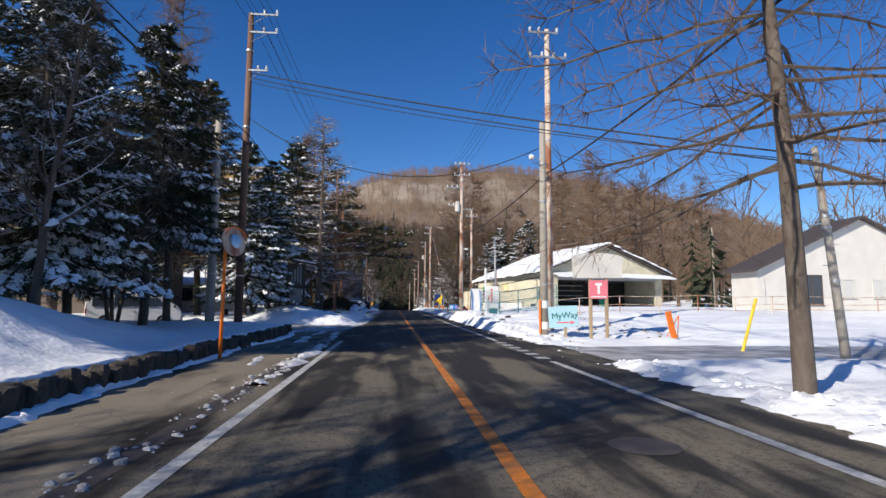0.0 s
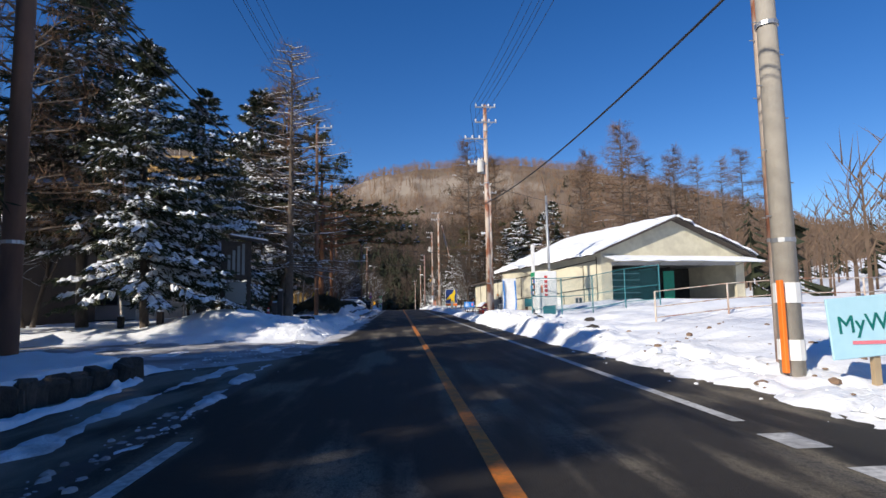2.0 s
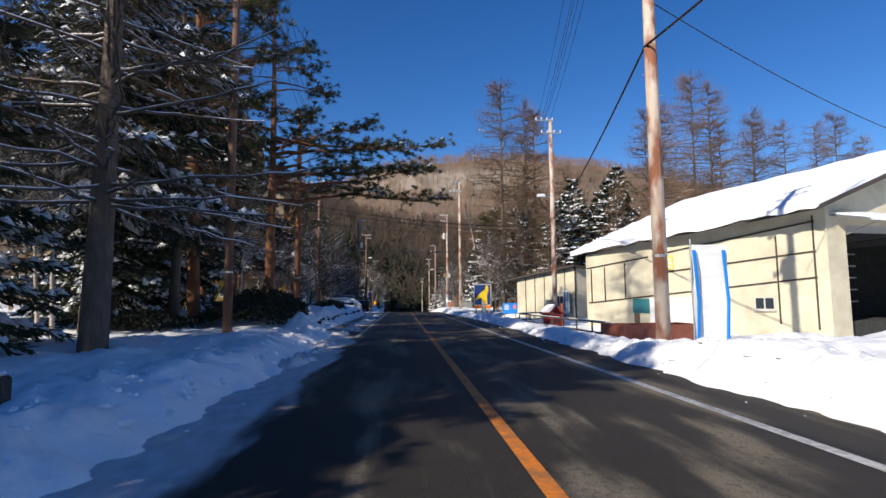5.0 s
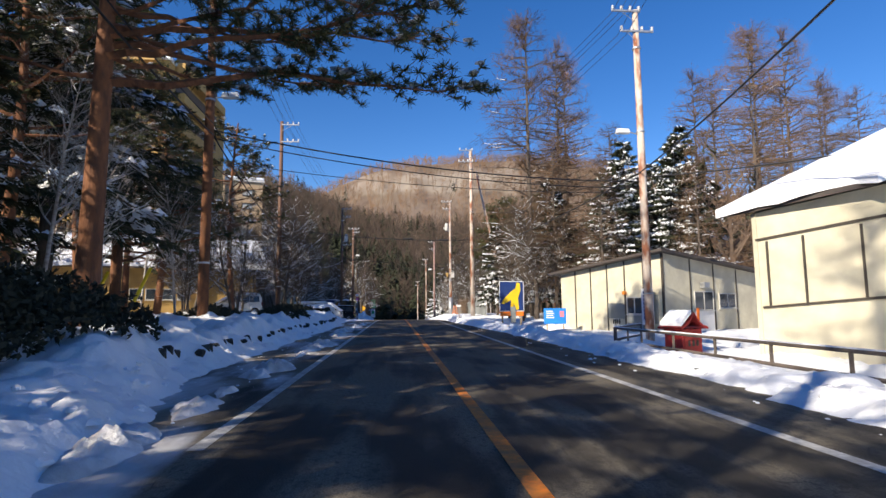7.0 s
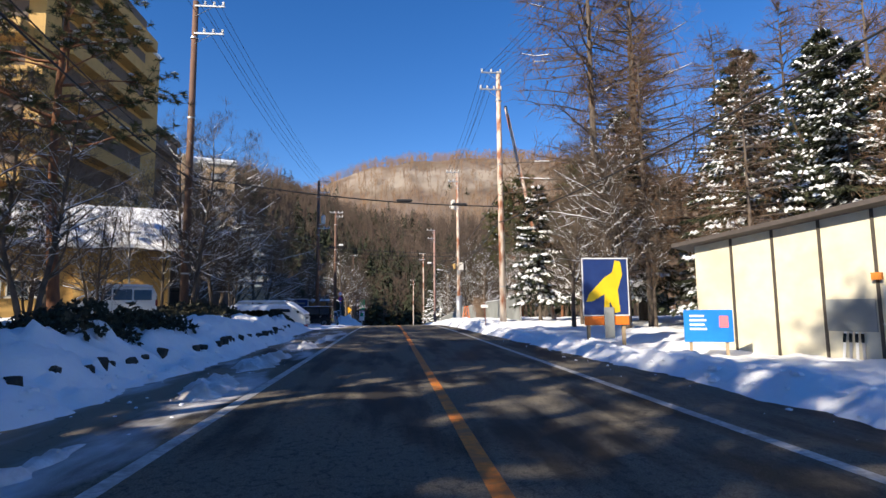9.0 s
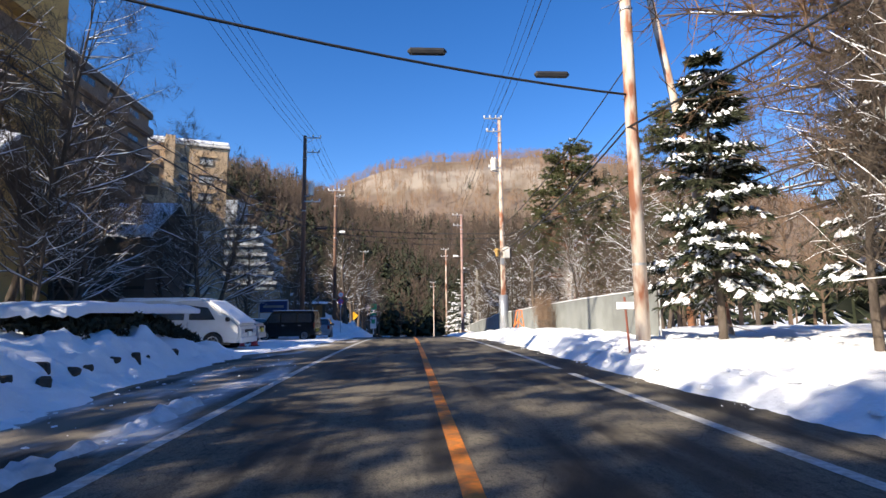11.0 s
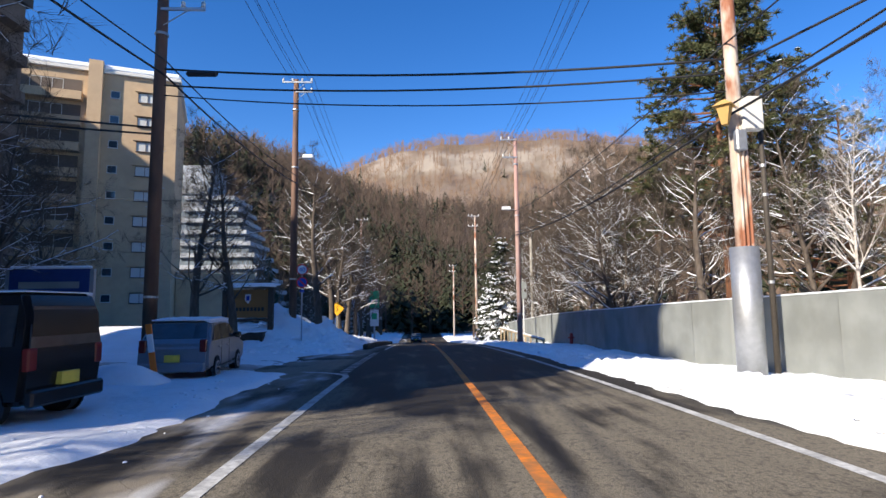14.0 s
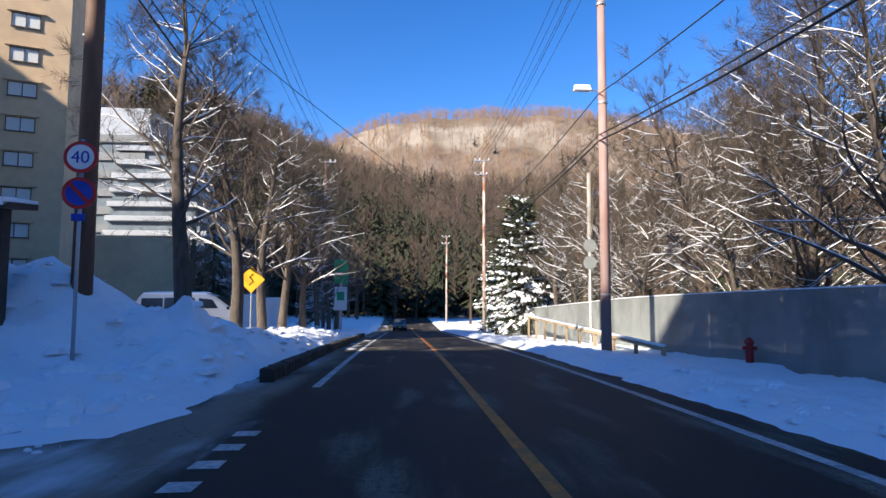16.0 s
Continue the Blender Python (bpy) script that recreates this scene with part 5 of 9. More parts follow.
part("lamp_arm", tubem([(0, 0, 7.6), (-0.5, -0.2, 7.9)], 0.02, 6), M_STEEL, g1)
bm = bmesh.new()
bmesh.ops.create_uvsphere(bm, u_segments=10, v_segments=6, radius=0.13, matrix=Matrix.Translation((-0.55, -0.2, 7.8)))
part("lamp_head", bm, M_WHITE, g1, "small white globe lamp")
utility_pole(11.6, 12.5, 5.7, M_POLE, "slim leaning grey pole in the snow", r=0.12, lean=(-0.4, 0.2))
utility_pole(54.0, 87.0, 14.6, M_POLE, "distant pale concrete pole", r=0.17, base=1.2)
utility_pole(8.05, 128.95, 6.4, M_BATTEN, "thin dark green service pole", r=0.07)
utility_pole(10.2, 166.0, 7.4, M_POLE, "short concrete pole behind the fence", r=0.15)

# sleeve, boxes and lantern on the pole by the fence
part("sleeve", ring_bm(0.31, 3.0, 24, Matrix.Translation((0, 0, 1.5))), M_STEEL, q1, "shiny galvanised sleeve round the foot", smooth=True)
part("service_box", boxm(0.02, 0.5, -0.32, -0.1, 5.7, 6.5, 0.03), M_HOTEL_GREY, q1, "cream service box")
part("meter", boxm(-0.2, 0.05, -0.36, -0.18, 5.2, 5.7, 0.03), M_STEEL, q1)
bm = bmesh.new()
bmesh.ops.create_cone(bm, cap_ends=True, segments=4, radius1=0.09, radius2=0.2, depth=0.42, matrix=Matrix.Translation((-0.45, -0.35, 6.0)))
bmesh.ops.create_cone(bm, cap_ends=True, segments=4, radius1=0.3, radius2=0.05, depth=0.16, matrix=Matrix.Translation((-0.45, -0.35, 6.3)))
part("lantern", bm, M_GOLD, q1, "old square street lantern")
for k in range(3):
    part("conduit", tubem([(0.1 - 0.1 * k, -0.2, 3.0), (0.1 - 0.1 * k, -0.19, 5.8)], 0.035, 6), M_RUST, q1)

# leaning prop beside one pole
prop = thing("prop_pole", pose(7.5, 105.0, 0), "rusty pole leaning against the utility pole as a prop", "pole")
part("shaft", tubem([(3.6, 1.8, -0.6), (0.1, 0.2, 14.2)], [0.15, 0.1], 12), M_RUST, prop, smooth=True)


def cable(p, q, sag, r, label, n=14, group="overhead cables"):
    p, q = Vector(p), Vector(q)
    pts = [p.lerp(q, k / n) - Vector((0, 0, sag * 4 * (k / n) * (1 - k / n))) for k in range(n + 1)]
    ob = finish("cable", tube(bmesh.new(), pts, r, 5), M_CABLE, smooth=True)
    return tagged(ob, label, "cable", group)


for P, sgn in ((R_POLES, -1), (L_POLES, 1)):
    for a, b in zip(P, P[1:]):
        span = abs(b[1] - a[1])
        for k, off in enumerate((0.35, 0.8, 1.1) if sgn > 0 else (0.4, 0.7, 1.05)):
            cable((a[0] + sgn * off, a[1], a[2] - 0.05), (b[0] + sgn * off, b[1], b[2] - 0.05), 0.02 * span, 0.011, "thin black overhead power line")
        for off in (0.5, 0.9):
            cable((a[0] + sgn * off, a[1], a[2] - 1.25), (b[0] + sgn * off, b[1], b[2] - 1.25), 0.022 * span, 0.011, "thin black overhead power line")
        for k, dz in enumerate((0.0, 0.45) if sgn > 0 else (0.0, 0.22, 1.75) if a[1] > 100 else (0.0,)):
            cable((a[0] + sgn * 0.15, a[1], a[3] + dz), (b[0] + sgn * 0.15, b[1], b[3] + dz), 0.018 * span, (0.032, 0.022, 0.02)[k], "thick black communication cable along the poles")
CROSS = [((-7.1, 25.1, 12.35), (11.25, 12.65, 5.45), 0.25, 0.028), ((-7.1, 25.1, 12.1), (11.25, 12.65, 5.2), 0.28, 0.022), ((-7.1, 25.1, 11.9), (11.25, 12.65, 5.3), 0.4, 0.014),
         ((-7.1, 25.1, 10.17), (6.45, 22.5, 8.4), 2.07, 0.02), ((6.95, 18.6, 7.25), (26.0, 35.4, 4.4), 0.5, 0.014), ((6.95, 23.3, 13.0), (54.0, 87.0, 12.0), 1.0, 0.01),
         ((-7.2, 75.5, 8.2), (11.3, 78.2, 7.0), 0.5, 0.03), ((-7.2, 75.5, 7.9), (11.3, 78.2, 6.7), 0.5, 0.022), ((-7.2, 75.5, 7.0), (11.3, 78.2, 6.5), 0.4, 0.014),
         ((-9.2, 98.0, 7.6), (7.0, 104.4, 7.5), 0.35, 0.035), ((-9.2, 98.0, 9.5), (-30.0, 112.0, 8.0), 0.3, 0.015),
         ((-7.7, 132.6, 8.4), (7.42, 128.9, 7.1), 0.3, 0.032), ((-7.7, 132.6, 7.9), (7.42, 128.9, 6.75), 0.3, 0.028), ((-7.7, 132.6, 7.6), (7.42, 128.9, 6.3), 0.35, 0.02),
         ((-7.7, 132.6, 6.6), (-30.0, 124.0, 6.8), 0.2, 0.03), ((-7.7, 132.6, 6.4), (-30.0, 124.0, 6.5), 0.2, 0.03),
         ((-7.4, 148.8, 9.2), (7.2, 186.0, 6.8), 0.7, 0.016), ((-7.4, 148.8, 7.6), (-33.0, 150.0, 9.0), 0.4, 0.016), ((11.3, 78.2, 7.2), (20.0, 64.0, 6.5), 0.4, 0.03),
         ((6.45, 51.4, 9.4), (24.0, 60.3, 8.2), 0.4, 0.016), ((7.42, 128.9, 6.9), (12.0, 112.0, 7.6), 0.3, 0.03)]
for p, q, sag, r in CROSS:
    cable(p, q, sag, r, "black cable slung across the road", group="cables across the road")
for p in ((-6.2, 131.9, 7.95), (1.0, 101.4, 7.2), (4.2, 102.6, 7.25)):
    ob = finish("cable_closure", tubem([(p[0] - 0.45, p[1], p[2]), (p[0] - 0.38, p[1], p[2]), (p[0] + 0.38, p[1], p[2]), (p[0] + 0.45, p[1], p[2])], [0.02, 0.09, 0.09, 0.02], 8), M_CABLE)
    tagged(ob, "black splice closure hanging on a cable", "cable closure")

# ==== buildings ====
def wall_frame(p, q, z=0.0):
    """A pose at p whose x runs along the wall to q, y points into the building, z up. Returns it and the length."""
    a = math.atan2(q[1] - p[1], q[0] - p[0])
    return Matrix.Translation((p[0], p[1], z)) @ Matrix.Rotation(a, 4, "Z"), math.hypot(q[0] - p[0], q[1] - p[1])


def slab(pts, thick):
    """A flat plate from corner points, thickened downwards."""
    bm = bmesh.new()
    a = [bm.verts.new(p) for p in pts]
    b = [bm.verts.new((p[0], p[1], p[2] - thick)) for p in pts]
    n = len(a)
    bm.faces.new(a)
    bm.faces.new(b[::-1])
    for i in range(n):
        bm.faces.new((a[i], b[i], b[(i + 1) % n], a[(i + 1) % n]))
    bmesh.ops.recalc_face_normals(bm, faces=bm.faces)
    return bm


def snow_slab(pts, thick, seed, n=14):
    """A lumpy blanket of snow over a four-cornered roof plane, with an uneven lower edge."""
    rnd = random.Random(seed)
    P = [Vector(p) for p in pts]
    bm = bmesh.new()
    top, low = [], []
    for j in range(n + 1):
        a, b = P[0].lerp(P[1], j / n), P[3].lerp(P[2], j / n)
        rt, rl = [], []
        for i in range(n + 1):
            s = i / n
            if i == 0:
                s -= rnd.uniform(0.0, 0.03)
            c = a.lerp(b, s)
            edge = min(i, n - i, j, n - j)
            t = thick * (0.55 if edge == 0 else rnd.uniform(0.85, 1.15))
            rt.append(bm.verts.new(c + Vector((0, 0, t))))
            rl.append(bm.verts.new(c + Vector((0, 0, 0.005 - (0.12 * rnd.random() if i == 0 else 0)))))
        top.append(rt)
        low.append(rl)
    for j in range(n):
        for i in range(n):
            bm.faces.new((top[j][i], top[j][i + 1], top[j + 1][i + 1], top[j + 1][i]))
    for j in range(n):
        bm.faces.new((low[j][0], top[j][0], top[j + 1][0], low[j + 1][0]))
        bm.faces.new((low[j + 1][n], top[j + 1][n], top[j][n], low[j][n]))
        bm.faces.new((low[0][j + 1], top[0][j + 1], top[0][j], low[0][j]))
        bm.faces.new((low[n][j], top[n][j], top[n][j + 1], low[n][j + 1]))
    bmesh.ops.recalc_face_normals(bm, faces=bm.faces)
    return bm


def quad_wall(pts, thick, inward):
    """A wall panel from four or more corners in one upright plane, with thickness towards inward."""
    bm = bmesh.new()
    d = Vector(inward).normalized() * thick
    a = [bm.verts.new(p) for p in pts]
    b = [bm.verts.new(Vector(p) + d) for p in pts]
    n = len(a)
    bm.faces.new(a)
    bm.faces.new(b[::-1])
    for i in range(n):
        bm.faces.new((a[i], b[i], b[(i + 1) % n], a[(i + 1) % n]))
    bmesh.ops.recalc_face_normals(bm, faces=bm.faces)
    return bm


def glass_mat():
    m = mat("window_glass", (0.03, 0.04, 0.05), 0.06, second=(0.05, 0.06, 0.07), spec=0.8)
    return m


M_GLASS = glass_mat()
M_FRAME = mat("pale_window_frame", (0.55, 0.54, 0.50), 0.5, second=(0.45, 0.44, 0.41))
M_FRAME_DARK = mat("brown_window_frame", (0.10, 0.07, 0.05), 0.5)
M_CURTAIN = mat("pale_curtain", (0.55, 0.55, 0.52), 0.9, second=(0.42, 0.42, 0.40), scale=9, stretch=(4, 4, 0.5))
M_GREEN = mat("green_tarp", (0.01, 0.22, 0.14), 0.5, second=(0.02, 0.15, 0.10), scale=4)
M_CREAMY = mat("yellow_notice", (0.72, 0.55, 0.12), 0.6, second=(0.70, 0.62, 0.35), scale=5)
M_TEAL = mat("teal_panel", (0.03, 0.17, 0.20), 0.5, second=(0.04, 0.13, 0.15))


def window(parent, m, x, z, w, h, frame=None, panes=2, sill=True, glass=None, proud=0.05):
    """A framed window on a wall whose outside is -y in the frame m."""
    f = bmesh.new()
    t = 0.06
    box(f, x - w / 2, x + w / 2, -proud, 0.02, z, z + t)
    box(f, x - w / 2, x + w / 2, -proud, 0.02, z + h - t, z + h)
    for k in range(panes + 1):
        xx = x - w / 2 + (w - t) * k / panes
        box(f, xx, xx + t, -proud + 0.004, 0.02, z + t, z + h - t)
    bmesh.ops.transform(f, matrix=m, verts=f.verts)
    win = part("window", f, frame or M_FRAME, parent)
    for k in range(panes):
        x0 = x - w / 2 + (w - t) * k / panes + t
        g = boxm(x0, x0 + (w - t) / panes - t, -0.02, 0.0, z + t, z + h - t)
        bmesh.ops.transform(g, matrix=m, verts=g.verts)
        part("pane", g, glass or M_GLASS, win)
    if sill:
        s = boxm(x - w / 2 - 0.05, x + w / 2 + 0.05, -proud - 0.07, 0.0, z - 0.05, z - 0.004)
        bmesh.ops.transform(s, matrix=m, verts=s.verts)
        part("sill", s, frame or M_FRAME, win)
    return win


def strip(name, parent, m, x0, x1, z0, z1, material, y0=-0.04, y1=-0.002, label="", bevel=0.0):
    b = boxm(x0, x1, y0, y1, z0, z1, bevel)
    bmesh.ops.transform(b, matrix=m, verts=b.verts)
    return part(name, b, material, parent, label)


M_DARKBROWN = mat("weathered_brown_board", (0.12, 0.08, 0.055), 0.9, second=(0.2, 0.15, 0.11), scale=8)
# open-fronted barn
A, B, C, D = (17.4, 59.1), (31.8, 61.6), (11.1, 70.5), (27.0, 75.5)
P0, P1 = (24.5, 60.3, 8.3), (19.3, 73.2, 7.9)
barn = thing("barn", pose(0, 0, 0), "cream-clad barn with a snowy roof and open front bay", "barn")
zA, zC, zB, zD, z0 = 5.3, 4.15, 5.1, 4.6, -0.5
part("wall", quad_wall([(*A, z0), (*C, z0), (*C, zC), (*A, zA)], 0.15, (1, 0.6, 0)), M_WALL_CREAM, barn, "cream panelled side wall with dark battens")
part("wall", quad_wall([(*C, z0), (*D, z0), (*D, zD), P1, (*C, zC)], 0.15, (0.3, -1, 0)), M_WALL_CREAM, barn)
part("wall", quad_wall([(*B, z0), (*D, z0), (*D, zD), (*B, zB)], 0.15, (-1, -0.4, 0)), M_WALL_CREAM, barn)
gm, gl = wall_frame(A, B)


def gp(x, z):
    return tuple(gm @ Vector((x, 0, z)))


pk = gl * 0.5
gz0 = 4.45
part("gable", quad_wall([gp(0.0, gz0), gp(gl, gz0), gp(gl, zB), gp(pk, 8.2), gp(0.0, zA)], 0.15, gm.to_3x3() @ Vector((0, 1, 0))), M_WALL_CREAM, barn, "pale gable above the open bay")
strip("pier", barn, gm, 0.0, 1.0, z0, gz0, M_WALL_CREAM, 0.0, 0.3)
strip("pier", barn, gm, gl - 0.9, gl, z0, gz0, M_WALL_CREAM, 0.0, 0.3)
strip("lintel", barn, gm, 1.0, gl - 0.9, gz0 - 0.3, gz0, M_STEEL, 0.02, 0.2)
# back wall and floor carry the bay's inner shade as dark paint
strip("back_panel", barn, gm, 1.0, gl - 1.0, z0, gz0, M_INSIDE_SHADE, 6.0, 6.1, "back wall painted near black for the shade inside")
strip("floor_slab", barn, gm, 0.3, gl - 0.3, z0, 0.45, M_INSIDE_SHADE, 0.3, 6.0)
for k in range(5):
    strip("rack_beam", barn, gm, 1.4, 6.4, 1.2 + 0.6 * k, 1.27 + 0.6 * k, M_STEEL, 4.0, 4.1, "pale storage rack beam")
for k in range(4):
    strip("roof_truss", barn, gm, 1.0 + 3.4 * k, 1.15 + 3.4 * k, 4.1, 4.4, M_STEEL, 0.3, 5.9)
strip("tarp", barn, gm, 6.8, 7.9, 0.6, 3.7, M_GREEN, 1.0, 1.08, "green hanging tarpaulin")
cz = 4.75
part("canopy", slab([tuple(gm @ Vector(v)) for v in ((0.2, -1.7, cz - 0.25), (gl + 0.7, -1.7, cz - 0.35), (gl + 0.7, 0.0, cz + 0.1), (0.2, 0.0, cz + 0.15))], 0.08), M_STEEL, barn, "sheet-metal canopy over the bay")
part("snow", snow_slab([tuple(gm @ Vector(v)) for v in ((0.2, -1.7, cz - 0.24), (gl + 0.7, -1.7, cz - 0.34), (gl + 0.7, -0.05, cz + 0.1), (0.2, -0.05, cz + 0.15))], 0.14, 5), M_SNOWCAP, barn)
for k in range(4):
    part("canopy_strut", tubem([tuple(gm @ Vector((1.0 + 4.2 * k, -0.02, cz - 0.7))), tuple(gm @ Vector((1.0 + 4.2 * k, -1.4, cz - 0.3)))], 0.03, 6), M_STEEL, barn)
EA, EC = (16.5, 58.3, 5.15), (10.5, 71.2, 4.3)
EB, ED = (32.7, 61.0, 5.0), (27.9, 76.2, 4.6)
Q0, Q1 = (24.55, 59.5, 8.4), (19.2, 73.8, 8.0)
part("roof", slab([EA, Q0, Q1, EC], 0.18), M_ROOF, barn, "dark sheet roof edge")
part("roof", slab([Q0, EB, ED, Q1], 0.18), M_ROOF, barn)
part("snow", snow_slab([EA, EC, (Q1[0] - 0.1, Q1[1], Q1[2]), (Q0[0] - 0.1, Q0[1], Q0[2])], 0.3, 6, 22), M_SNOWCAP, barn, "thick snow blanket on the roof")
part("snow", snow_slab([EB, Q0, Q1, ED], 0.2, 7), M_SNOWCAP, barn)
wm, wl = wall_frame(C, A)     # outside is -y only when seen from the road
wm = Matrix.Translation((C[0], C[1], 0)) @ Matrix.Rotation(math.atan2(A[1] - C[1], A[0] - C[0]), 4, "Z")
top = lambda x: zC + (zA - zC) * x / wl
for x0, za, x1, zb_ in ((0.1, 3.28, 4.45, 3.69), (4.7, 3.74, 12.6, 4.62), (4.7, 2.75, 12.6, 3.35), (0.2, 1.2, 12.6, 2.25)):
    ln, an_ = math.hypot(x1 - x0, zb_ - za), math.atan2(zb_ - za, x1 - x0)
    b = boxm(0, ln, -0.045, -0.002, 0, 0.07, 0.0, Matrix.Translation((x0, 0, za)) @ Matrix.Rotation(-an_, 4, "Y"))
    bmesh.ops.transform(b, matrix=wm, verts=b.verts)
    part("batten", b, M_BATTEN, barn)
for x, za, zb_ in ((0.39, 1.25, 3.25), (1.4, 1.3, 3.33), (2.84, 1.48, 3.48), (8.6, 0.3, 2.0), (11.0, 0.3, 4.2), (12.5, 0.1, 4.9)):
    strip("batten", barn, wm, x, x + 0.06, za, zb_, M_BATTEN, -0.05)
strip("shutter", barn, wm, 3.36, 4.4, 0.68, 1.46, M_TEAL, -0.07, -0.002, "teal painted shutter")
strip("shutter_flap", barn, wm, 3.42, 3.75, -0.2, 0.66, M_DARKBROWN, -0.06, -0.002, "brown weathered flap")
strip("panel", barn, wm, 4.42, 8.4, -0.3, 1.5, M_WHITE, -0.03, -0.002, "white sheet panel")
strip("notice", barn, wm, 5.15, 5.95, 2.95, 3.7, M_CREAMY, -0.06, -0.002, "yellow notice board")
for k in range(3):
    strip("writing", barn, wm, 5.25, 5.85, 3.08 + 0.18 * k, 3.16 + 0.18 * k, M_WHITE, -0.066, -0.061, "row of unreadable writing")
window(barn, wm, 10.4, 0.9, 0.9, 0.6)

# low shed
Ps, Cs, Es = (14.5, 83.0), (11.0, 90.2), (22.6, 87.0)
Fs = (Cs[0] + Es[0] - Ps[0], Cs[1] + Es[1] - Ps[1])
shed = thing("shed", pose(0, 0, 0), "low cream shed with dark battens and a thin dark roof", "shed")
zb = -0.6
part("wall", quad_wall([(*Cs, zb), (*Ps, zb), (*Ps, 4.2), (*Cs, 3.4)], 0.12, (1, 0.5, 0)), M_WALL_CREAM, shed, "cream wall facing the road")
part("wall", quad_wall([(*Ps, zb), (*Es, zb), (*Es, 3.25), (*Ps, 4.2)], 0.12, (-0.4, 1, 0)), M_WALL_CREAM, shed)
part("wall", quad_wall([(*Es, zb), (*Fs, zb), (*Fs, 2.6), (*Es, 3.25)], 0.12, (-1, -0.5, 0)), M_WALL_CREAM, shed)
part("wall", quad_wall([(*Fs, zb), (*Cs, zb), (*Cs, 3.4), (*Fs, 2.6)], 0.12, (0.4, -1, 0)), M_WALL_CREAM, shed)
part("roof", slab([(Cs[0] - 0.7, Cs[1] + 0.3, 3.52), (Ps[0] - 0.35, Ps[1] - 0.6, 4.38), (Es[0] + 0.6, Es[1] - 0.3, 3.4), (Fs[0], Fs[1] + 0.6, 2.7)], 0.14), M_ROOF, shed, "thin dark roof sheet")
sm = Matrix.Translation((Cs[0], Cs[1], 0)) @ Matrix.Rotation(math.atan2(Ps[1] - Cs[1], Ps[0] - Cs[0]), 4, "Z")
sl = math.hypot(Ps[0] - Cs[0], Ps[1] - Cs[1])
for k in range(1, 6):
    x = sl * k / 6
    strip("batten", shed, sm, x - 0.04, x + 0.04, -0.5, 3.38 + 0.8 * x / sl, M_BATTEN)
strip("corner_post", shed, sm, sl - 0.12, sl + 0.03, -0.5, 4.15, M_BATTEN, -0.05)
strip("panel", shed, sm, sl * 0.505, sl * 0.655, 0.55, 1.45, M_FENCE, -0.03, -0.002, "grey lower panel")
strip("panel", shed, sm, sl * 0.68, sl * 0.82, -0.3, 0.75, M_FENCE, -0.03, -0.002, "grey lower panel")
window(shed, sm, sl * 0.75, 0.8, 1.1, 1.0, panes=2)
strip("panel", shed, sm, sl * 0.84, sl * 0.95, 0.3, 1.9, M_FENCE, -0.03, -0.002)
strip("lamp_box", shed, sm, sl * 0.655, sl * 0.685, 1.95, 2.15, M_YELLOW, -0.16, -0.05, "small yellow box on the wall")
em, el_ = wall_frame(Ps, Es)
for x in (2.3, 4.5, 6.8):
    strip("batten", shed, em, x - 0.04, x + 0.04, -0.5, 4.15 - 0.95 * x / el_, M_BATTEN)
window(shed, em, 3.5, 1.0, 1.8, 1.1, panes=2)
strip("panel", shed, em, 2.6, 4.4, -0.4, 0.95, M_WHITE, -0.03, -0.002, "white lower panel")
window(shed, em, 5.8, 1.1, 1.7, 0.9, panes=2)
strip("hood", shed, em, 3.2, 3.7, 2.3, 2.6, M_STEEL, -0.3, -0.002, "small vent hood")
for x0, x1, z0_, z1_, mt in ((el_ + 0.02, el_ + 0.7, -0.6, 2.55, M_WALL_CREAM), (el_ + 0.7, el_ + 4.2, 1.9, 2.55, M_HOTEL_GREY), (el_ + 4.2, el_ + 4.8, -0.6, 2.55, M_WALL_CREAM)):
    strip("lean_to_wall", shed, em, x0, x1, z0_, z1_, mt, 0.4, 0.55)
# dark sheet painted as the shade in the lean-to's opening
strip("lean_to_back", shed, em, el_ + 0.05, el_ + 4.8, -0.6, 2.55, M_INSIDE_SHADE, 3.6, 3.75, "lean-to back wall painted near black as shade")
lt = [tuple(em @ Vector(v)) for v in ((el_ - 0.1, -0.1, 2.72), (el_ + 5.2, -0.1, 2.6), (el_ + 5.2, 4.0, 2.95), (el_ - 0.1, 4.0, 3.05))]
part("lean_to_roof", slab(lt, 0.12), M_ROOF, shed)
part("snow", snow_slab(lt, 0.2, 17, 10), M_SNOWCAP, shed, "snow on the lean-to roof")
# skis leaning on the shed
for k in range(4):
    sk = thing("ski", sm @ pose(sl * 0.55 + 0.17 * k, -0.10, -0.35, -6, 4 - 2 * k, 0), "old ski leaning against the shed wall", "ski", "skis by the shed")
    part("blade", boxm(-0.035, 0.035, -0.01, 0.01, 0, 1.45 + 0.06 * k, 0.004), M_STEEL if k % 2 else M_WHITE, sk)
    part("binding", boxm(-0.04, 0.04, -0.045, -0.011, 0.6, 0.85, 0.01), M_BLACK, sk)


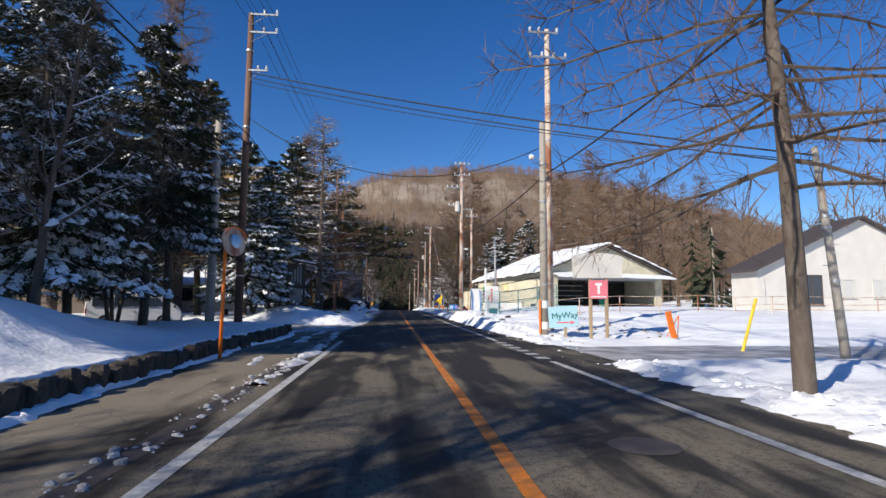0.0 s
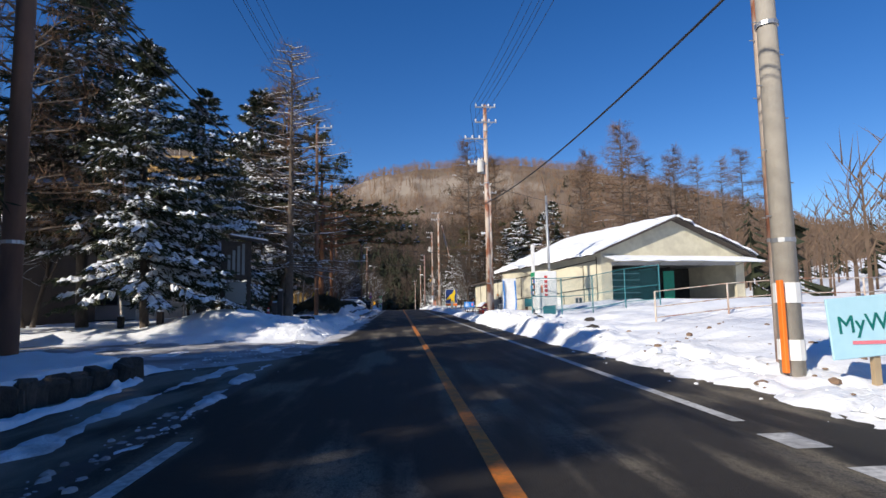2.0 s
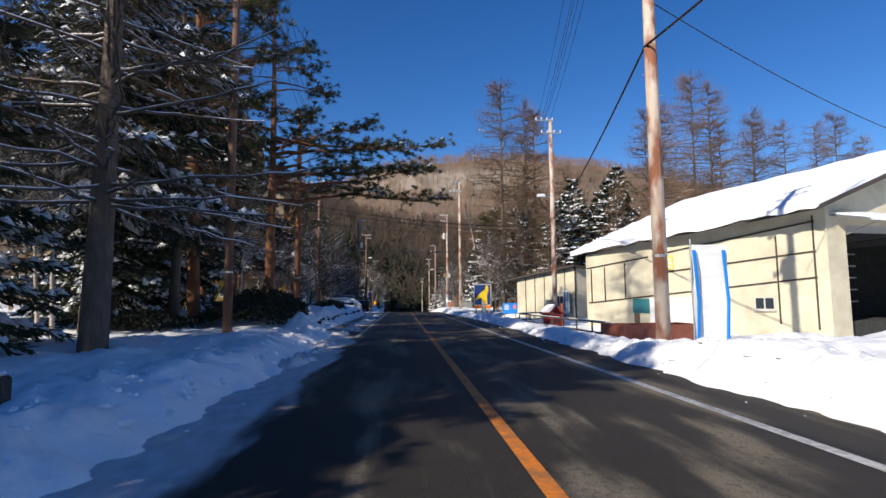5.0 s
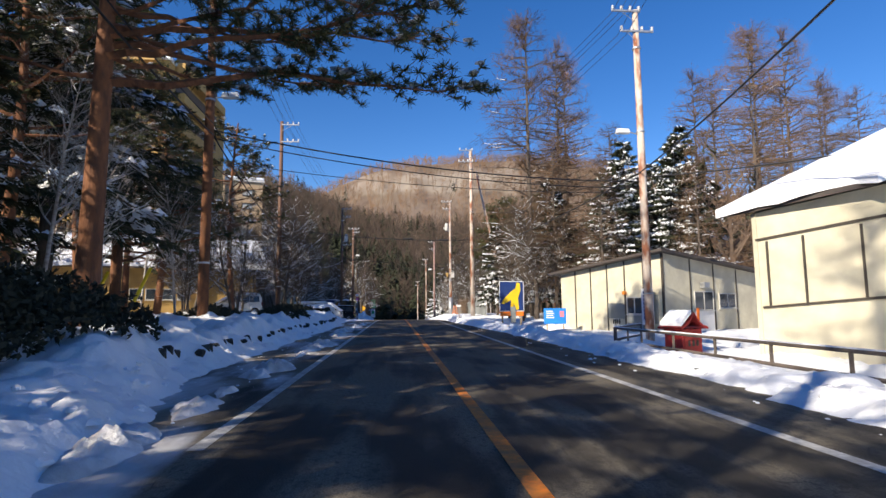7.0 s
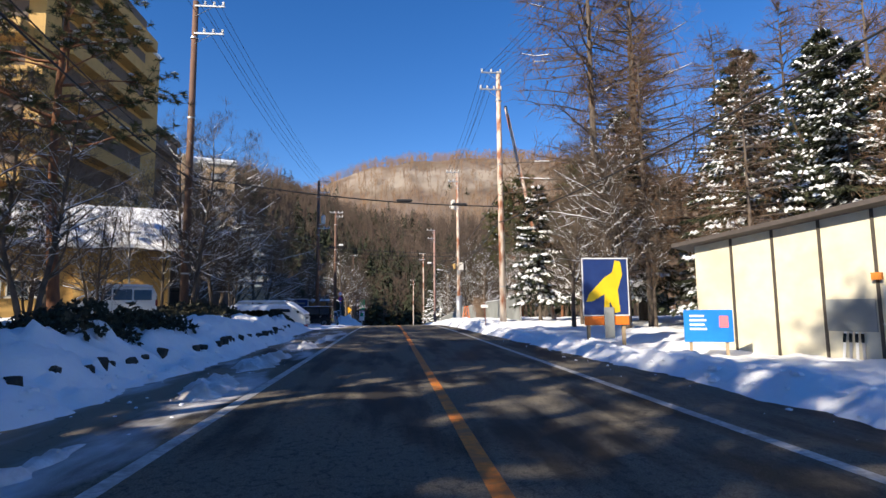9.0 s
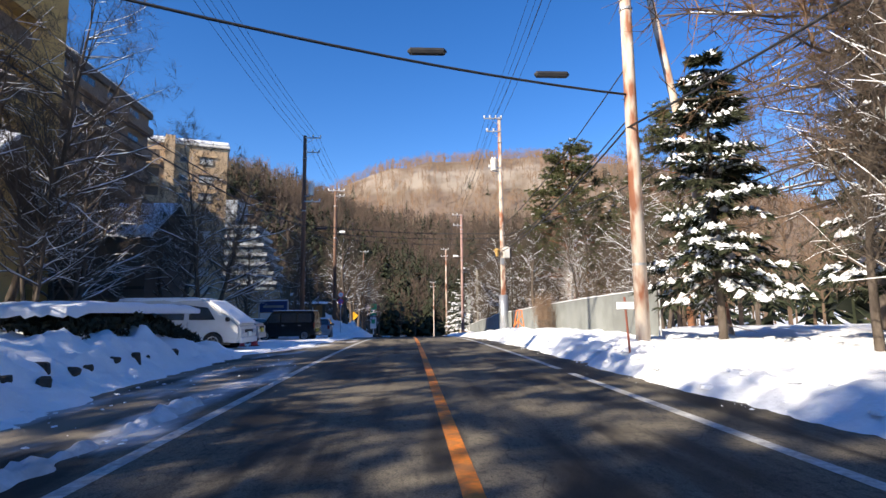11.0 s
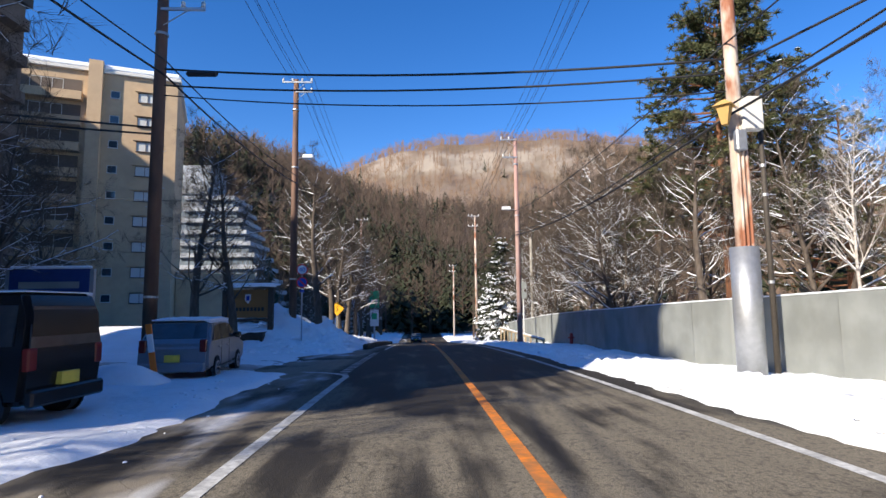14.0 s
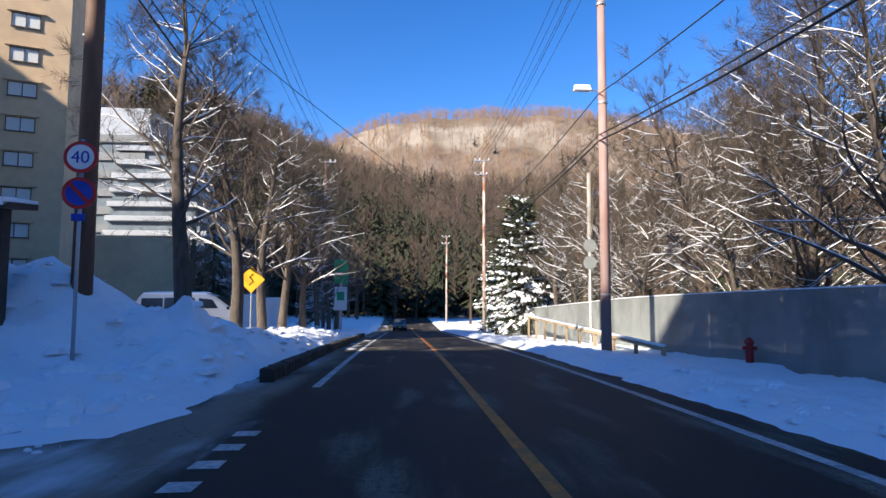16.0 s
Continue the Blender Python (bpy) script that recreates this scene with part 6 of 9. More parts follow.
def house(name, x0, x1, y0, y1, h, peak, material, roofmat, label, base, ridge="y", snow=0.25):
    """A gabled house; the ridge runs along y or x."""
    t = thing(name, pose(0, 0, 0), label, "building")
    b = base - 0.5
    xm, ym = (x0 + x1) / 2, (y0 + y1) / 2
    if ridge == "y":
        for y, inn in ((y0, (0, 1, 0)), (y1, (0, -1, 0))):
            part("wall", quad_wall([(x0, y, b), (x1, y, b), (x1, y, h), (xm, y, peak), (x0, y, h)], 0.2, inn), material, t)
        for x, inn in ((x0, (1, 0, 0)), (x1, (-1, 0, 0))):
            part("wall", quad_wall([(x, y0 + 0.2, b), (x, y1 - 0.2, b), (x, y1 - 0.2, h), (x, y0 + 0.2, h)], 0.2, inn), material, t)
        o, k = 0.5, (peak - h) / (xm - x0) * 0.5
        for s, e in ((-1, x0), (1, x1)):
            pts = [(e + s * o, y0 - o, h + 0.05 - k), (xm, y0 - o, peak + 0.05), (xm, y1 + o, peak + 0.05), (e + s * o, y1 + o, h + 0.05 - k)]
            part("roof", slab(pts, 0.15), roofmat, t)
            if snow:
                part("snow", snow_slab([pts[0], pts[3], pts[2], pts[1]], snow, int(abs(e) * 10)), M_SNOWCAP, t)
    else:
        for x, inn in ((x0, (1, 0, 0)), (x1, (-1, 0, 0))):
            part("wall", quad_wall([(x, y0, b), (x, y1, b), (x, y1, h), (x, ym, peak), (x, y0, h)], 0.2, inn), material, t)
        for y, inn in ((y0, (0, 1, 0)), (y1, (0, -1, 0))):
            part("wall", quad_wall([(x0 + 0.2, y, b), (x1 - 0.2, y, b), (x1 - 0.2, y, h), (x0 + 0.2, y, h)], 0.2, inn), material, t)
        o, k = 0.6, (peak - h) / (ym - y0) * 0.6
        for s, e in ((-1, y0), (1, y1)):
            pts = [(x0 - o, e + s * o, h + 0.05 - k), (x1 + o, e + s * o, h + 0.05 - k), (x1 + o, ym, peak + 0.05), (x0 - o, ym, peak + 0.05)]
            part("roof", slab(pts, 0.15), roofmat, t)
            if snow:
                part("snow", snow_slab(pts, snow, int(abs(e) * 10)), M_SNOWCAP, t)
    return t


# white house past the corner
wh = house("house", 25.3, 41.0, 35.2, 38.2, 4.1, 7.8, M_HOTEL_GREY, M_ROOF, "white two-room house with brown-framed windows", 0.3, "y", 0.0)
fm, _ = wall_frame((25.3, 35.2), (41.0, 35.2))
window(wh, fm, 3.6, 1.5, 2.4, 2.1, M_FRAME_DARK, 3, glass=M_GLASS)
window(wh, fm, 6.4, 2.0, 1.7, 1.3, M_FRAME, 2, glass=M_CURTAIN)
window(wh, fm, 9.6, 2.0, 1.9, 1.3, M_FRAME, 2, glass=M_CURTAIN)
window(wh, fm, 6.6, 0.4, 1.2, 0.8, M_FRAME, 1)
house("house", 78.0, 92.0, 78.0, 86.0, 4.4, 6.2, M_GOLD, M_ROOF, "distant low cream house under snow", 3.5, "x")

# buildings behind the firs on the left
bb = house("building", -36.0, -19.2, 44.0, 51.0, 5.2, 6.6, M_HOTEL_DARK, M_ROOF, "dark brown timber building under trees", 0.3, "x", 0.2)
bm_, _ = wall_frame((-36.0, 44.0), (-19.2, 44.0))
for k in range(14):
    strip("board", bb, bm_, 0.3 + 1.2 * k, 0.34 + 1.2 * k, 0.2, 5.1, M_BATTEN)
wb = house("building", -36.0, -17.4, 52.5, 61.0, 3.2, 4.6, M_HOTEL_GREY, M_ROOF, "long white single-storey building with dark windows", 0.3, "x", 0.25)
bw, _ = wall_frame((-36.0, 52.5), (-17.4, 52.5))
for k in range(6):
    window(wb, bw, 3.0 + 2.7 * k, 1.5, 1.9, 1.2, M_FRAME_DARK, 2)
strip("plinth", wb, bw, 0.0, 18.6, -0.2, 0.5, M_HOTEL_DARK, -0.06, -0.002)

# ochre annexe and hotel block
an = thing("annexe", pose(0, 0, 0), "low ochre annexe with deep snow on its roof", "building")
am, al = wall_frame((-34.5, 97.0), (-12.7, 105.2))


def ap(x, y, z):
    return tuple(am @ Vector((x, y, z)))


inw = am.to_3x3() @ Vector((0, 1, 0))
part("wall", quad_wall([ap(0, 0, -0.3), ap(al, 0, -0.3), ap(al, 0, 5.2), ap(0, 0, 5.2)], 0.2, inw), M_GOLD, an, "ochre rendered wall in sun")
part("wall", quad_wall([ap(al, 0.2, -0.3), ap(al, 9, -0.3), ap(al, 9, 5.2), ap(al, 4.5, 7.5), ap(al, 0.2, 5.3)], 0.2, am.to_3x3() @ Vector((-1, 0, 0))), M_GOLD, an)
part("wall", quad_wall([ap(0, 9.2, -0.3), ap(al, 9.2, -0.3), ap(al, 9.2, 5.2), ap(0, 9.2, 5.2)], 0.2, -inw), M_GOLD, an)
part("roof", slab([ap(-0.6, -0.9, 4.9), ap(al + 0.8, -0.9, 4.9), ap(al + 0.8, 4.6, 7.8), ap(-0.6, 4.6, 7.8)], 0.2), M_HOTEL_DARK, an)
part("roof", slab([ap(-0.6, 10.0, 4.9), ap(al + 0.8, 10.0, 4.9), ap(al + 0.8, 4.6, 7.8), ap(-0.6, 4.6, 7.8)], 0.2), M_HOTEL_DARK, an)
part("snow", snow_slab([ap(-0.6, -0.9, 4.9), ap(al + 0.8, -0.9, 4.9), ap(al + 0.8, 4.6, 7.8), ap(-0.6, 4.6, 7.8)], 0.35, 31, 20), M_SNOWCAP, an, "thick snow on the roof")
for k in range(4):
    window(an, am, al - 9.5 + 1.2 * k, 2.1, 1.0, 0.95, M_FRAME, 1)
strip("pier", an, am, al - 4.6, al - 4.0, 0.0, 4.8, M_GOLD, -0.3, -0.002)

hb = thing("hotel_block", pose(0, 0, 0), "tall ochre hotel block with balconies", "building")
part("wall", boxm(-44, -22.5, 108.5, 126, -0.5, 26.0), M_GOLD, hb, "ochre rendered walls")
part("snow", boxm(-44.2, -22.3, 108.3, 126.2, 26.0, 26.4, 0.1), M_SNOWCAP, hb)
hm, _ = wall_frame((-44, 108.5), (-22.5, 108.5))
for s in range(8):
    z = 3.2 * s + 3.0
    strip("balcony", hb, hm, 4.0, 21.4 - 0.6 * (s % 2), z, z + 1.05, M_GOLD, -1.3, -0.002, "ochre balcony front")
    # no hollow here: a flat dark strip stands for the balcony's shade
    strip("recess", hb, hm, 4.4, 20.4, z + 1.05, z + 2.9, M_HOTEL_DARK, -0.03, -0.002, "flat brown strip painted as balcony shade")
    for k in range(4):
        window(hb, hm, 6.4 + 3.8 * k, z + 1.1, 1.7, 1.6, M_FRAME, 2, sill=False, proud=0.08)

em_ = Matrix.Translation((-22.5, 108.5, 0)) @ Matrix.Rotation(math.pi / 2, 4, "Z")
for k in range(8):
    z = 3.2 * k + 3.0
    strip("balcony", hb, em_, 1.5, 14.5, z, z + 1.0, M_GOLD, -1.0, -0.002, "ochre balcony front")
    # shade behind the balcony, painted as a flat brown strip
    strip("recess", hb, em_, 1.7, 14.3, z + 1.0, z + 2.9, M_HOTEL_DARK, -0.03, -0.002, "flat brown strip painted as balcony shade")

dh = house("house", -30.0, -16.8, 126.6, 134.0, 6.9, 9.4, M_HOTEL_DARK, M_ROOF, "dark brown house with deep snow on its roof", 0.0, "x", 0.3)
dhm, _ = wall_frame((-30.0, 126.6), (-16.8, 126.6))
for k in range(3):
    window(dh, dhm, 4.4 + 3.2 * k, 3.9, 1.6, 1.2, M_FRAME_DARK, 2)
strip("band", dh, dhm, 0.0, 13.2, 3.1, 3.3, M_BATTEN, -0.06, -0.002)

dk = thing("hotel_wing", pose(0, 0, 0), "dark brown hotel wing in shade", "building")
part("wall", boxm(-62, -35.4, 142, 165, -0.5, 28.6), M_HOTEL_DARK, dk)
part("parapet", boxm(-62.4, -35.0, 141.6, 165.4, 28.6, 29.5, 0.05), M_BATTEN, dk)
part("snow", boxm(-62.3, -35.1, 141.7, 165.3, 29.5, 29.8, 0.1), M_SNOWCAP, dk)
dm = Matrix.Translation((-35.4, 142, 0)) @ Matrix.Rotation(math.pi / 2, 4, "Z")
for s in range(8):
    strip("balcony", dk, dm, 1.0, 22.0, 3.3 * s + 2.6, 3.3 * s + 3.6, M_HOTEL_DARK, -1.2, -0.002)
    for k in range(4):
        window(dk, dm, 3.4 + 5.2 * k, 3.3 * s + 3.7, 2.6, 1.6, M_FRAME_DARK, 2, sill=False)

# invented block, never in view: it keeps the sun off the hotel's front
tw = thing("hotel_tower", pose(0, 0, 0), "added tower out of view that shades the tan hotel", "building")
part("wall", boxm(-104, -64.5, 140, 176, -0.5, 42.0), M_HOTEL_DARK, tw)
part("snow", boxm(-104.2, -64.3, 139.8, 176.2, 42.0, 42.4, 0.1), M_SNOWCAP, tw)

ht = thing("hotel", pose(-33.0, 190.5, 0, 0, 0, 20), "tall tan hotel with a snow-covered roof", "building")
# walls lengthened 17 m out of sight, to shade the terraced hotel
part("wall", boxm(-44, 0, 0, 17, -1.5, 32.2), M_HOTEL, ht, "tan rendered walls, partly in sun")
part("eave", boxm(-44.4, 0.4, -0.4, 17.4, 32.2, 32.6, 0.05), M_HOTEL_GREY, ht)
part("snow", boxm(-44.3, 0.3, -0.3, 17.3, 32.6, 33.4, 0.25), M_SNOWCAP, ht, "deep snow on the flat roof")
tm, _ = wall_frame((-27, 0), (0, 0))
strip("pilaster", ht, tm, 16.6, 18.2, -1.0, 33.6, M_HOTEL, -0.9, -0.002, "projecting stair strip")
for s in range(9):
    z = 1.2 + 3.35 * s
    for x in (23.4,):
        window(ht, tm, x, z + 0.8, 2.3, 1.35, M_FRAME_DARK, 2, glass=M_CURTAIN, proud=0.12)
        strip("surround", ht, tm, x - 1.5, x + 1.5, z + 2.25, z + 2.45, M_HOTEL, -0.3, -0.002)
    window(ht, tm, 19.6, z + 1.0, 1.1, 1.0, M_FRAME, 1)
    strip("balcony", ht, tm, 8.0, 16.0, z, z + 1.1, M_HOTEL, -1.1, -0.002, "tan balcony front")
    # flat dark strip in place of the shade behind the balcony
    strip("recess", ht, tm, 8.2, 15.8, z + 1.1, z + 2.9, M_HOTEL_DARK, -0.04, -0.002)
    window(ht, tm, 12.0, z + 1.2, 3.6, 1.6, M_FRAME, 3, sill=False, proud=0.08)
    window(ht, tm, 4.5, z + 1.0, 1.6, 1.2, M_FRAME, 2)
part("wing", boxm(0.1, 11, 8, 20, -2.5, 6.5), M_HOTEL, ht, "low tan rear wing")

st = thing("terraced_hotel", pose(0, 0, 0), "distant pale hotel with stepped terraces", "building")
for s in range(11):
    z = 2.4 * s
    part("storey", boxm(-47.5, -28.2 - 1.0 * s, 224 + 0.5 * s, 240, z - 3.0, z - 0.9 + 0.2), M_STOREY, st)
    part("terrace", boxm(-47.7, -27.6 - 1.0 * s, 223.2 + 0.5 * s, 240.2, z - 0.7, z + 0.15, 0.05), M_TERRACE, st, "pale terrace parapet with snow")
for s in range(9):
    part("glazing", boxm(-62, -43.4, 229.0, 240, 3.0 * s - 1.0, 3.0 * s + 0.7), M_STOREY, st, "dark glazed band")
    part("spandrel", boxm(-62.3, -43.2, 228.6, 240, 3.0 * s + 0.702, 3.0 * s + 1.998), M_BAND, st)
part("lift_house", boxm(-52.5, -43.2, 230, 239, 26.0, 31.0, 0.05), M_TERRACE, st, "pale box on the roof")

# ==== things along the road ====
def text_mesh(words, size, m, parent, material, name="lettering", depth=0.004):
    cu = bpy.data.curves.new(name, "FONT")
    cu.body, cu.size, cu.extrude, cu.align_x = words, size, depth, "CENTER"
    tmp = bpy.data.objects.new(name, cu)
    me = bpy.data.meshes.new_from_object(tmp)
    bpy.data.objects.remove(tmp)
    me.materials.append(material)
    ob = new(name, me)
    ob.parent = parent
    ob.matrix_local = m
    return ob


UP = Matrix.Rotation(math.pi / 2, 4, "X")     # writing that faces -y
M_SIGNRED_ = mat("label_red", (0.60, 0.06, 0.06), 0.5)
M_SKIP = mat("rusted_red_steel", (0.24, 0.075, 0.05), 0.7, second=(0.16, 0.06, 0.04), scale=4, amount=0.8)
M_PINK = mat("pink_board", (0.75, 0.20, 0.24), 0.5, second=(0.66, 0.17, 0.20))
M_SKYBLUE = mat("pale_blue_board", (0.42, 0.66, 0.74), 0.5, second=(0.36, 0.60, 0.70))
M_BLUE = mat("blue_board", (0.01, 0.20, 0.62), 0.45, second=(0.01, 0.17, 0.55))
M_NAVY = mat("navy_board", (0.015, 0.04, 0.16), 0.5, second=(0.012, 0.03, 0.12))
M_TIMBER = mat("weathered_timber", (0.38, 0.29, 0.18), 0.85, second=(0.27, 0.20, 0.12), scale=6, amount=0.7, stretch=(1, 1, 0.2))
M_DARKWOOD = mat("dark_timber", (0.055, 0.042, 0.034), 0.8, second=(0.09, 0.07, 0.055), scale=8)
M_SIGNWOOD = mat("brown_sign_board", (0.25, 0.13, 0.04), 0.5, second=(0.20, 0.10, 0.03), scale=2)
M_YEL = mat("yellow_enamel", (0.80, 0.55, 0.02), 0.4, second=(0.72, 0.48, 0.02))
M_WARN = mat("orange_yellow_sign", (0.80, 0.40, 0.02), 0.4, second=(0.70, 0.34, 0.02))
M_TEALGREEN = mat("dark_green_ink", (0.0, 0.15, 0.13), 0.5)
M_BARS = mat("dark_ink", (0.03, 0.03, 0.035), 0.6)
M_GREENSIGN = mat("green_sign", (0.02, 0.36, 0.16), 0.4)
M_MIRROR = mat("mirror_glass", (0.42, 0.38, 0.36), 0.28, metal=1.0, second=(0.68, 0.70, 0.74))
M_BARK_HEDGE = mat("hedge_leaves", (0.030, 0.034, 0.020), 0.8, second=(0.06, 0.05, 0.03), scale=2, amount=0.7)

# traffic mirror
mi = thing("traffic_mirror", pose(-4.42, 13.75, 0.02), "round traffic mirror on an orange post", "traffic mirror")
part("post", tubem([(0, 0, -0.2), (0.02, 0, 3.3)], [0.045, 0.045], 10), M_ORANGE, mi, "faded orange steel post", smooth=True)
rot = Matrix.Translation((0.24, -0.08, 2.95)) @ Matrix.Rotation(radians(62), 4, "Z") @ Matrix.Rotation(radians(82), 4, "X")
part("rim", ring_bm(0.38, 0.05, 28, rot), M_RUST, mi)
bm = bmesh.new()
bmesh.ops.create_uvsphere(bm, u_segments=28, v_segments=14, radius=1.0)
bmesh.ops.delete(bm, geom=[v for v in bm.verts if v.co.z < 0.92], context="VERTS")
bmesh.ops.transform(bm, matrix=rot @ Matrix.Translation((0, 0, 0.03 - 0.92 * 0.85)) @ Matrix.Diagonal((0.85, 0.85, 0.85, 1)), verts=bm.verts)
part("mirror", bm, M_MIRROR, mi, "convex frosted mirror", smooth=True)
part("hood", tubem([tuple(rot @ Vector((0.37 * math.cos(a), 0.37 * math.sin(a), 0.09))) for a in [radians(20 + 14 * k) for k in range(11)]], 0.02, 5), M_ORANGE, mi)
part("bracket", boxm(0.0, 0.24, -0.05, 0.05, 2.92, 2.98), M_STEEL, mi)

# stone edging of the left bank
rnd = random.Random(5)
edging = tagged(new("wall_edging"), "low dark stone edging under a snow bank", "wall", kind="structure")
_stones = []
for k in range(4):
    bm = bmesh.new()
    box(bm, -0.14, 0.14, -0.17, 0.17, -0.2, 0.42, 0.05)
    for v in bm.verts:
        v.co += Vector((rnd.uniform(-.025, .025), rnd.uniform(-.025, .025), rnd.uniform(-.02, .02)))
    me = bpy.data.meshes.new("stone")
    bm.to_mesh(me)
    bm.free()
    me.materials.append(M_STONE)
    _stones.append(me)
y = -3.0
while y < 25.4:
    ob = new("stone", _stones[rnd.randrange(4)])
    ob.parent = edging
    ob.matrix_local = pose(-4.86 + rnd.uniform(-.06, .06), y, rnd.uniform(-.14, .0), rnd.uniform(-12, 12), rnd.uniform(-12, 12), rnd.uniform(-25, 25))
    y += rnd.uniform(0.19, 0.29)


def clods(name, x0, x1, y0, y1, n, seed, material, label, smax=0.12, dens=None):
    """Loose lumps of snow or dirt scattered over a strip, as one mesh."""
    r = random.Random(seed)
    v, f = [], []
    for _ in range(n):
        x, y = r.uniform(x0, x1), r.uniform(y0, y1)
        z = gz(x, y)
        s = (smax * r.random() ** 2 + 0.02) * (1.0 if z > rz(y) + 0.06 else 0.4)
        if dens is None and z < rz(y) + 0.03 and r.random() < 0.75:
            continue
        z = max(z, rz(y))
        b = len(v)
        c, d = r.uniform(.7, 1.3), r.uniform(0.35, 0.8)
        for rr_, hh in ((1.0, -0.15), (0.75, 0.6)):
            for k in range(6):
                a = k * 1.0472 + 0.4 * r.random()
                q = rr_ * r.uniform(.75, 1.2)
                v.append((x + s * math.cos(a) * q, y + s * math.sin(a) * q * c, z + s * hh * d))
        v.append((x, y, z + s * d))
        for k in range(6):
            f += [(b + k, b + (k + 1) % 6, b + 6 + (k + 1) % 6, b + 6 + k), (b + 6 + k, b + 6 + (k + 1) % 6, b + 12)]
    return tagged(mesh_from(name, v, f, material), label, name.replace("_", " "), kind="stuff")


clods("snow_clods", -2.75, -2.25, -2, 22, 420, 14, M_SLUSH, "dirty snow crumbs lying in the drain channel", 0.16, 1)
clods("snow_clods", -4.6, -1.9, -2, 26, 260, 3, M_SLUSH, "crumbs of dirty snow along the road edge", 0.05)
clods("snow_clods", -4.6, -2.3, 26, 105, 1800, 4, M_SNOWCAP, "crumbs of snow along the road edge", 0.09)
clods("snow_clods", -4.8, -3.0, 100, 132, 300, 6, M_SNOWCAP, "crumbs of snow along the road edge", 0.06)
clods("snow_clods", -12.0, -4.0, 142, 152, 420, 16, M_SNOWCAP, "lumps of shovelled snow on the mound", 0.24, 1)
clods("snow_clods", -6.4, -3.6, 152, 172, 260, 17, M_CRUST, "lumps of ploughed snow under the street trees", 0.2, 1)
clods("snow_clods", 4.5, 6.2, -2, 150, 1800, 7, M_SNOWCAP, "crumbs of snow along the road edge", 0.13)
clods("dead_weeds", 5.0, 12.0, 18, 30, 160, 8, M_TWIG, "dry weed stubs poking out of the snow", 0.09)
# a drift of slush left by wheels along the left line
def drift(name, x0, w, y0, y1, seed, label, h=0.09, material=M_SLUSH, gap=0.0):
    ys = np.arange(y0, y1, 0.09)
    n = 13
    xs = np.linspace(0, 1, n)
    c = x0 + 0.45 * (vnoise(ys * 0.35, ys * 0 + seed, seed) - 0.5) + 0.12 * (vnoise(ys * 3.1, ys * 0, seed + 4) - 0.5)
    ww = np.maximum(0.0, w * (0.15 - 2 * gap + (1.2 + 2.4 * gap) * fbm(ys * 0.8, ys * 0 + 2, seed + 1)) * (0.7 + 0.6 * vnoise(ys * 4.0, ys * 0, seed + 5)))
    X = c[:, None] + (xs[None] - 0.5) * ww[:, None]
    Y = np.repeat(ys[:, None], n, 1)
    e = (1 - (2 * xs[None] - 1) ** 2) * np.minimum(1.0, ww / w * 1.5)[:, None]
    Z = road_z(Y) - 0.012 + e * h * (0.25 + 2.2 * np.abs(fbm(X * 7.0, Y * 5.0, seed + 2, 5) - 0.45) + 0.5 * vnoise(X * 16, Y * 13, seed + 3))
    i = np.arange(len(ys) - 1)[:, None] * n + np.arange(n - 1)[None]
    faces = np.stack([i, i + 1, i + n + 1, i + n], -1).reshape(-1, 4)
    return tagged(mesh_from(name, np.stack([X, Y, Z], -1).reshape(-1, 3).tolist(), faces.tolist(), material, smooth=True), label, "slush", kind="stuff")


drift("slush", -4.62, 0.35, -3, 25, 3, "thin snow lying at the foot of the stone edging", 0.10, M_SNOWCAP)
drift("slush", -2.5, 0.6, 9, 27, 8, "slushy snow lying along the edge line", 0.08, M_CRUST, 0.32)
drift("slush", -3.5, 0.6, 12, 27, 11, "patches of trodden snow on the shoulder", 0.06, M_CRUST, 0.38)
drift("slush", -2.75, 0.9, 50, 98, 5, "broken ridge of snow pushed aside by wheels", 0.2, M_CRUST, 0.42)

# signs at the corner
sg = thing("signboard", pose(8.2, 21.1, gz(8.2, 21.1)), "blank white board over a pink sign on two posts", "signboard")
for x in (-0.2, 0.48):
    part("post", boxm(x - 0.06, x + 0.06, -0.06, 0.06, -0.5, 2.7, 0.01), M_TIMBER, sg)
bm = bmesh.new()
n = 14
lo = [(-1.15, 2.52), (1.2, 2.5)]
for yy in (-0.09, 0.03):
    row = [bm.verts.new((-0.92, yy, 2.5))] + [bm.verts.new((-0.95 + 2.12 * k / n, yy, 3.34 + 0.22 * math.sin(math.pi * (0.15 + 0.75 * k / n)))) for k in range(n + 1)] + [bm.verts.new((1.14, yy, 2.52))]
    bm.faces.new(row)
vs = list(bm.verts)
h2 = len(vs) // 2
for k in range(h2):
    bm.faces.new((vs[k], vs[(k + 1) % h2], vs[h2 + (k + 1) % h2], vs[h2 + k]))
bmesh.ops.recalc_face_normals(bm, faces=bm.faces)
part("board", bm, M_HOTEL_GREY, sg, "blank pale board with a curved top")
pp = part("board", boxm(-0.27, 0.51, -0.1, -0.064, 1.66, 2.42, 0.01), M_PINK, sg, "pink sign board")
part("emblem", boxm(0.07, 0.17, -0.108, -0.103, 1.86, 2.2), M_WHITE, pp, "white shape")
part("emblem", boxm(-0.02, 0.26, -0.108, -0.103, 2.202, 2.31), M_WHITE, pp, "white shape")
part("writing", boxm(-0.2, 0.44, -0.108, -0.103, 1.72, 1.77), M_WHITE, pp, "row of unreadable white writing")
mw = thing("signboard", pose(7.08, 21.7, gz(7.08, 21.7) - 0.1, 0, 0, 0), "pale blue tilted sign board with green lettering", "signboard")
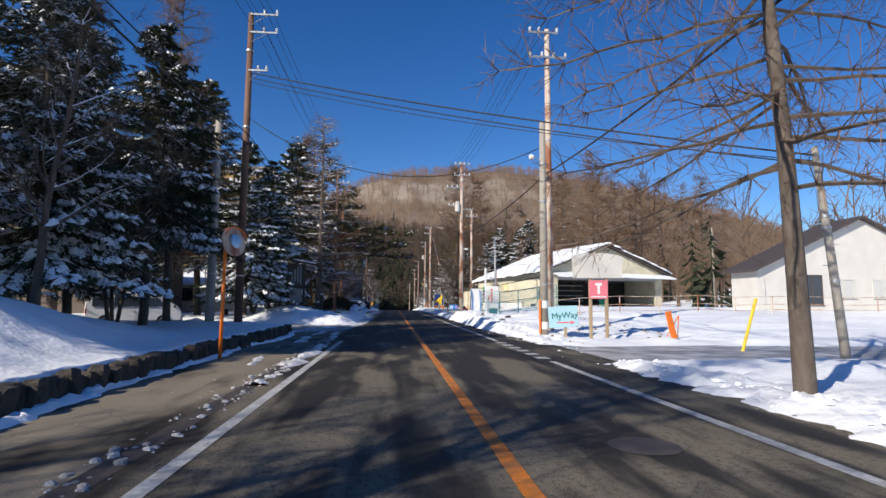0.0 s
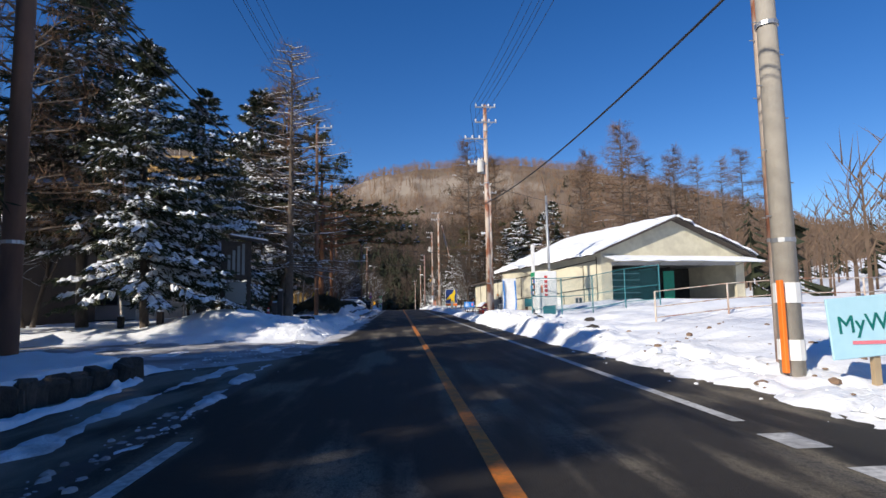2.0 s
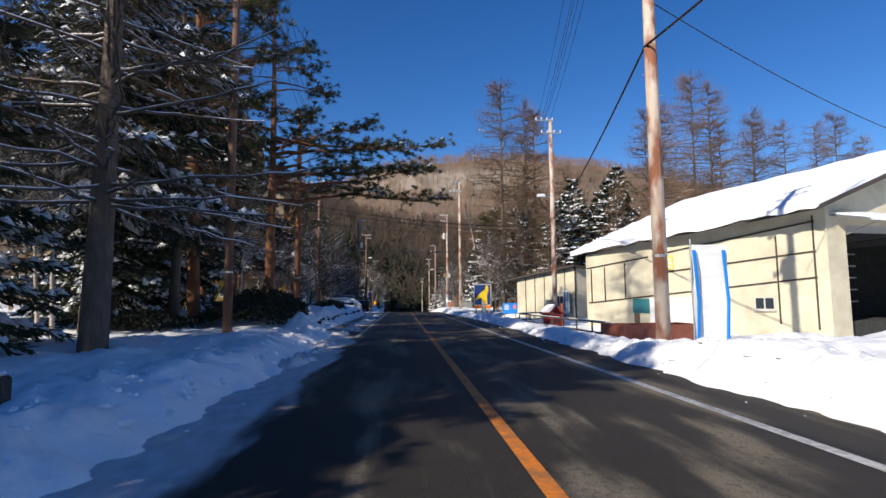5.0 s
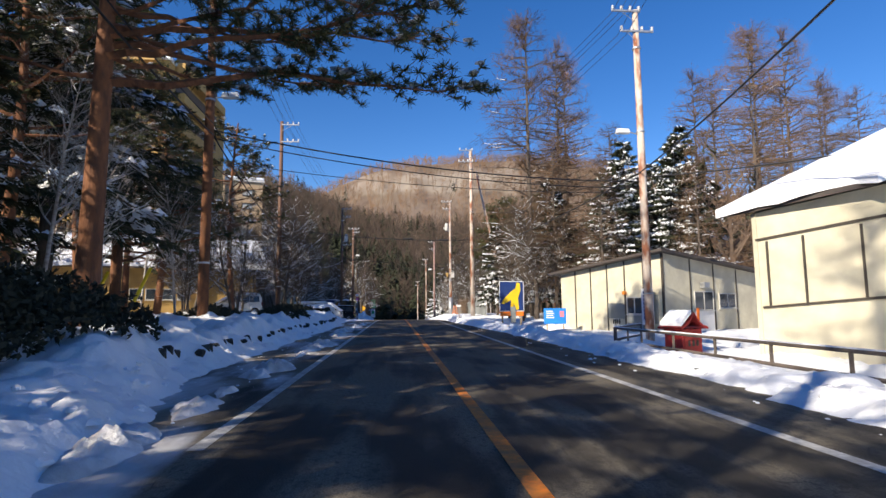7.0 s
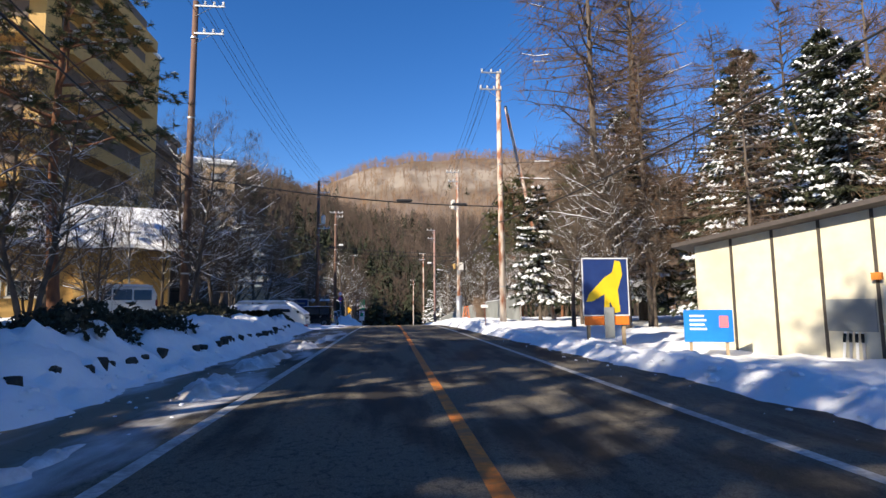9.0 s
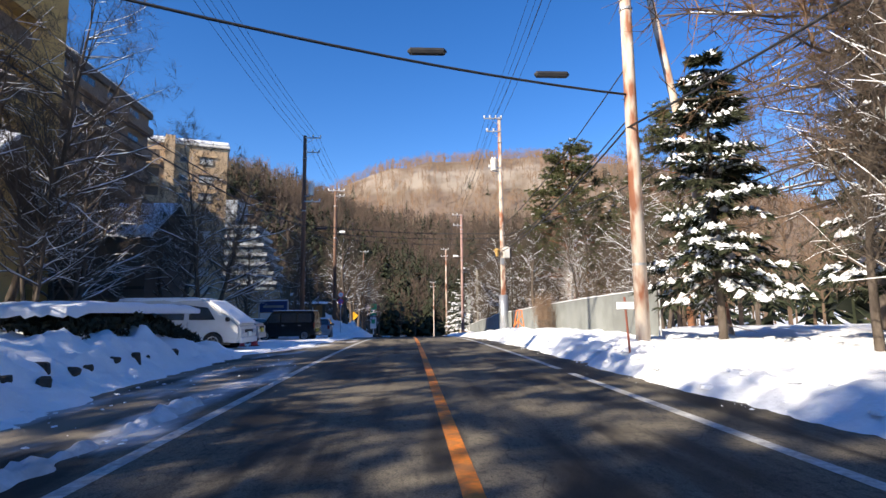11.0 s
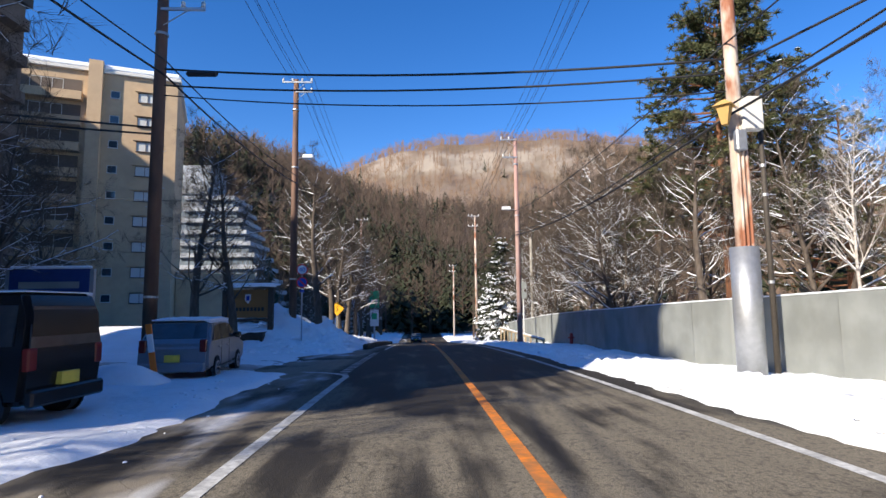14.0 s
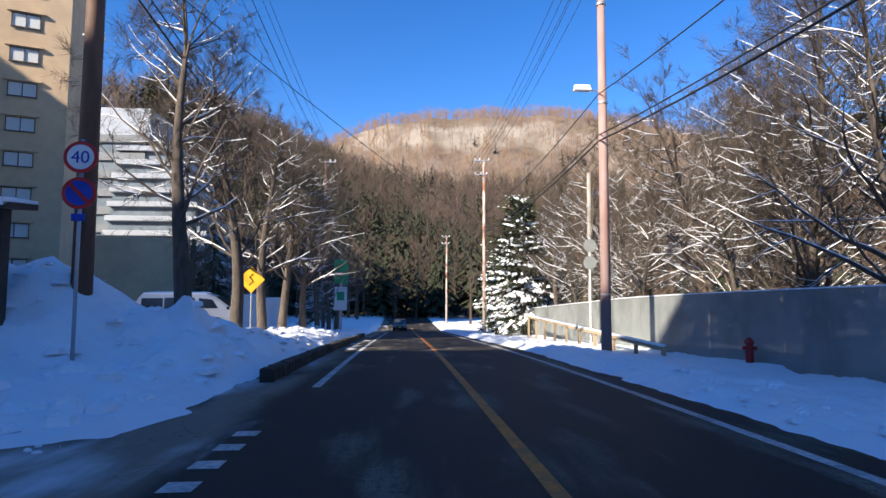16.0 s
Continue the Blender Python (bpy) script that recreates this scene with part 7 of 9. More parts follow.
part("post", boxm(0.0, 0.1, -0.04, 0.04, -0.5, 0.8), M_TIMBER, mw)
part("board", boxm(-0.62, 0.62, -0.08, -0.044, 0.5, 1.38, 0.01, Matrix.Rotation(radians(-4), 4, "Y")), M_SKYBLUE, mw)
text_mesh("MyWay", 0.36, Matrix.Translation((0, -0.088, 0.88)) @ UP @ Matrix.Rotation(radians(5), 4, "Z"), mw, M_TEALGREEN)
bm = boxm(-0.35, 0.25, -0.09, -0.084, 0.68, 0.73)
vs = [bm.verts.new(p) for p in ((0.25, -0.087, 0.62), (0.46, -0.087, 0.72), (0.25, -0.087, 0.79))]
bm.faces.new(vs)
part("arrow", bm, M_PINK, mw, "red arrow")
ba = thing("barrier", pose(11.1, 20.6, gz(11.1, 20.6), 0, 0, 10), "leaning orange folding barrier", "barrier")
part("panel", boxm(-0.13, 0.13, -0.3, -0.24, 0.0, 1.15, 0.01, Matrix.Rotation(radians(-14), 4, "Y")), M_ORANGE, ba)
part("leg", tubem([(0.0, 0.3, -0.05), (0.28, -0.2, 0.95)], 0.02, 6), M_ORANGE, ba)
part("leg", tubem([(0.5, 0.2, -0.05), (0.28, -0.2, 0.95)], 0.02, 6), M_ORANGE, ba)


def mesh_fence(p, q, height, posts, label, material, base=None):
    f = thing("fence", pose(0, 0, 0), label, "fence")
    for k in range(posts + 1):
        x, y = p[0] + (q[0] - p[0]) * k / posts, p[1] + (q[1] - p[1]) * k / posts
        z = gz(x, y) if base is None else base
        part("post", tubem([(x, y, z - 0.4), (x, y, z + height)], 0.03, 6), material, f)
        if k:
            for hz in (0.15, 0.5, 1.0):
                part("rail", tubem([(px, py, pz + height * hz), (x, y, z + height * hz)], 0.018, 5), material, f)
        px, py, pz = x, y, z
    return f


mesh_fence((8.6, 31.5), (40.0, 33.5), 1.0, 12, "thin pipe fence half buried in snow", M_RUST)
gf = mesh_fence((6.55, 39.8), (11.4, 36.8), 1.7, 4, "dark green chain-link fence beside the yard", M_TEAL)
_wire = bmesh.new()
_p, _q = Vector((6.55, 39.8, 0)), Vector((11.4, 36.8, 0))
for k in range(-20, 74):
    for sg_ in (-1, 1):
        a, b = 0.078 * k, 0.078 * k + 1.5
        u0, u1 = (a, b) if sg_ > 0 else (b, a)
        lo_, hi_ = max(0.0, min(a, b)), min(5.7, max(a, b))
        if hi_ - lo_ < 0.1:
            continue
        pts = []
        for u in (lo_, hi_):
            t = (u - a) / (b - a)
            c = _p.lerp(_q, u / 5.7)
            pts.append((c.x, c.y, gz(c.x, c.y) + 0.15 + 1.5 * (t if sg_ > 0 else 1 - t)))
        tube(_wire, pts, 0.0045, 3, False)
part("wire_mesh", _wire, M_TEAL, gf, "green diamond wire mesh")


# vending machine and tall post
vm = thing("vending_machine", pose(7.31, 40.72, gz(7.1, 40.4) - 0.2, 0, 0, -90) @ Matrix.Diagonal((0.78, 1.03, 1.16, 1)), "white drinks vending machine seen from its side", "vending machine")
part("cabinet", boxm(-0.55, 0.55, -0.36, 0.6, 0.0, 2.0, 0.03), M_WHITE, vm, "white cabinet with worn side panel")
part("door", boxm(-0.53, 0.53, -0.44, -0.362, 0.08, 1.98, 0.02), M_WHITE, vm)
part("display", boxm(-0.48, 0.48, -0.45, -0.444, 0.95, 1.75), M_GLASS, vm, "dark glazed display")
part("header", boxm(-0.5, 0.5, -0.455, -0.444, 1.78, 1.96), M_GREENSIGN, vm, "green header strip")
for k in range(3):
    for j in range(8):
        part("bottle", tubem([(-0.42 + 0.12 * j, -0.47, 1.02 + 0.24 * k), (-0.42 + 0.12 * j, -0.47, 1.17 + 0.24 * k)], 0.03, 6), (M_RED, M_BLUE, M_WHITE, M_GOLD)[(j + k) % 4], vm)
part("slot", boxm(-0.35, 0.35, -0.45, -0.444, 0.2, 0.42), M_BLACK, vm)
for k in range(5):
    part("side_logo", boxm(0.552, 0.556, 0.0, 0.15, 0.92 + 0.19 * k, 1.05 + 0.19 * k, 0.0), M_SIGNRED_, vm, "red block of a vertical mark")
part("side_logo", boxm(0.552, 0.556, -0.17, -0.09, 1.1, 1.4), M_ORANGE, vm, "orange vertical mark")
part("side_logo", boxm(0.552, 0.556, -0.1, 0.5, 0.1, 0.55), M_TEAL, vm, "teal lower mark")
gp_ = thing("gate_post", pose(7.2, 42.0, gz(7.2, 42.0)), "tall white square gate post", "post")
part("shaft", boxm(-0.08, 0.08, -0.08, 0.08, -0.3, 3.6, 0.01), M_WHITE, gp_)
part("arm", tubem([(0, 0, 3.5), (0.9, 0.1, 3.5), (0.9, 0.1, -0.2)], 0.025, 6), M_RUST, gp_)
an_ = thing("antenna_pole", pose(7.9, 41.4, gz(7.9, 41.4)), "slim grey steel pole with a whip on top", "pole")
part("shaft", tubem([(0, 0, -0.3), (-0.05, 0, 6.0)], [0.07, 0.055], 10), M_STEEL, an_, smooth=True)
part("whip", tubem([(-0.05, 0, 6.0), (-0.25, 0, 7.0)], 0.012, 5), M_BATTEN, an_)

# banner, rusty skip by the barn
bn = thing("banner", pose(7.8, 51.7, gz(7.8, 51.7) - 0.05) @ Matrix.Scale(0.74, 4), "tall white banner with blue edges", "banner")
part("pole", tubem([(-0.5, 0, -0.3), (-0.5, 0, 4.2)], 0.03, 6), M_STEEL, bn)
bm = bmesh.new()
n = 12
for k in range(n + 1):
    for s in (0, 1):
        bm.verts.new((-0.48 + 1.3 * s, 0.06 * math.sin(k * 0.9 + s), 0.4 + 3.6 * k / n))
bm.verts.ensure_lookup_table()
for k in range(n):
    bm.faces.new([bm.verts[i] for i in (2 * k, 2 * k + 1, 2 * k + 3, 2 * k + 2)])
part("cloth", bm, M_WHITE, bn)
for s in (-0.4, 0.68):
    part("stripe", tubem([(s, -0.08, 0.5), (s + 0.08, -0.1, 2.0), (s - 0.02, -0.1, 3.8)], 0.06, 5), M_BLUE, bn, "blue stripe")
sk = thing("skip", pose(8.6, 56.6, gz(8.6, 56.6), 0, 0, 4), "rust-red steel skip in the snow", "skip")
part("side", boxm(-1.5, 1.5, -0.9, -0.84, 0.0, 0.85, 0.01), M_SKIP, sk, "rusted red sheet side")
part("side", boxm(-1.5, 1.5, 0.84, 0.9, 0.0, 0.85, 0.01), M_SKIP, sk)
part("end", boxm(-1.5, -1.44, -0.84, 0.84, 0.0, 0.85, 0.01), M_SKIP, sk)
part("end", boxm(1.44, 1.5, -0.84, 0.84, 0.0, 0.85, 0.01), M_SKIP, sk)
part("floor_plate", boxm(-1.44, 1.44, -0.84, 0.84, 0.0, 0.3), M_RUST, sk)


# pipe railing before the barn and the red kiosk
def railing(pts, label, h=0.85):
    r = thing("railing", pose(0, 0, 0), label, "railing")
    zs = [gz(x, y) for x, y in pts]
    zs = [-0.27 for z in zs]
    for (x, y), z in zip(pts, zs):
        part("post", tubem([(x, y, z - 0.4), (x, y, z + h)], 0.035, 8), M_RAIL, r)
    for f in (0.52, 1.0):
        part("rail", tubem([(x, y, z + h * f) for (x, y), z in zip(pts, zs)], 0.038, 8), M_RAIL, r, smooth=True)
    part("snow", tubem([(x, y, z + h + 0.035) for (x, y), z in zip(pts, zs)], 0.025, 5), M_SNOWCAP, r)
    return r


railing([(7.3, 72.3 - 1.9 * k) for k in range(9)], "brown pipe railing with snow on the top rail")
railing([(9.6, 75.4), (8.4, 73.9), (7.35, 72.55)], "short return of the brown pipe railing")
ki = thing("shrine_box", pose(9.2, 71.5, -0.45, 0, 0, 20) @ Matrix.Diagonal((0.72, 0.72, 1.08, 1)), "small red wooden shrine-like stall with a snowy roof", "stall")
part("cabinet", boxm(-0.6, 0.6, -0.5, 0.5, 0.0, 0.95, 0.02), M_RED, ki)
part("panel", boxm(-0.5, 0.5, -0.52, -0.502, 0.15, 0.85), M_RED, ki)
for k in range(3):
    part("mark", boxm(-0.3 + 0.25 * k, -0.16 + 0.25 * k, -0.53, -0.522, 0.45, 0.62), M_BATTEN, ki)
for s in (-1, 1):
    bm = bmesh.new()
    prof = [(0.0, 1.45), (0.25, 1.22), (0.5, 1.08), (0.85, 1.0)]
    rows_ = [[bm.verts.new((s * x, yy, z + dz)) for x, z in prof] for yy, dz in ((-0.65, 0.0), (0.65, 0.0), (0.65, -0.06), (-0.65, -0.06))]
    for a, b in ((0, 1), (1, 2), (2, 3), (3, 0)):
        for i in range(3):
            bm.faces.new((rows_[a][i], rows_[a][i + 1], rows_[b][i + 1], rows_[b][i]))
    bmesh.ops.recalc_face_normals(bm, faces=bm.faces)
    part("roof", bm, M_RED, ki, "curved red roof")
part("snow", slab([(-0.75, -0.6, 1.14), (-0.1, -0.6, 1.5), (-0.1, 0.6, 1.5), (-0.75, 0.6, 1.14)], 0.1), M_SNOWCAP, ki)
part("flag", boxm(0.95, 1.1, -0.02, 0.02, 0.0, 1.55, 0.01), M_ORANGE, ki, "narrow orange-red marker board")

# yellow figure sign, blue sign, banner at the shed
ys_ = thing("signboard", pose(7.55, 90.0, gz(7.55, 90.0)), "dark blue sign with a plain yellow shape and orange foot", "signboard")
for x in (-0.62, 0.62):
    part("post", boxm(x - 0.05, x + 0.05, -0.04, 0.06, -0.4, 2.75), M_TIMBER, ys_)
part("board", boxm(-0.78, 0.78, -0.1, -0.05, 1.05, 2.95, 0.01), M_NAVY, ys_)
part("border", boxm(-0.82, 0.82, -0.085, -0.06, 1.01, 2.99), M_WHITE, ys_)
bm = bmesh.new()
for out in ([(-0.1, 1.1), (0.1, 1.1), (0.12, 1.5), (0.3, 1.1), (0.48, 1.15), (0.42, 1.9), (0.6, 2.4), (0.55, 2.85), (0.35, 2.9), (0.25, 2.5), (-0.05, 2.3), (-0.6, 1.75), (-0.7, 1.5), (-0.5, 1.5), (-0.05, 1.75)],):
    bm.faces.new([bm.verts.new((x, -0.106, z)) for x, z in out])
ext = bmesh.ops.extrude_face_region(bm, geom=list(bm.faces))
bmesh.ops.translate(bm, vec=(0, 0.004, 0), verts=[g for g in ext["geom"] if isinstance(g, bmesh.types.BMVert)])
part("emblem", bm, M_YEL, ys_, "plain yellow shape")
part("board", boxm(-0.78, 0.78, -0.1, -0.05, 0.7, 1.0, 0.01), M_ORANGE, ys_, "orange foot board")
part("board", boxm(-0.1, 0.25, -0.16, -0.1, 0.25, 1.3, 0.02), M_FENCE, ys_, "grey panel leaning before the sign")
bs = thing("signboard", pose(9.75, 87.6, gz(9.75, 87.6), 0, 0, -20), "bright blue sign with faded white writing", "signboard")
for x in (-0.5, 0.5):
    part("post", boxm(x - 0.04, x + 0.04, -0.03, 0.03, -0.3, 0.6), M_TIMBER, bs)
part("board", boxm(-0.68, 0.68, -0.08, -0.03, 0.42, 1.38, 0.01), M_BLUE, bs)
for k in range(4):
    part("writing", boxm(-0.52, -0.05 - 0.06 * (k % 2), -0.087, -0.082, 0.78 + 0.13 * k, 0.84 + 0.13 * k), M_WHITE, bs, "row of unreadable white writing")
part("emblem", boxm(0.3, 0.55, -0.088, -0.082, 0.85, 1.2, 0.0, Matrix.Identity(4)), M_PINK, bs, "red patch")
pb = thing("banner", sm @ pose(sl * 0.9, -0.35, -0.1, 0, 0, 0), "white upright banner with unreadable coloured writing", "banner")
part("pole", tubem([(-0.45, 0, 0.0), (-0.45, 0, 2.5)], 0.018, 6), M_STEEL, pb)
part("cloth", boxm(-0.43, 0.35, -0.01, 0.01, 0.35, 2.35), M_WHITE, pb)
for k in range(8):
    part("writing", boxm(-0.32, -0.14, -0.018, -0.012, 2.05 - 0.2 * k, 2.2 - 0.2 * k), M_NAVY, pb)
    part("writing", boxm(0.05, 0.2, -0.018, -0.012, 2.05 - 0.2 * k, 2.17 - 0.2 * k), M_GREENSIGN, pb)

# left: information board, posts, blocks
ib = thing("information_board", pose(-7.0, 39.1, gz(-7.0, 39.1), 0, 0, 12), "tall dark information board under a small sloping roof", "information board")
for x in (-0.55, 0.55):
    part("post", boxm(x - 0.08, x + 0.08, -0.08, 0.08, -0.4, 3.2, 0.01), M_DARKWOOD, ib)
part("board", boxm(-0.47, 0.47, -0.05, 0.05, 1.4, 3.1), M_DARKWOOD, ib)
for k, (x, z0_, z1_) in enumerate(((-0.3, 1.6, 2.5), (-0.1, 1.6, 2.7), (0.1, 1.6, 2.9), (0.3, 1.6, 3.0))):
    part("writing", boxm(x - 0.06, x + 0.06, -0.058, -0.052, z0_, z1_), M_FENCE, ib, "column of unreadable pale writing")
part("panel", boxm(-0.42, 0.42, -0.07, 0.02, 0.35, 1.3), M_FENCE, ib, "pale map panel")
part("roof", boxm(-0.8, 0.85, -0.35, 0.35, 3.2, 3.28, 0.0, Matrix.Rotation(radians(9), 4, "Y")), M_DARKWOOD, ib)
part("snow", boxm(-0.78, 0.82, -0.34, 0.34, 3.285, 3.36, 0.03, Matrix.Rotation(radians(9), 4, "Y")), M_SNOWCAP, ib)
for x, y, h in ((-5.55, 40.2, 0.65), (-5.35, 40.5, 1.35), (-9.4, 37.2, 0.5), (-10.4, 38.0, 0.5), (-11.6, 38.6, 0.5)):
    po = thing("bollard", pose(x, y, gz(x, y)), "dark timber bollard with a cap of snow", "bollard", "bollards")
    part("shaft", boxm(-0.11, 0.11, -0.11, 0.11, -0.3, h, 0.02), M_DARKWOOD, po)
    part("snow", boxm(-0.1, 0.1, -0.1, 0.1, h + 0.002, h + 0.07, 0.03), M_SNOWCAP, po)
for x, y in ((-4.35, 41.0), (-4.45, 42.4), (-4.5, 44.2)):
    bl = thing("stone_block", pose(x, y, gz(x, y), 0, 0, 14), "small dark stone block in the snow", "stone block", "stone blocks")
    part("block", boxm(-0.17, 0.17, -0.15, 0.15, -0.2, 0.28, 0.03), M_STONE, bl)
    part("snow", boxm(-0.13, 0.13, -0.11, 0.11, 0.282, 0.33, 0.02), M_SNOWCAP, bl)


# hedges: joined twigs and leaves
def hedge(name, x0, x1, y0, y1, h, n, seed, label, leaf=M_BARK_HEDGE):
    r = random.Random(seed)
    v, f = [], []
    for _ in range(n):
        x, y = r.uniform(x0, x1), r.uniform(y0, y1)
        ux, uy = (x - x0) / (x1 - x0) * 2 - 1, (y - y0) / (y1 - y0) * 2 - 1
        hh = h * (1 - 0.5 * ux * ux) * (1 - 0.3 * uy ** 4) * r.uniform(0.3, 1.0)
        p = Vector((x, y, gz(x, y) + hh))
        blades(v, f, p, rand_dir(r), 0.16, 0.07, r, 3, 0.0)
    return tagged(mesh_from(name, v, f, leaf), label, "hedge", kind="stuff")


hedge("hedge", -8.6, -4.9, 60.5, 66.5, 1.15, 5200, 1, "dark evergreen shrubs beside the road")
hedge("hedge", -6.9, -5.2, 82.0, 88.0, 0.55, 1500, 2, "low shrubs half buried in snow")
hedge("hedge", -9.2, -7.2, 77.5, 82.0, 0.6, 1200, 3, "low shrubs half buried in snow")
hedge("hedge", -8.8, -6.2, 91.5, 97.0, 0.6, 1500, 4, "low shrubs half buried in snow")
hedge("hedge", -8.0, -5.9, 101.0, 107.2, 0.62, 3200, 5, "clipped dark hedge under snow")
_hz0 = gz(-6.9, 104)
tagged(finish("snow_blanket", snow_slab([(-8.1, 100.9, _hz0 + 0.42), (-6.0, 100.9, _hz0 + 0.42), (-6.0, 107.3, _hz0 + 0.42), (-8.1, 107.3, _hz0 + 0.42)], 0.24, 12, 16), M_SNOWCAP, smooth=True), "deep snow lying on the clipped hedge", "snow", kind="stuff")
ws_ = thing("road_sign", pose(5.35, 101.5, gz(5.35, 101.5)), "small white plate on a rusty post by the snow bank", "road sign")
part("post", tubem([(0.08, 0, -0.3), (0, 0, 1.25)], 0.025, 7), M_SKIP, ws_)
part("plate", boxm(-0.2, 0.2, -0.04, -0.026, 0.98, 1.14, 0.005), M_WHITE, ws_)
_bs, _bt = [], []
_br = random.Random(66)
for _ in range(150):
    p = Vector((8.1 + _br.uniform(-.25, .3), 119.7 + _br.uniform(-1.3, 1.3), gz(8.1, 119.7) - 0.15))
    d = Vector((_br.uniform(-.35, .3), _br.uniform(-.35, .35), 1)).normalized()
    n_ = _br.randint(4, 6)
    rad = _br.uniform(0.010, 0.02)
    for k in range(n_):
        q = p + d * _br.uniform(0.26, 0.42)
        (_bt if k < 2 else _bs).append((p, q, max(0.0106, rad), rad * 0.8) if k < 2 else (p, q, 0.0095, 0.007))
        for _j in range(3):
            _bs.append((q, q + (d + rand_dir(_br) * 0.7).normalized() * _br.uniform(0.2, 0.45), 0.0075, 0.004))
        p, rad = q, rad * 0.8
        d = (d + rand_dir(_br) * 0.15).normalized()
bush = thing("bush", pose(0, 0, 0), "leafless twiggy brown bush before the fence", "bush")
mesh_from("stem", *seg_mesh(_bt, 4), M_BARK_GREY, bush)
mesh_from("twig", *seg_mesh(_bs, 4), M_TWIG, bush, "fine brown twigs")
hedge("hedge", -10.5, -8.3, 57.0, 60.5, 0.7, 1500, 8, "low evergreen shrubs under the trees")
rr = random.Random(12)
kerb = tagged(new("kerb_stones"), "rough dark kerb stones showing through snow", "kerb", kind="structure")
y = 66.0
while y < 104:
    if rr.random() < 0.85:
        ob = new("stone", _stones[rr.randrange(4)])
        ob.parent = kerb
        xx = -3.7
        while xx > -6.4 and gz(xx, y) < 0.34:
            xx -= 0.1
        ob.matrix_local = pose(xx - 0.04, y, gz(xx, y) - 0.19 + rr.uniform(-.06, .04), rr.uniform(-14, 14), rr.uniform(-10, 10), rr.uniform(0, 90)) @ Matrix.Scale(rr.uniform(0.55, 0.8), 4)
    y += rr.uniform(0.3, 0.7)
y = 148.0
while y < 176:
    ob = new("stone", _stones[rr.randrange(4)])
    ob.parent = kerb
    ob.matrix_local = pose(-3.1, y, rz(y) - 0.12, 0, 0, rr.uniform(-5, 5))
    y += 0.34
for k, (x, y) in enumerate(((-7.7, 70.3), (-9.2, 71.0), (-11.0, 69.6), (10.95, 15.9))):
    gw = thing("guy_guard", pose(x, y, gz(x, y)), "yellow guard tube on a pole stay", "stay guard", "stay guards")
    part("tube", tubem([(0, 0, -0.2), (0.75, 0.2, 1.7)], 0.05, 7), M_YEL, gw)

# grey panel fence along the right
fe = thing("panel_fence", pose(0, 0, 0), "tall fence of grey mesh sheets on steel posts", "fence")
y, k = 107.0, 0


def fence_x(y):
    return float(np.interp(y, [107, 113, 129, 135, 142, 150, 160, 190], [8.65, 8.5, 8.4, 8.1, 8.6, 9.7, 10.0, 10.0]))


def fence_h(y):
    return float(np.interp(y, [107, 128, 140, 150, 160], [2.02, 1.85, 1.85, 2.05, 2.2]))


while y < 188:
    x0, x1 = fence_x(y), fence_x(y + 1.86)
    zb0, zt0 = rz(y) - 0.3, rz(y) + fence_h(y)
    zb1, zt1 = rz(y + 1.86) - 0.3, rz(y + 1.86) + fence_h(y + 1.86)
    bm = bmesh.new()
    pr = [(0, 0), (0.46, 0.008), (0.92, 0.014), (1.38, 0.008), (1.84, 0)]
    rows_ = [[bm.verts.new((x0 + (x1 - x0) * a / 1.86 + d + o, y + a, (zb0 + (zb1 - zb0) * a / 1.86) if lo_ else (zt0 + (zt1 - zt0) * a / 1.86))) for a, d in pr] for lo_, o in ((1, 0), (0, 0), (0, 0.02), (1, 0.02))]
    for a, b in ((0, 1), (1, 2), (2, 3), (3, 0)):
        for i in range(len(pr) - 1):
            bm.faces.new((rows_[a][i], rows_[a][i + 1], rows_[b][i + 1], rows_[b][i]))
    bmesh.ops.recalc_face_normals(bm, faces=bm.faces)
    part("panel", bm, M_NET, fe)
    part("post", tubem([(x0 + 0.08, y, zb0), (x0 + 0.08, y, zt0 + 0.05)], 0.03, 6), M_STEEL, fe)
    part("snow", tubem([(x0 + 0.01, y, zt0 + 0.01), (x1 + 0.01, y + 1.86, zt1 + 0.01)], 0.022, 5), M_SNOWCAP, fe)
    y += 1.86
tr = thing("trestle", pose(7.4, 123.5, gz(7.4, 123.5)), "orange tubular trestle before the fence", "trestle")
for a, b in (((-0.35, 0, -0.05), (-0.12, 0, 1.25)), ((0.35, 0, -0.05), (0.2, 0, 1.25)), ((-0.12, 0, 1.25), (0.2, 0, 1.25)), ((-0.28, 0, 0.3), (0.22, 0, 0.95)), ((0.3, 0, 0.2), (-0.1, 0, 0.7)), ((0.0, 0.4, -0.05), (0.05, 0, 1.2))):
    part("bar", tubem([a, b], 0.028, 6), M_ORANGE, tr)
hy = thing("hydrant", pose(9.45, 150.9, gz(9.45, 150.9)), "dark red fire hydrant in the snow", "hydrant")
part("barrel", tubem([(0, 0, -0.4), (0, 0, 0.5), (0, 0, 0.55)], [0.11, 0.1, 0.14], 12), M_RED, hy)
part("cap", tubem([(0, 0, 0.56), (0, 0, 0.64), (0, 0, 0.7)], [0.13, 0.1, 0.03], 12), M_RED, hy)
part("nozzle", tubem([(-0.2, 0, 0.4), (0.2, 0, 0.4)], 0.05, 8), M_RED, hy)
railb = thing("guard_rail", pose(0, 0, 0), "low timber-topped rail before the fence", "rail")
part("beam", boxm(8.2, 8.4, 153.5, 173.5, rz(163) + 0.75, rz(163) + 0.87, 0.02), M_TIMBER, railb)
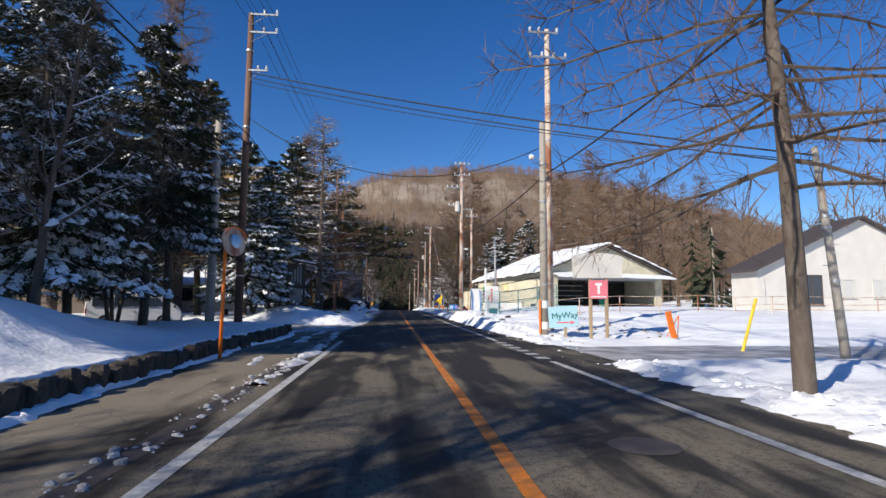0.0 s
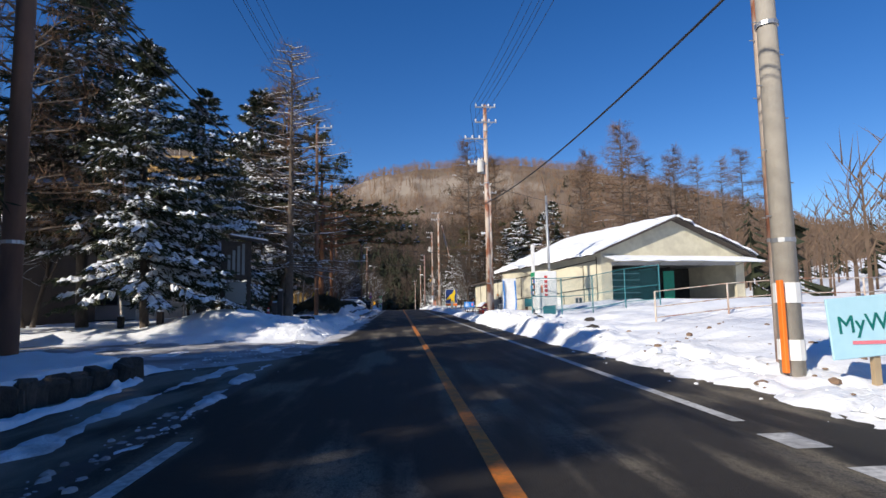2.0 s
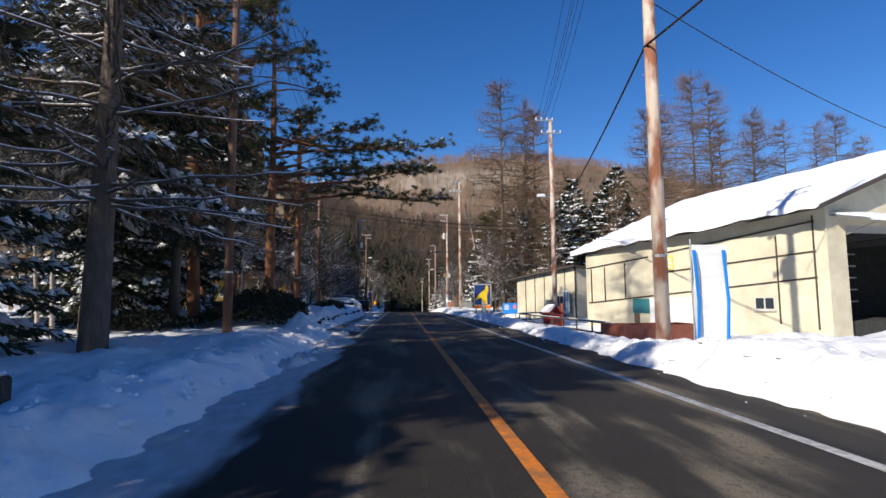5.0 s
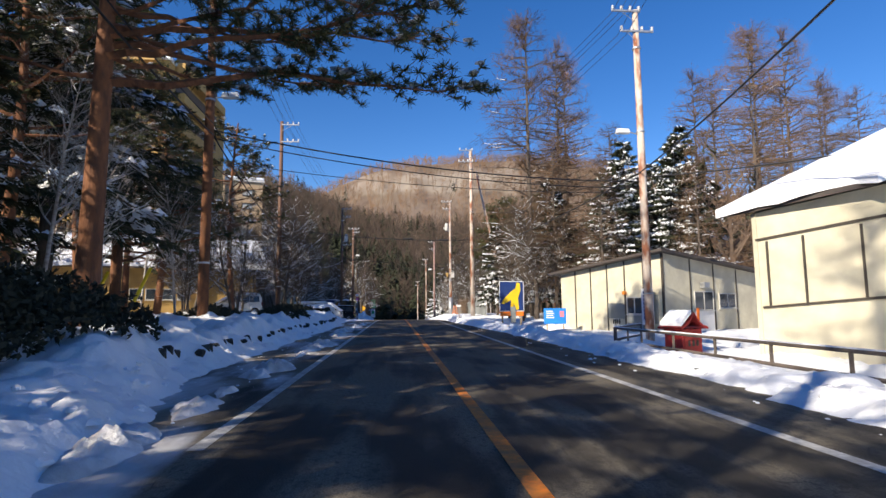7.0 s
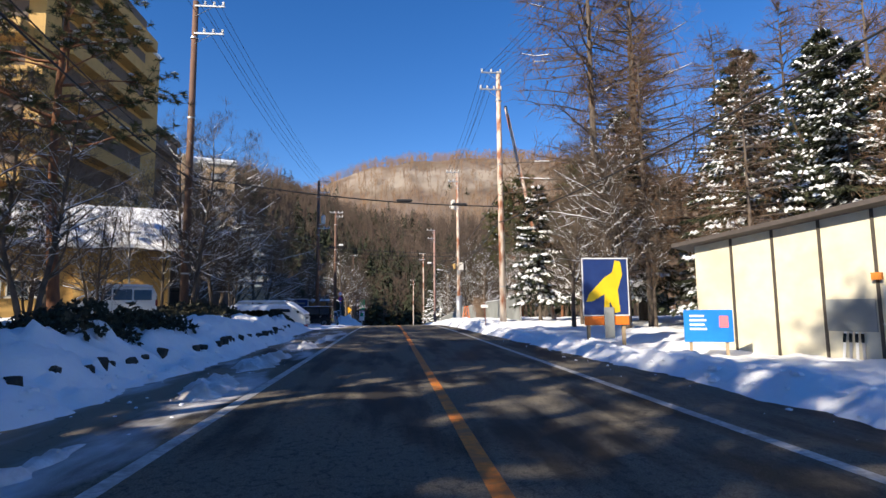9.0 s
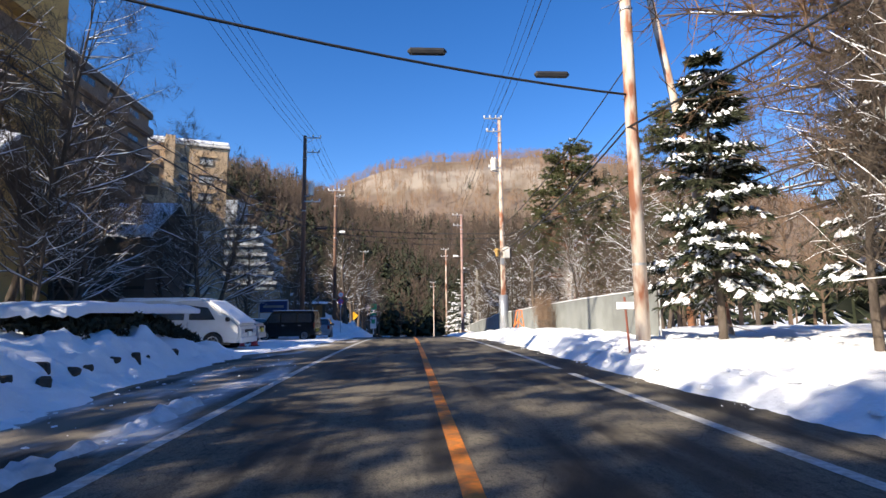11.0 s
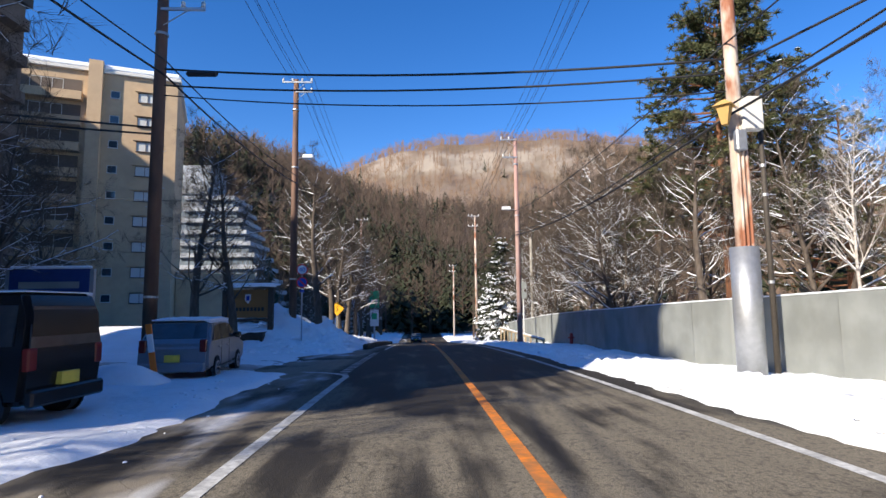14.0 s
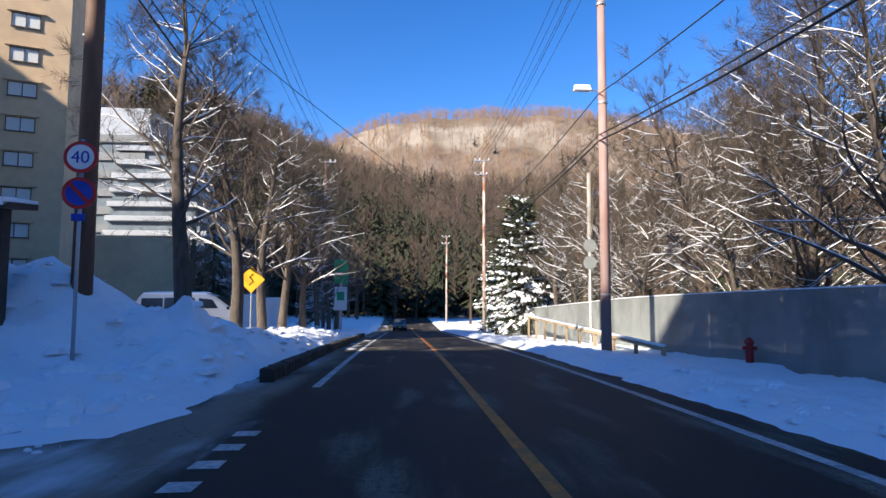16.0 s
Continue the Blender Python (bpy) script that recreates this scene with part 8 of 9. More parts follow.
part("snow", boxm(8.21, 8.39, 153.6, 173.4, rz(163) + 0.872, rz(163) + 0.95, 0.03), M_SNOWCAP, railb)
for k in range(10):
    part("post", boxm(8.25, 8.37, 153.6 + 2.15 * k, 153.72 + 2.15 * k, rz(155 + 2 * k) - 0.3, rz(163) + 0.75), M_TIMBER, railb)


# road signs
def round_sign(parent, z, r, face, rim, m):
    d = part("disc", ring_bm(r, 0.02, 28, m @ Matrix.Translation((0, -0.05, z)) @ UP), rim, parent, "coloured rim")
    part("face", ring_bm(r * 0.78, 0.008, 28, m @ Matrix.Translation((0, -0.065, z)) @ UP), face, d)
    return d


M_SIGNRED = mat("sign_red", (0.55, 0.03, 0.03), 0.4)
M_SIGNBLUE = mat("sign_blue", (0.02, 0.06, 0.40), 0.4)
zb_ = gz(-6.5, 147.0)
sp = thing("road_sign", pose(-6.5, 147.0, 0, 0, 0, 4), "speed limit sign over a no-parking sign on a pole", "road sign")
part("post", tubem([(0, 0, zb_ - 0.4), (0, 0, 3.72)], 0.035, 10), M_STEEL, sp, smooth=True)
d1 = round_sign(sp, 3.36, 0.31, M_WHITE, M_SIGNRED, Matrix.Identity(4))
text_mesh("40", 0.34, Matrix.Translation((0, -0.074, 3.245)) @ UP, d1, M_SIGNBLUE)
d2 = round_sign(sp, 2.66, 0.31, M_SIGNBLUE, M_SIGNRED, Matrix.Identity(4))
part("slash", boxm(-0.27, 0.27, -0.078, -0.071, -0.035, 0.035, 0.0, Matrix.Translation((0, 0, 2.66)) @ Matrix.Rotation(radians(45), 4, "Y")), M_SIGNRED, d2, "red diagonal bar")
part("plate", boxm(-0.12, 0.12, -0.06, -0.045, 2.12, 2.26), M_SIGNBLUE, sp)
dz_ = gz(8.4, 160.9)
ds = thing("road_sign", pose(8.4, 160.9, 0, 0, 0, 180), "back of two round road signs on a white pole", "road sign")
part("post", tubem([(0, 0, dz_ - 0.4), (0, 0, 3.2)], 0.035, 10), M_WHITE, ds)
for z in (2.85, 2.05):
    part("disc", ring_bm(0.31, 0.02, 28, Matrix.Translation((0, 0.05, z)) @ UP), M_FENCE, ds, "bare grey back")
yz_ = gz(-6.2, 158.0)
yl = thing("road_sign", pose(-6.2, 158.0, 0), "yellow diamond warning sign on a pole", "road sign")
part("post", tubem([(0, 0, yz_ - 0.4), (0, 0, 1.6)], 0.03, 8), M_STEEL, yl)
part("plate", boxm(-0.37, 0.37, -0.06, -0.04, -0.37, 0.37, 0.02, Matrix.Translation((0, 0, 1.15)) @ Matrix.Rotation(radians(45), 4, "Y")), M_WARN, yl)
part("symbol", tubem([(-0.08, -0.065, 0.95), (0.08, -0.065, 1.1), (-0.06, -0.065, 1.25), (0.06, -0.065, 1.38)], 0.03, 5), M_BARS, yl, "black bent arrow")
gs = thing("roadside_sign", pose(-5.3, 181.0, 0), "tall green and white advertising sign", "signboard")
part("post", boxm(-0.1, 0.1, -0.1, 0.1, gz(-5.3, 181) - 0.5, 3.2), M_STEEL, gs)
part("board", boxm(-0.55, 0.55, -0.18, -0.102, 1.1, 3.1, 0.02), M_GREENSIGN, gs)
part("board", boxm(-0.5, 0.5, -0.18, -0.102, -1.0, 0.9, 0.02), M_WHITE, gs)
part("writing", boxm(-0.4, 0.4, -0.186, -0.182, 1.9, 2.05), M_WHITE, gs, "row of unreadable white writing")
part("writing", boxm(-0.3, 0.3, -0.186, -0.182, -0.2, 0.5), M_GREENSIGN, gs, "green block")

wbz = gz(-9.2, 172.0)
for x, w, h in ((-9.9, 0.55, 2.0), (-8.6, 0.45, 1.8)):
    wp = thing("gate_pillar", pose(x, 172.0, wbz), "white plastered gate pillar in the sun", "pillar", "gate pillars")
    part("shaft", boxm(-w, w, -0.3, 0.3, -0.4, h, 0.03), M_WHITE, wp)
    part("snow", boxm(-w + 0.03, w - 0.03, -0.27, 0.27, h + 0.002, h + 0.14, 0.05), M_SNOWCAP, wp)
# hotel sign under a small roof
ws = thing("hotel_sign", pose(-9.55, 147.5, gz(-9.5, 147.4) - 0.1), "brown sign board in a dark roofed frame with snow on top", "signboard")
for x in (-1.25, 1.25):
    part("post", boxm(x - 0.14, x + 0.14, -0.14, 0.14, -0.6, 2.05, 0.02), M_DARKWOOD, ws)
part("board", boxm(-1.1, 1.1, -0.06, 0.06, 0.35, 1.9), M_SIGNWOOD, ws, "warm brown board")
part("roof", slab([(-1.65, -0.5, 2.08), (1.65, -0.5, 2.08), (1.65, 0.5, 2.16), (-1.65, 0.5, 2.16)], 0.12), M_DARKWOOD, ws)
part("snow", snow_slab([(-1.65, -0.5, 2.08), (1.65, -0.5, 2.08), (1.65, 0.5, 2.16), (-1.65, 0.5, 2.16)], 0.13, 9, 8), M_SNOWCAP, ws)
part("beam", boxm(-1.1, 1.1, -0.1, 0.1, 0.12, 0.3), M_DARKWOOD, ws)
bm = bmesh.new()
bm.faces.new([bm.verts.new((x, -0.07, z)) for x, z in ((-0.16, 1.65), (-0.16, 1.32), (0.0, 1.12), (0.16, 1.32), (0.16, 1.65))])
ext = bmesh.ops.extrude_face_region(bm, geom=list(bm.faces))
bmesh.ops.translate(bm, vec=(0, 0.008, 0), verts=[g for g in ext["geom"] if isinstance(g, bmesh.types.BMVert)])
part("emblem", bm, M_WHITE, ws, "plain white shield shape")
part("emblem", boxm(-0.09, 0.09, -0.076, -0.071, 1.3, 1.55), M_SIGNBLUE, ws, "plain blue patch")
for k in range(9):
    part("writing", boxm(-0.86 + 0.2 * k, -0.72 + 0.2 * k, -0.068, -0.062, 0.72, 0.92), M_BARS, ws, "dark unreadable character")
pl = thing("planter", pose(-9.6, 146.4, gz(-9.6, 146.4) - 0.1), "low dark stone planter with snow before the sign", "planter")
part("trough", boxm(-1.5, 1.3, -0.4, 0.4, -0.3, 0.42, 0.04), M_STONE, pl)
part("snow", snow_slab([(-1.5, -0.4, 0.42), (1.3, -0.4, 0.42), (1.3, 0.4, 0.42), (-1.5, 0.4, 0.42)], 0.12, 4, 8), M_SNOWCAP, pl)
bp = thing("signboard", pose(-9.5, 131.1, gz(-9.5, 131.1)), "navy sign above a white panel in the car park", "signboard")
part("board", boxm(-1.0, 1.0, -0.06, 0.06, 1.9, 2.75, 0.01), M_NAVY, bp)
part("writing", boxm(-0.75, 0.75, -0.068, -0.062, 2.25, 2.42), M_FENCE, bp, "row of unreadable pale writing")
part("snow", boxm(-1.0, 1.0, -0.08, 0.08, 2.752, 2.83, 0.03), M_SNOWCAP, bp)
part("panel", boxm(-0.95, 0.95, -0.05, 0.05, 0.2, 1.85), M_WHITE, bp)
for x in (-1.05, 1.05):
    part("post", boxm(x - 0.05, x + 0.05, -0.05, 0.05, -0.3, 2.75), M_STEEL, bp)
for x, y in ((-6.45, 113.2), (-6.0, 113.5), (-9.8, 62.3), (-6.6, 43.5)):
    co = thing("traffic_cone", pose(x, y, max(gz(x, y), rz(y) - 0.2)), "red and white traffic cone in the snow", "traffic cone", "traffic cones")
    part("base", boxm(-0.19, 0.19, -0.19, 0.19, -0.02, 0.04, 0.01), M_BLACK, co)
    for k, (z0_, z1_) in enumerate(((0.04, 0.22), (0.22, 0.36), (0.36, 0.5), (0.5, 0.6), (0.6, 0.7))):
        r0, r1 = 0.15 - 0.17 * z0_, 0.15 - 0.17 * z1_
        part("band", ring_bm(r0, z1_ - z0_, 14, Matrix.Translation((0, 0, (z0_ + z1_) / 2)), r1 / r0), M_WHITE if k % 2 else M_SIGNRED_, co)
_u, _a = np.meshgrid(np.linspace(0.02, 1, 11), np.linspace(0, 2 * math.pi, 25)[:-1])
_mr = _u * (0.8 + 0.5 * vnoise(2 + 1.5 * np.cos(_a), 2 + 1.5 * np.sin(_a), 5))
_mx, _my = -6.75 + 1.25 * _mr * np.cos(_a), 129.5 + 0.75 * _mr * np.sin(_a)
_mz = rz(129.5) - 0.12 + 0.62 * (1 - _u ** 2) + 0.14 * _u * (1 - _u) * 4 * (fbm(_mx * 3, _my * 3, 61) - 0.4)
_i = np.arange(24)[:, None] * 11 + np.arange(10)[None]
_j = (np.arange(24)[:, None] + 1) % 24 * 11 + np.arange(10)[None]
tagged(mesh_from("snow_mound", np.stack([_mx, _my, _mz], -1).reshape(-1, 3).tolist(), np.stack([_i, _i + 1, _j + 1, _j], -1).reshape(-1, 4).tolist(), M_SNOW, smooth=True),
       "heap of shovelled snow behind the parked hatchback", "snow mound")
mk = thing("marker_post", pose(-6.2, 129.75, rz(129.5) + 0.38, 0, -9, 0), "leaning orange and white marker board stuck in the snow heap", "marker")
part("board", boxm(-0.07, 0.07, -0.025, 0.025, -0.35, 0.36, 0.01), M_ORANGE, mk)
part("board", boxm(-0.068, 0.068, -0.023, 0.023, 0.36, 0.78, 0.01), M_WHITE, mk, "white middle band")
part("board", boxm(-0.07, 0.07, -0.025, 0.025, 0.78, 1.02, 0.01), M_ORANGE, mk)



# rocks showing in the ploughed bank
for k, (x, y, sc) in enumerate(((6.3, 31.2, 1.6), (6.9, 36.2, 1.5), (6.2, 37.3, 1.2), (6.5, 39.0, 1.0), (7.3, 34.4, 1.2))):
    rk = thing("rock", pose(x, y, gz(x, y) - 0.16 * sc, 20, 10 * k, 37 * k) @ Matrix.Scale(sc, 4), "brown rock poking out of the snow bank", "rock", "rocks in the bank")
    bm = bmesh.new()
    bmesh.ops.create_icosphere(bm, subdivisions=2, radius=0.22)
    _rk = random.Random(40 + k)
    for v in bm.verts:
        v.co *= _rk.uniform(0.8, 1.15)
        v.co.x *= 1.5
    part("stone", bm, M_STONE, rk)


# ==== vehicles ====
def wheel(parent, x, y, r, side):
    w = part("wheel", ring_bm(r, 0.2, 24, Matrix.Translation((x, y, r)) @ UP), M_TYRE, parent, "black tyre")
    part("rim", ring_bm(r * 0.68, 0.02, 20, Matrix.Translation((x, y + side * 0.105, r)) @ UP), M_STEEL, w, "alloy rim")
    part("rim_dish", ring_bm(r * 0.56, 0.012, 20, Matrix.Translation((x, y + side * 0.112, r)) @ UP), M_BLACK, w)
    for k in range(7):
        a = k * math.pi / 3.5
        part("spoke", tubem([(x, y + side * 0.112, r), (x + r * 0.6 * math.cos(a), y + side * 0.112, r + r * 0.6 * math.sin(a))], 0.014, 5), M_STEEL, w)
    part("hub", ring_bm(r * 0.16, 0.03, 10, Matrix.Translation((x, y + side * 0.12, r)) @ UP), M_BLACK, w)


M_TYRE = mat("tyre", (0.02, 0.02, 0.02), 0.85)
M_LAMP = mat("lamp_glass", (0.6, 0.6, 0.6), 0.1, spec=0.8)
M_TAIL = mat("tail_lamp", (0.16, 0.02, 0.02), 0.2)
M_PLATE = mat("plate", (0.70, 0.55, 0.08), 0.5)


def car(m, outline, W, H, belt, paint, windows, shield, back, wheels, r, label, category="car", snow=0.0, hood_snow=None, plate=M_PLATE, shut=(), front=1):
    """A road vehicle. outline and windows: side views as (x, z), the front at +x."""
    c = thing(category.replace(" ", "_"), m, label, category)

    def half(z):
        return W / 2 * (1 - 0.13 * max(0.0, (z - belt) / (H - belt)) - 0.05 * max(0.0, (0.45 - z) / 0.45))
    bm = bmesh.new()
    L = [bm.verts.new((x, -half(z), z)) for x, z in outline]
    R = [bm.verts.new((x, half(z), z)) for x, z in outline]
    n = len(outline)
    for i in range(n):
        bm.faces.new((L[i], L[(i + 1) % n], R[(i + 1) % n], R[i]))
    bm.faces.new(L[::-1])
    bm.faces.new(R)
    bmesh.ops.recalc_face_normals(bm, faces=bm.faces)
    edges = [e for e in bm.edges if len(e.link_faces) == 2 and e.calc_face_angle(0) > 0.5]
    bmesh.ops.bevel(bm, geom=edges, offset=0.07, segments=4, affect="EDGES", clamp_overlap=True)
    bmesh.ops.triangulate(bm, faces=[f for f in bm.faces if len(f.verts) > 4])
    part("body", bm, paint, c, smooth=True).data.set_sharp_from_angle(angle=radians(28))
    for s in (-1, 1):
        for wpts in windows:
            b = bmesh.new()
            f1 = [b.verts.new((x, s * (half(z) + 0.006), z)) for x, z in wpts]
            f2 = [b.verts.new((x, s * (half(z) - 0.03), z)) for x, z in wpts]
            b.faces.new(f1)
            b.faces.new(f2[::-1])
            for i in range(len(f1)):
                b.faces.new((f1[i], f2[i], f2[(i + 1) % len(f1)], f1[(i + 1) % len(f1)]))
            bmesh.ops.recalc_face_normals(b, faces=b.faces)
            part("side_window", b, M_GLASS, c, "dark side glass")
        for x in shut:
            part("door_seam", boxm(x - 0.006, x + 0.006, s * (half(0.7) + 0.002) - 0.004, s * (half(0.7) + 0.002) + 0.004, 0.35, belt), M_BLACK, c)
            part("door_handle", boxm(x - 0.24, x - 0.08, s * half(0.85) - 0.02, s * half(0.85) + 0.02, belt - 0.16, belt - 0.12), M_STEEL, c)
        part("sill_trim", boxm(outline[0][0] + 0.3, outline[1][0] - 0.3, s * half(0.3) - 0.015, s * half(0.3) + 0.015, 0.24, 0.32), M_BLACK, c)
        for x in wheels:
            part("wheel_arch", ring_bm(r * 1.16, 0.03, 22, Matrix.Translation((x, s * (half(0.4) - 0.008), r)) @ UP), M_BLACK, c)
            wheel(c, x, s * (W / 2 - 0.085), r, s)
        part("mirror", boxm(shield[0][0] - 0.25, shield[0][0] - 0.12, s * (W / 2 - 0.02), s * (W / 2 + 0.16), belt, belt + 0.16, 0.03), M_BLACK, c)
    for nm, (p, q) in (("windscreen", shield), ("rear_window", back)):
        b = bmesh.new()
        d = Vector((q[0] - p[0], 0, q[1] - p[1]))
        nrm = Vector((d.z, 0, -d.x)).normalized() * 0.012
        if (nrm.x > 0) != (nm == "windscreen"):
            nrm = -nrm
        v = [b.verts.new(Vector(w) + nrm) for w in ((p[0], -half(p[1]) * 0.9, p[1]), (p[0], half(p[1]) * 0.9, p[1]), (q[0], half(q[1]) * 0.88, q[1]), (q[0], -half(q[1]) * 0.88, q[1]))]
        b.faces.new(v)
        ext = bmesh.ops.extrude_face_region(b, geom=list(b.faces))
        bmesh.ops.translate(b, vec=-nrm * 2, verts=[g for g in ext["geom"] if isinstance(g, bmesh.types.BMVert)])
        bmesh.ops.recalc_face_normals(b, faces=b.faces)
        part(nm, b, M_GLASS, c, "dark glass")
    xf, xb = max(x for x, z in outline), min(x for x, z in outline)
    for s in (-1, 1):
        part("headlight", boxm(xf - 0.14, xf + 0.012, s * W * 0.36 - 0.15, s * W * 0.36 + 0.15, 0.62, 0.80, 0.03), M_LAMP, c, "clear headlight")
        part("tail_light", boxm(xb - 0.012, xb + 0.1, s * W * 0.42 - 0.08, s * W * 0.42 + 0.08, 0.75, 1.05, 0.02), M_TAIL, c, "red tail light")
    for x in (xf, xb):
        part("bumper", boxm(x - 0.08, x + 0.05, -W * 0.46, W * 0.46, 0.28, 0.50, 0.03), paint, c)
        part("number_plate", boxm(x - 0.06, x + 0.06, -0.17, 0.17, 0.52, 0.69), plate, c, "blank number plate")
    part("grille", boxm(xf - 0.02, xf + 0.02, -W * 0.22, W * 0.22, 0.66, 0.78), M_BLACK, c)
    if snow:
        top_ = [p for p in outline if p[1] > H - 0.12]
        a, b_ = min(p[0] for p in top_), max(p[0] for p in top_)
        hw = half(H) * 0.97
        part("snow", snow_slab([(a, -hw, H - 0.03), (b_, -hw, H - 0.03), (b_, hw, H - 0.03), (a, hw, H - 0.03)], snow, 3, 9), M_SNOWCAP, c, "snow lying on the roof")
    if hood_snow:
        p, q, t = hood_snow
        part("snow", snow_slab([(p[0], -half(p[1]) * 0.96, p[1]), (q[0], -half(q[1]) * 0.96, q[1]), (q[0], half(q[1]) * 0.96, q[1]), (p[0], half(p[1]) * 0.96, p[1])], t, 8, 9), M_SNOWCAP, c, "snow covering the bonnet and windscreen")
    return c


M_PAINT_WHITE = mat("white_car_paint", (0.72, 0.72, 0.70), 0.25, second=(0.66, 0.66, 0.64), scale=1.5, spec=0.5, stain=(0.5, 0.48, 0.45), sscale=1.5, samount=0.25)
M_PAINT_SILVER = mat("silver_car_paint", (0.42, 0.44, 0.45), 0.3, metal=0.5, second=(0.36, 0.38, 0.39), spec=0.5)
M_PAINT_BLACK = mat("black_car_paint", (0.010, 0.010, 0.012), 0.22, second=(0.016, 0.016, 0.018), spec=0.5)
M_PAINT_GREY = mat("grey_blue_car_paint", (0.20, 0.23, 0.27), 0.35, metal=0.4, second=(0.17, 0.20, 0.23), spec=0.5)
VAN = [(-2.4, 0.3), (2.35, 0.3), (2.45, 0.55), (2.42, 0.95), (2.2, 1.12), (1.35, 1.75), (0.9, 1.93), (-2.1, 1.95), (-2.4, 1.6), (-2.45, 0.9)]
VANW = [[(-2.15, 1.15), (-1.15, 1.15), (-1.15, 1.68), (-2.15, 1.68)], [(-1.08, 1.15), (0.35, 1.15), (0.35, 1.70), (-1.08, 1.70)], [(0.55, 1.15), (1.5, 1.15), (1.2, 1.6), (0.55, 1.68)]]
zc = lambda x, y: max(rz(y) - 0.05, gz(x, y) - 0.06)
car(pose(-8.0, 111.2, zc(-8, 111.2), 0, 0, -3), VAN, 1.82, 1.95, 1.08, M_PAINT_WHITE, VANW, ((2.18, 1.14), (1.37, 1.74)), ((-2.42, 1.1), (-2.36, 1.66)),
    (-1.5, 1.45), 0.33, "white people carrier with snow on its bonnet and roof", "van", 0.07, ((1.25, 1.83), (2.42, 1.0), 0.10), M_WHITE, (-0.05, 0.5))
KEI = [(-1.65, 0.3), (1.6, 0.3), (1.68, 0.55), (1.66, 0.86), (1.05, 1.02), (0.45, 1.58), (0.1, 1.66), (-1.5, 1.66), (-1.68, 1.3), (-1.7, 0.8)]
KEIW = [[(-1.45, 1.02), (-0.75, 1.02), (-0.75, 1.48), (-1.45, 1.48)], [(-0.68, 1.02), (0.05, 1.02), (0.05, 1.50), (-0.68, 1.50)], [(0.12, 1.02), (0.85, 1.02), (0.42, 1.48), (0.12, 1.50)]]
car(pose(-8.5, 116.9, zc(-8.5, 116.9), 0, 0, 2) @ Matrix.Scale(1.12, 4), KEI, 1.5, 1.66, 0.98, M_PAINT_SILVER, KEIW, ((1.03, 1.04), (0.47, 1.56)), ((-1.69, 1.0), (-1.64, 1.4)),
    (-1.1, 1.1), 0.28, "silver compact car parked on packed snow", "car", 0.03, None, M_PLATE, (-0.7, 0.08))
BOX = [(-1.75, 0.3), (1.7, 0.3), (1.78, 0.55), (1.76, 0.95), (1.25, 1.12), (0.85, 1.72), (0.55, 1.82), (-1.65, 1.82), (-1.78, 1.5), (-1.8, 0.8)]
BOXW = [[(-1.6, 1.08), (-0.75, 1.08), (-0.75, 1.62), (-1.6, 1.62)], [(-0.68, 1.08), (0.25, 1.08), (0.25, 1.64), (-0.68, 1.64)], [(0.32, 1.08), (1.15, 1.08), (0.82, 1.6), (0.32, 1.64)]]
car(pose(-7.1, 125.3, zc(-7.1, 125.3), 0, 0, 174) @ Matrix.Scale(1.03, 4), BOX, 1.5, 1.82, 1.04, M_PAINT_BLACK, BOXW, ((1.23, 1.14), (0.87, 1.70)), ((-1.79, 1.05), (-1.74, 1.6)),
    (-1.2, 1.2), 0.29, "black boxy minivan with thin snow on its roof", "van", 0.04, None, M_PLATE, (-0.7, 0.28))
SED = [(-2.0, 0.3), (1.95, 0.3), (2.05, 0.5), (2.0, 0.78), (1.1, 0.95), (0.35, 1.40), (0.0, 1.47), (-1.35, 1.46), (-1.9, 1.1), (-2.05, 0.95), (-2.07, 0.6)]
SEDW = [[(-1.6, 0.98), (-0.85, 0.98), (-0.85, 1.32), (-1.3, 1.32)], [(-0.78, 0.98), (0.0, 0.98), (0.0, 1.35), (-0.78, 1.35)], [(0.07, 0.98), (0.85, 0.98), (0.35, 1.30), (0.07, 1.34)]]
HATCH = [(-1.82, 0.3), (1.75, 0.3), (1.88, 0.5), (1.84, 0.78), (1.55, 0.9), (0.95, 1.0), (0.35, 1.42), (0.0, 1.5), (-0.9, 1.52), (-1.35, 1.46), (-1.72, 1.05), (-1.85, 0.9), (-1.88, 0.55)]
HATCHW = [[(-1.45, 1.0), (-0.78, 1.0), (-0.78, 1.38), (-1.2, 1.36)], [(-0.7, 1.0), (0.02, 1.0), (0.02, 1.40), (-0.7, 1.40)], [(0.09, 1.0), (0.78, 1.0), (0.34, 1.34), (0.09, 1.38)]]
car(pose(-6.2, 132.2, zc(-6.2, 132.2), 0, 0, 95) , HATCH, 1.66, 1.52, 0.96, M_PAINT_GREY, HATCHW, ((0.93, 1.02), (0.37, 1.40)), ((-1.70, 1.06), (-1.38, 1.43)),
    (-1.1, 1.1), 0.28, "grey-silver hatchback with frost on its rear window", "car", 0.08, None, M_PLATE, (-0.7, 0.08))
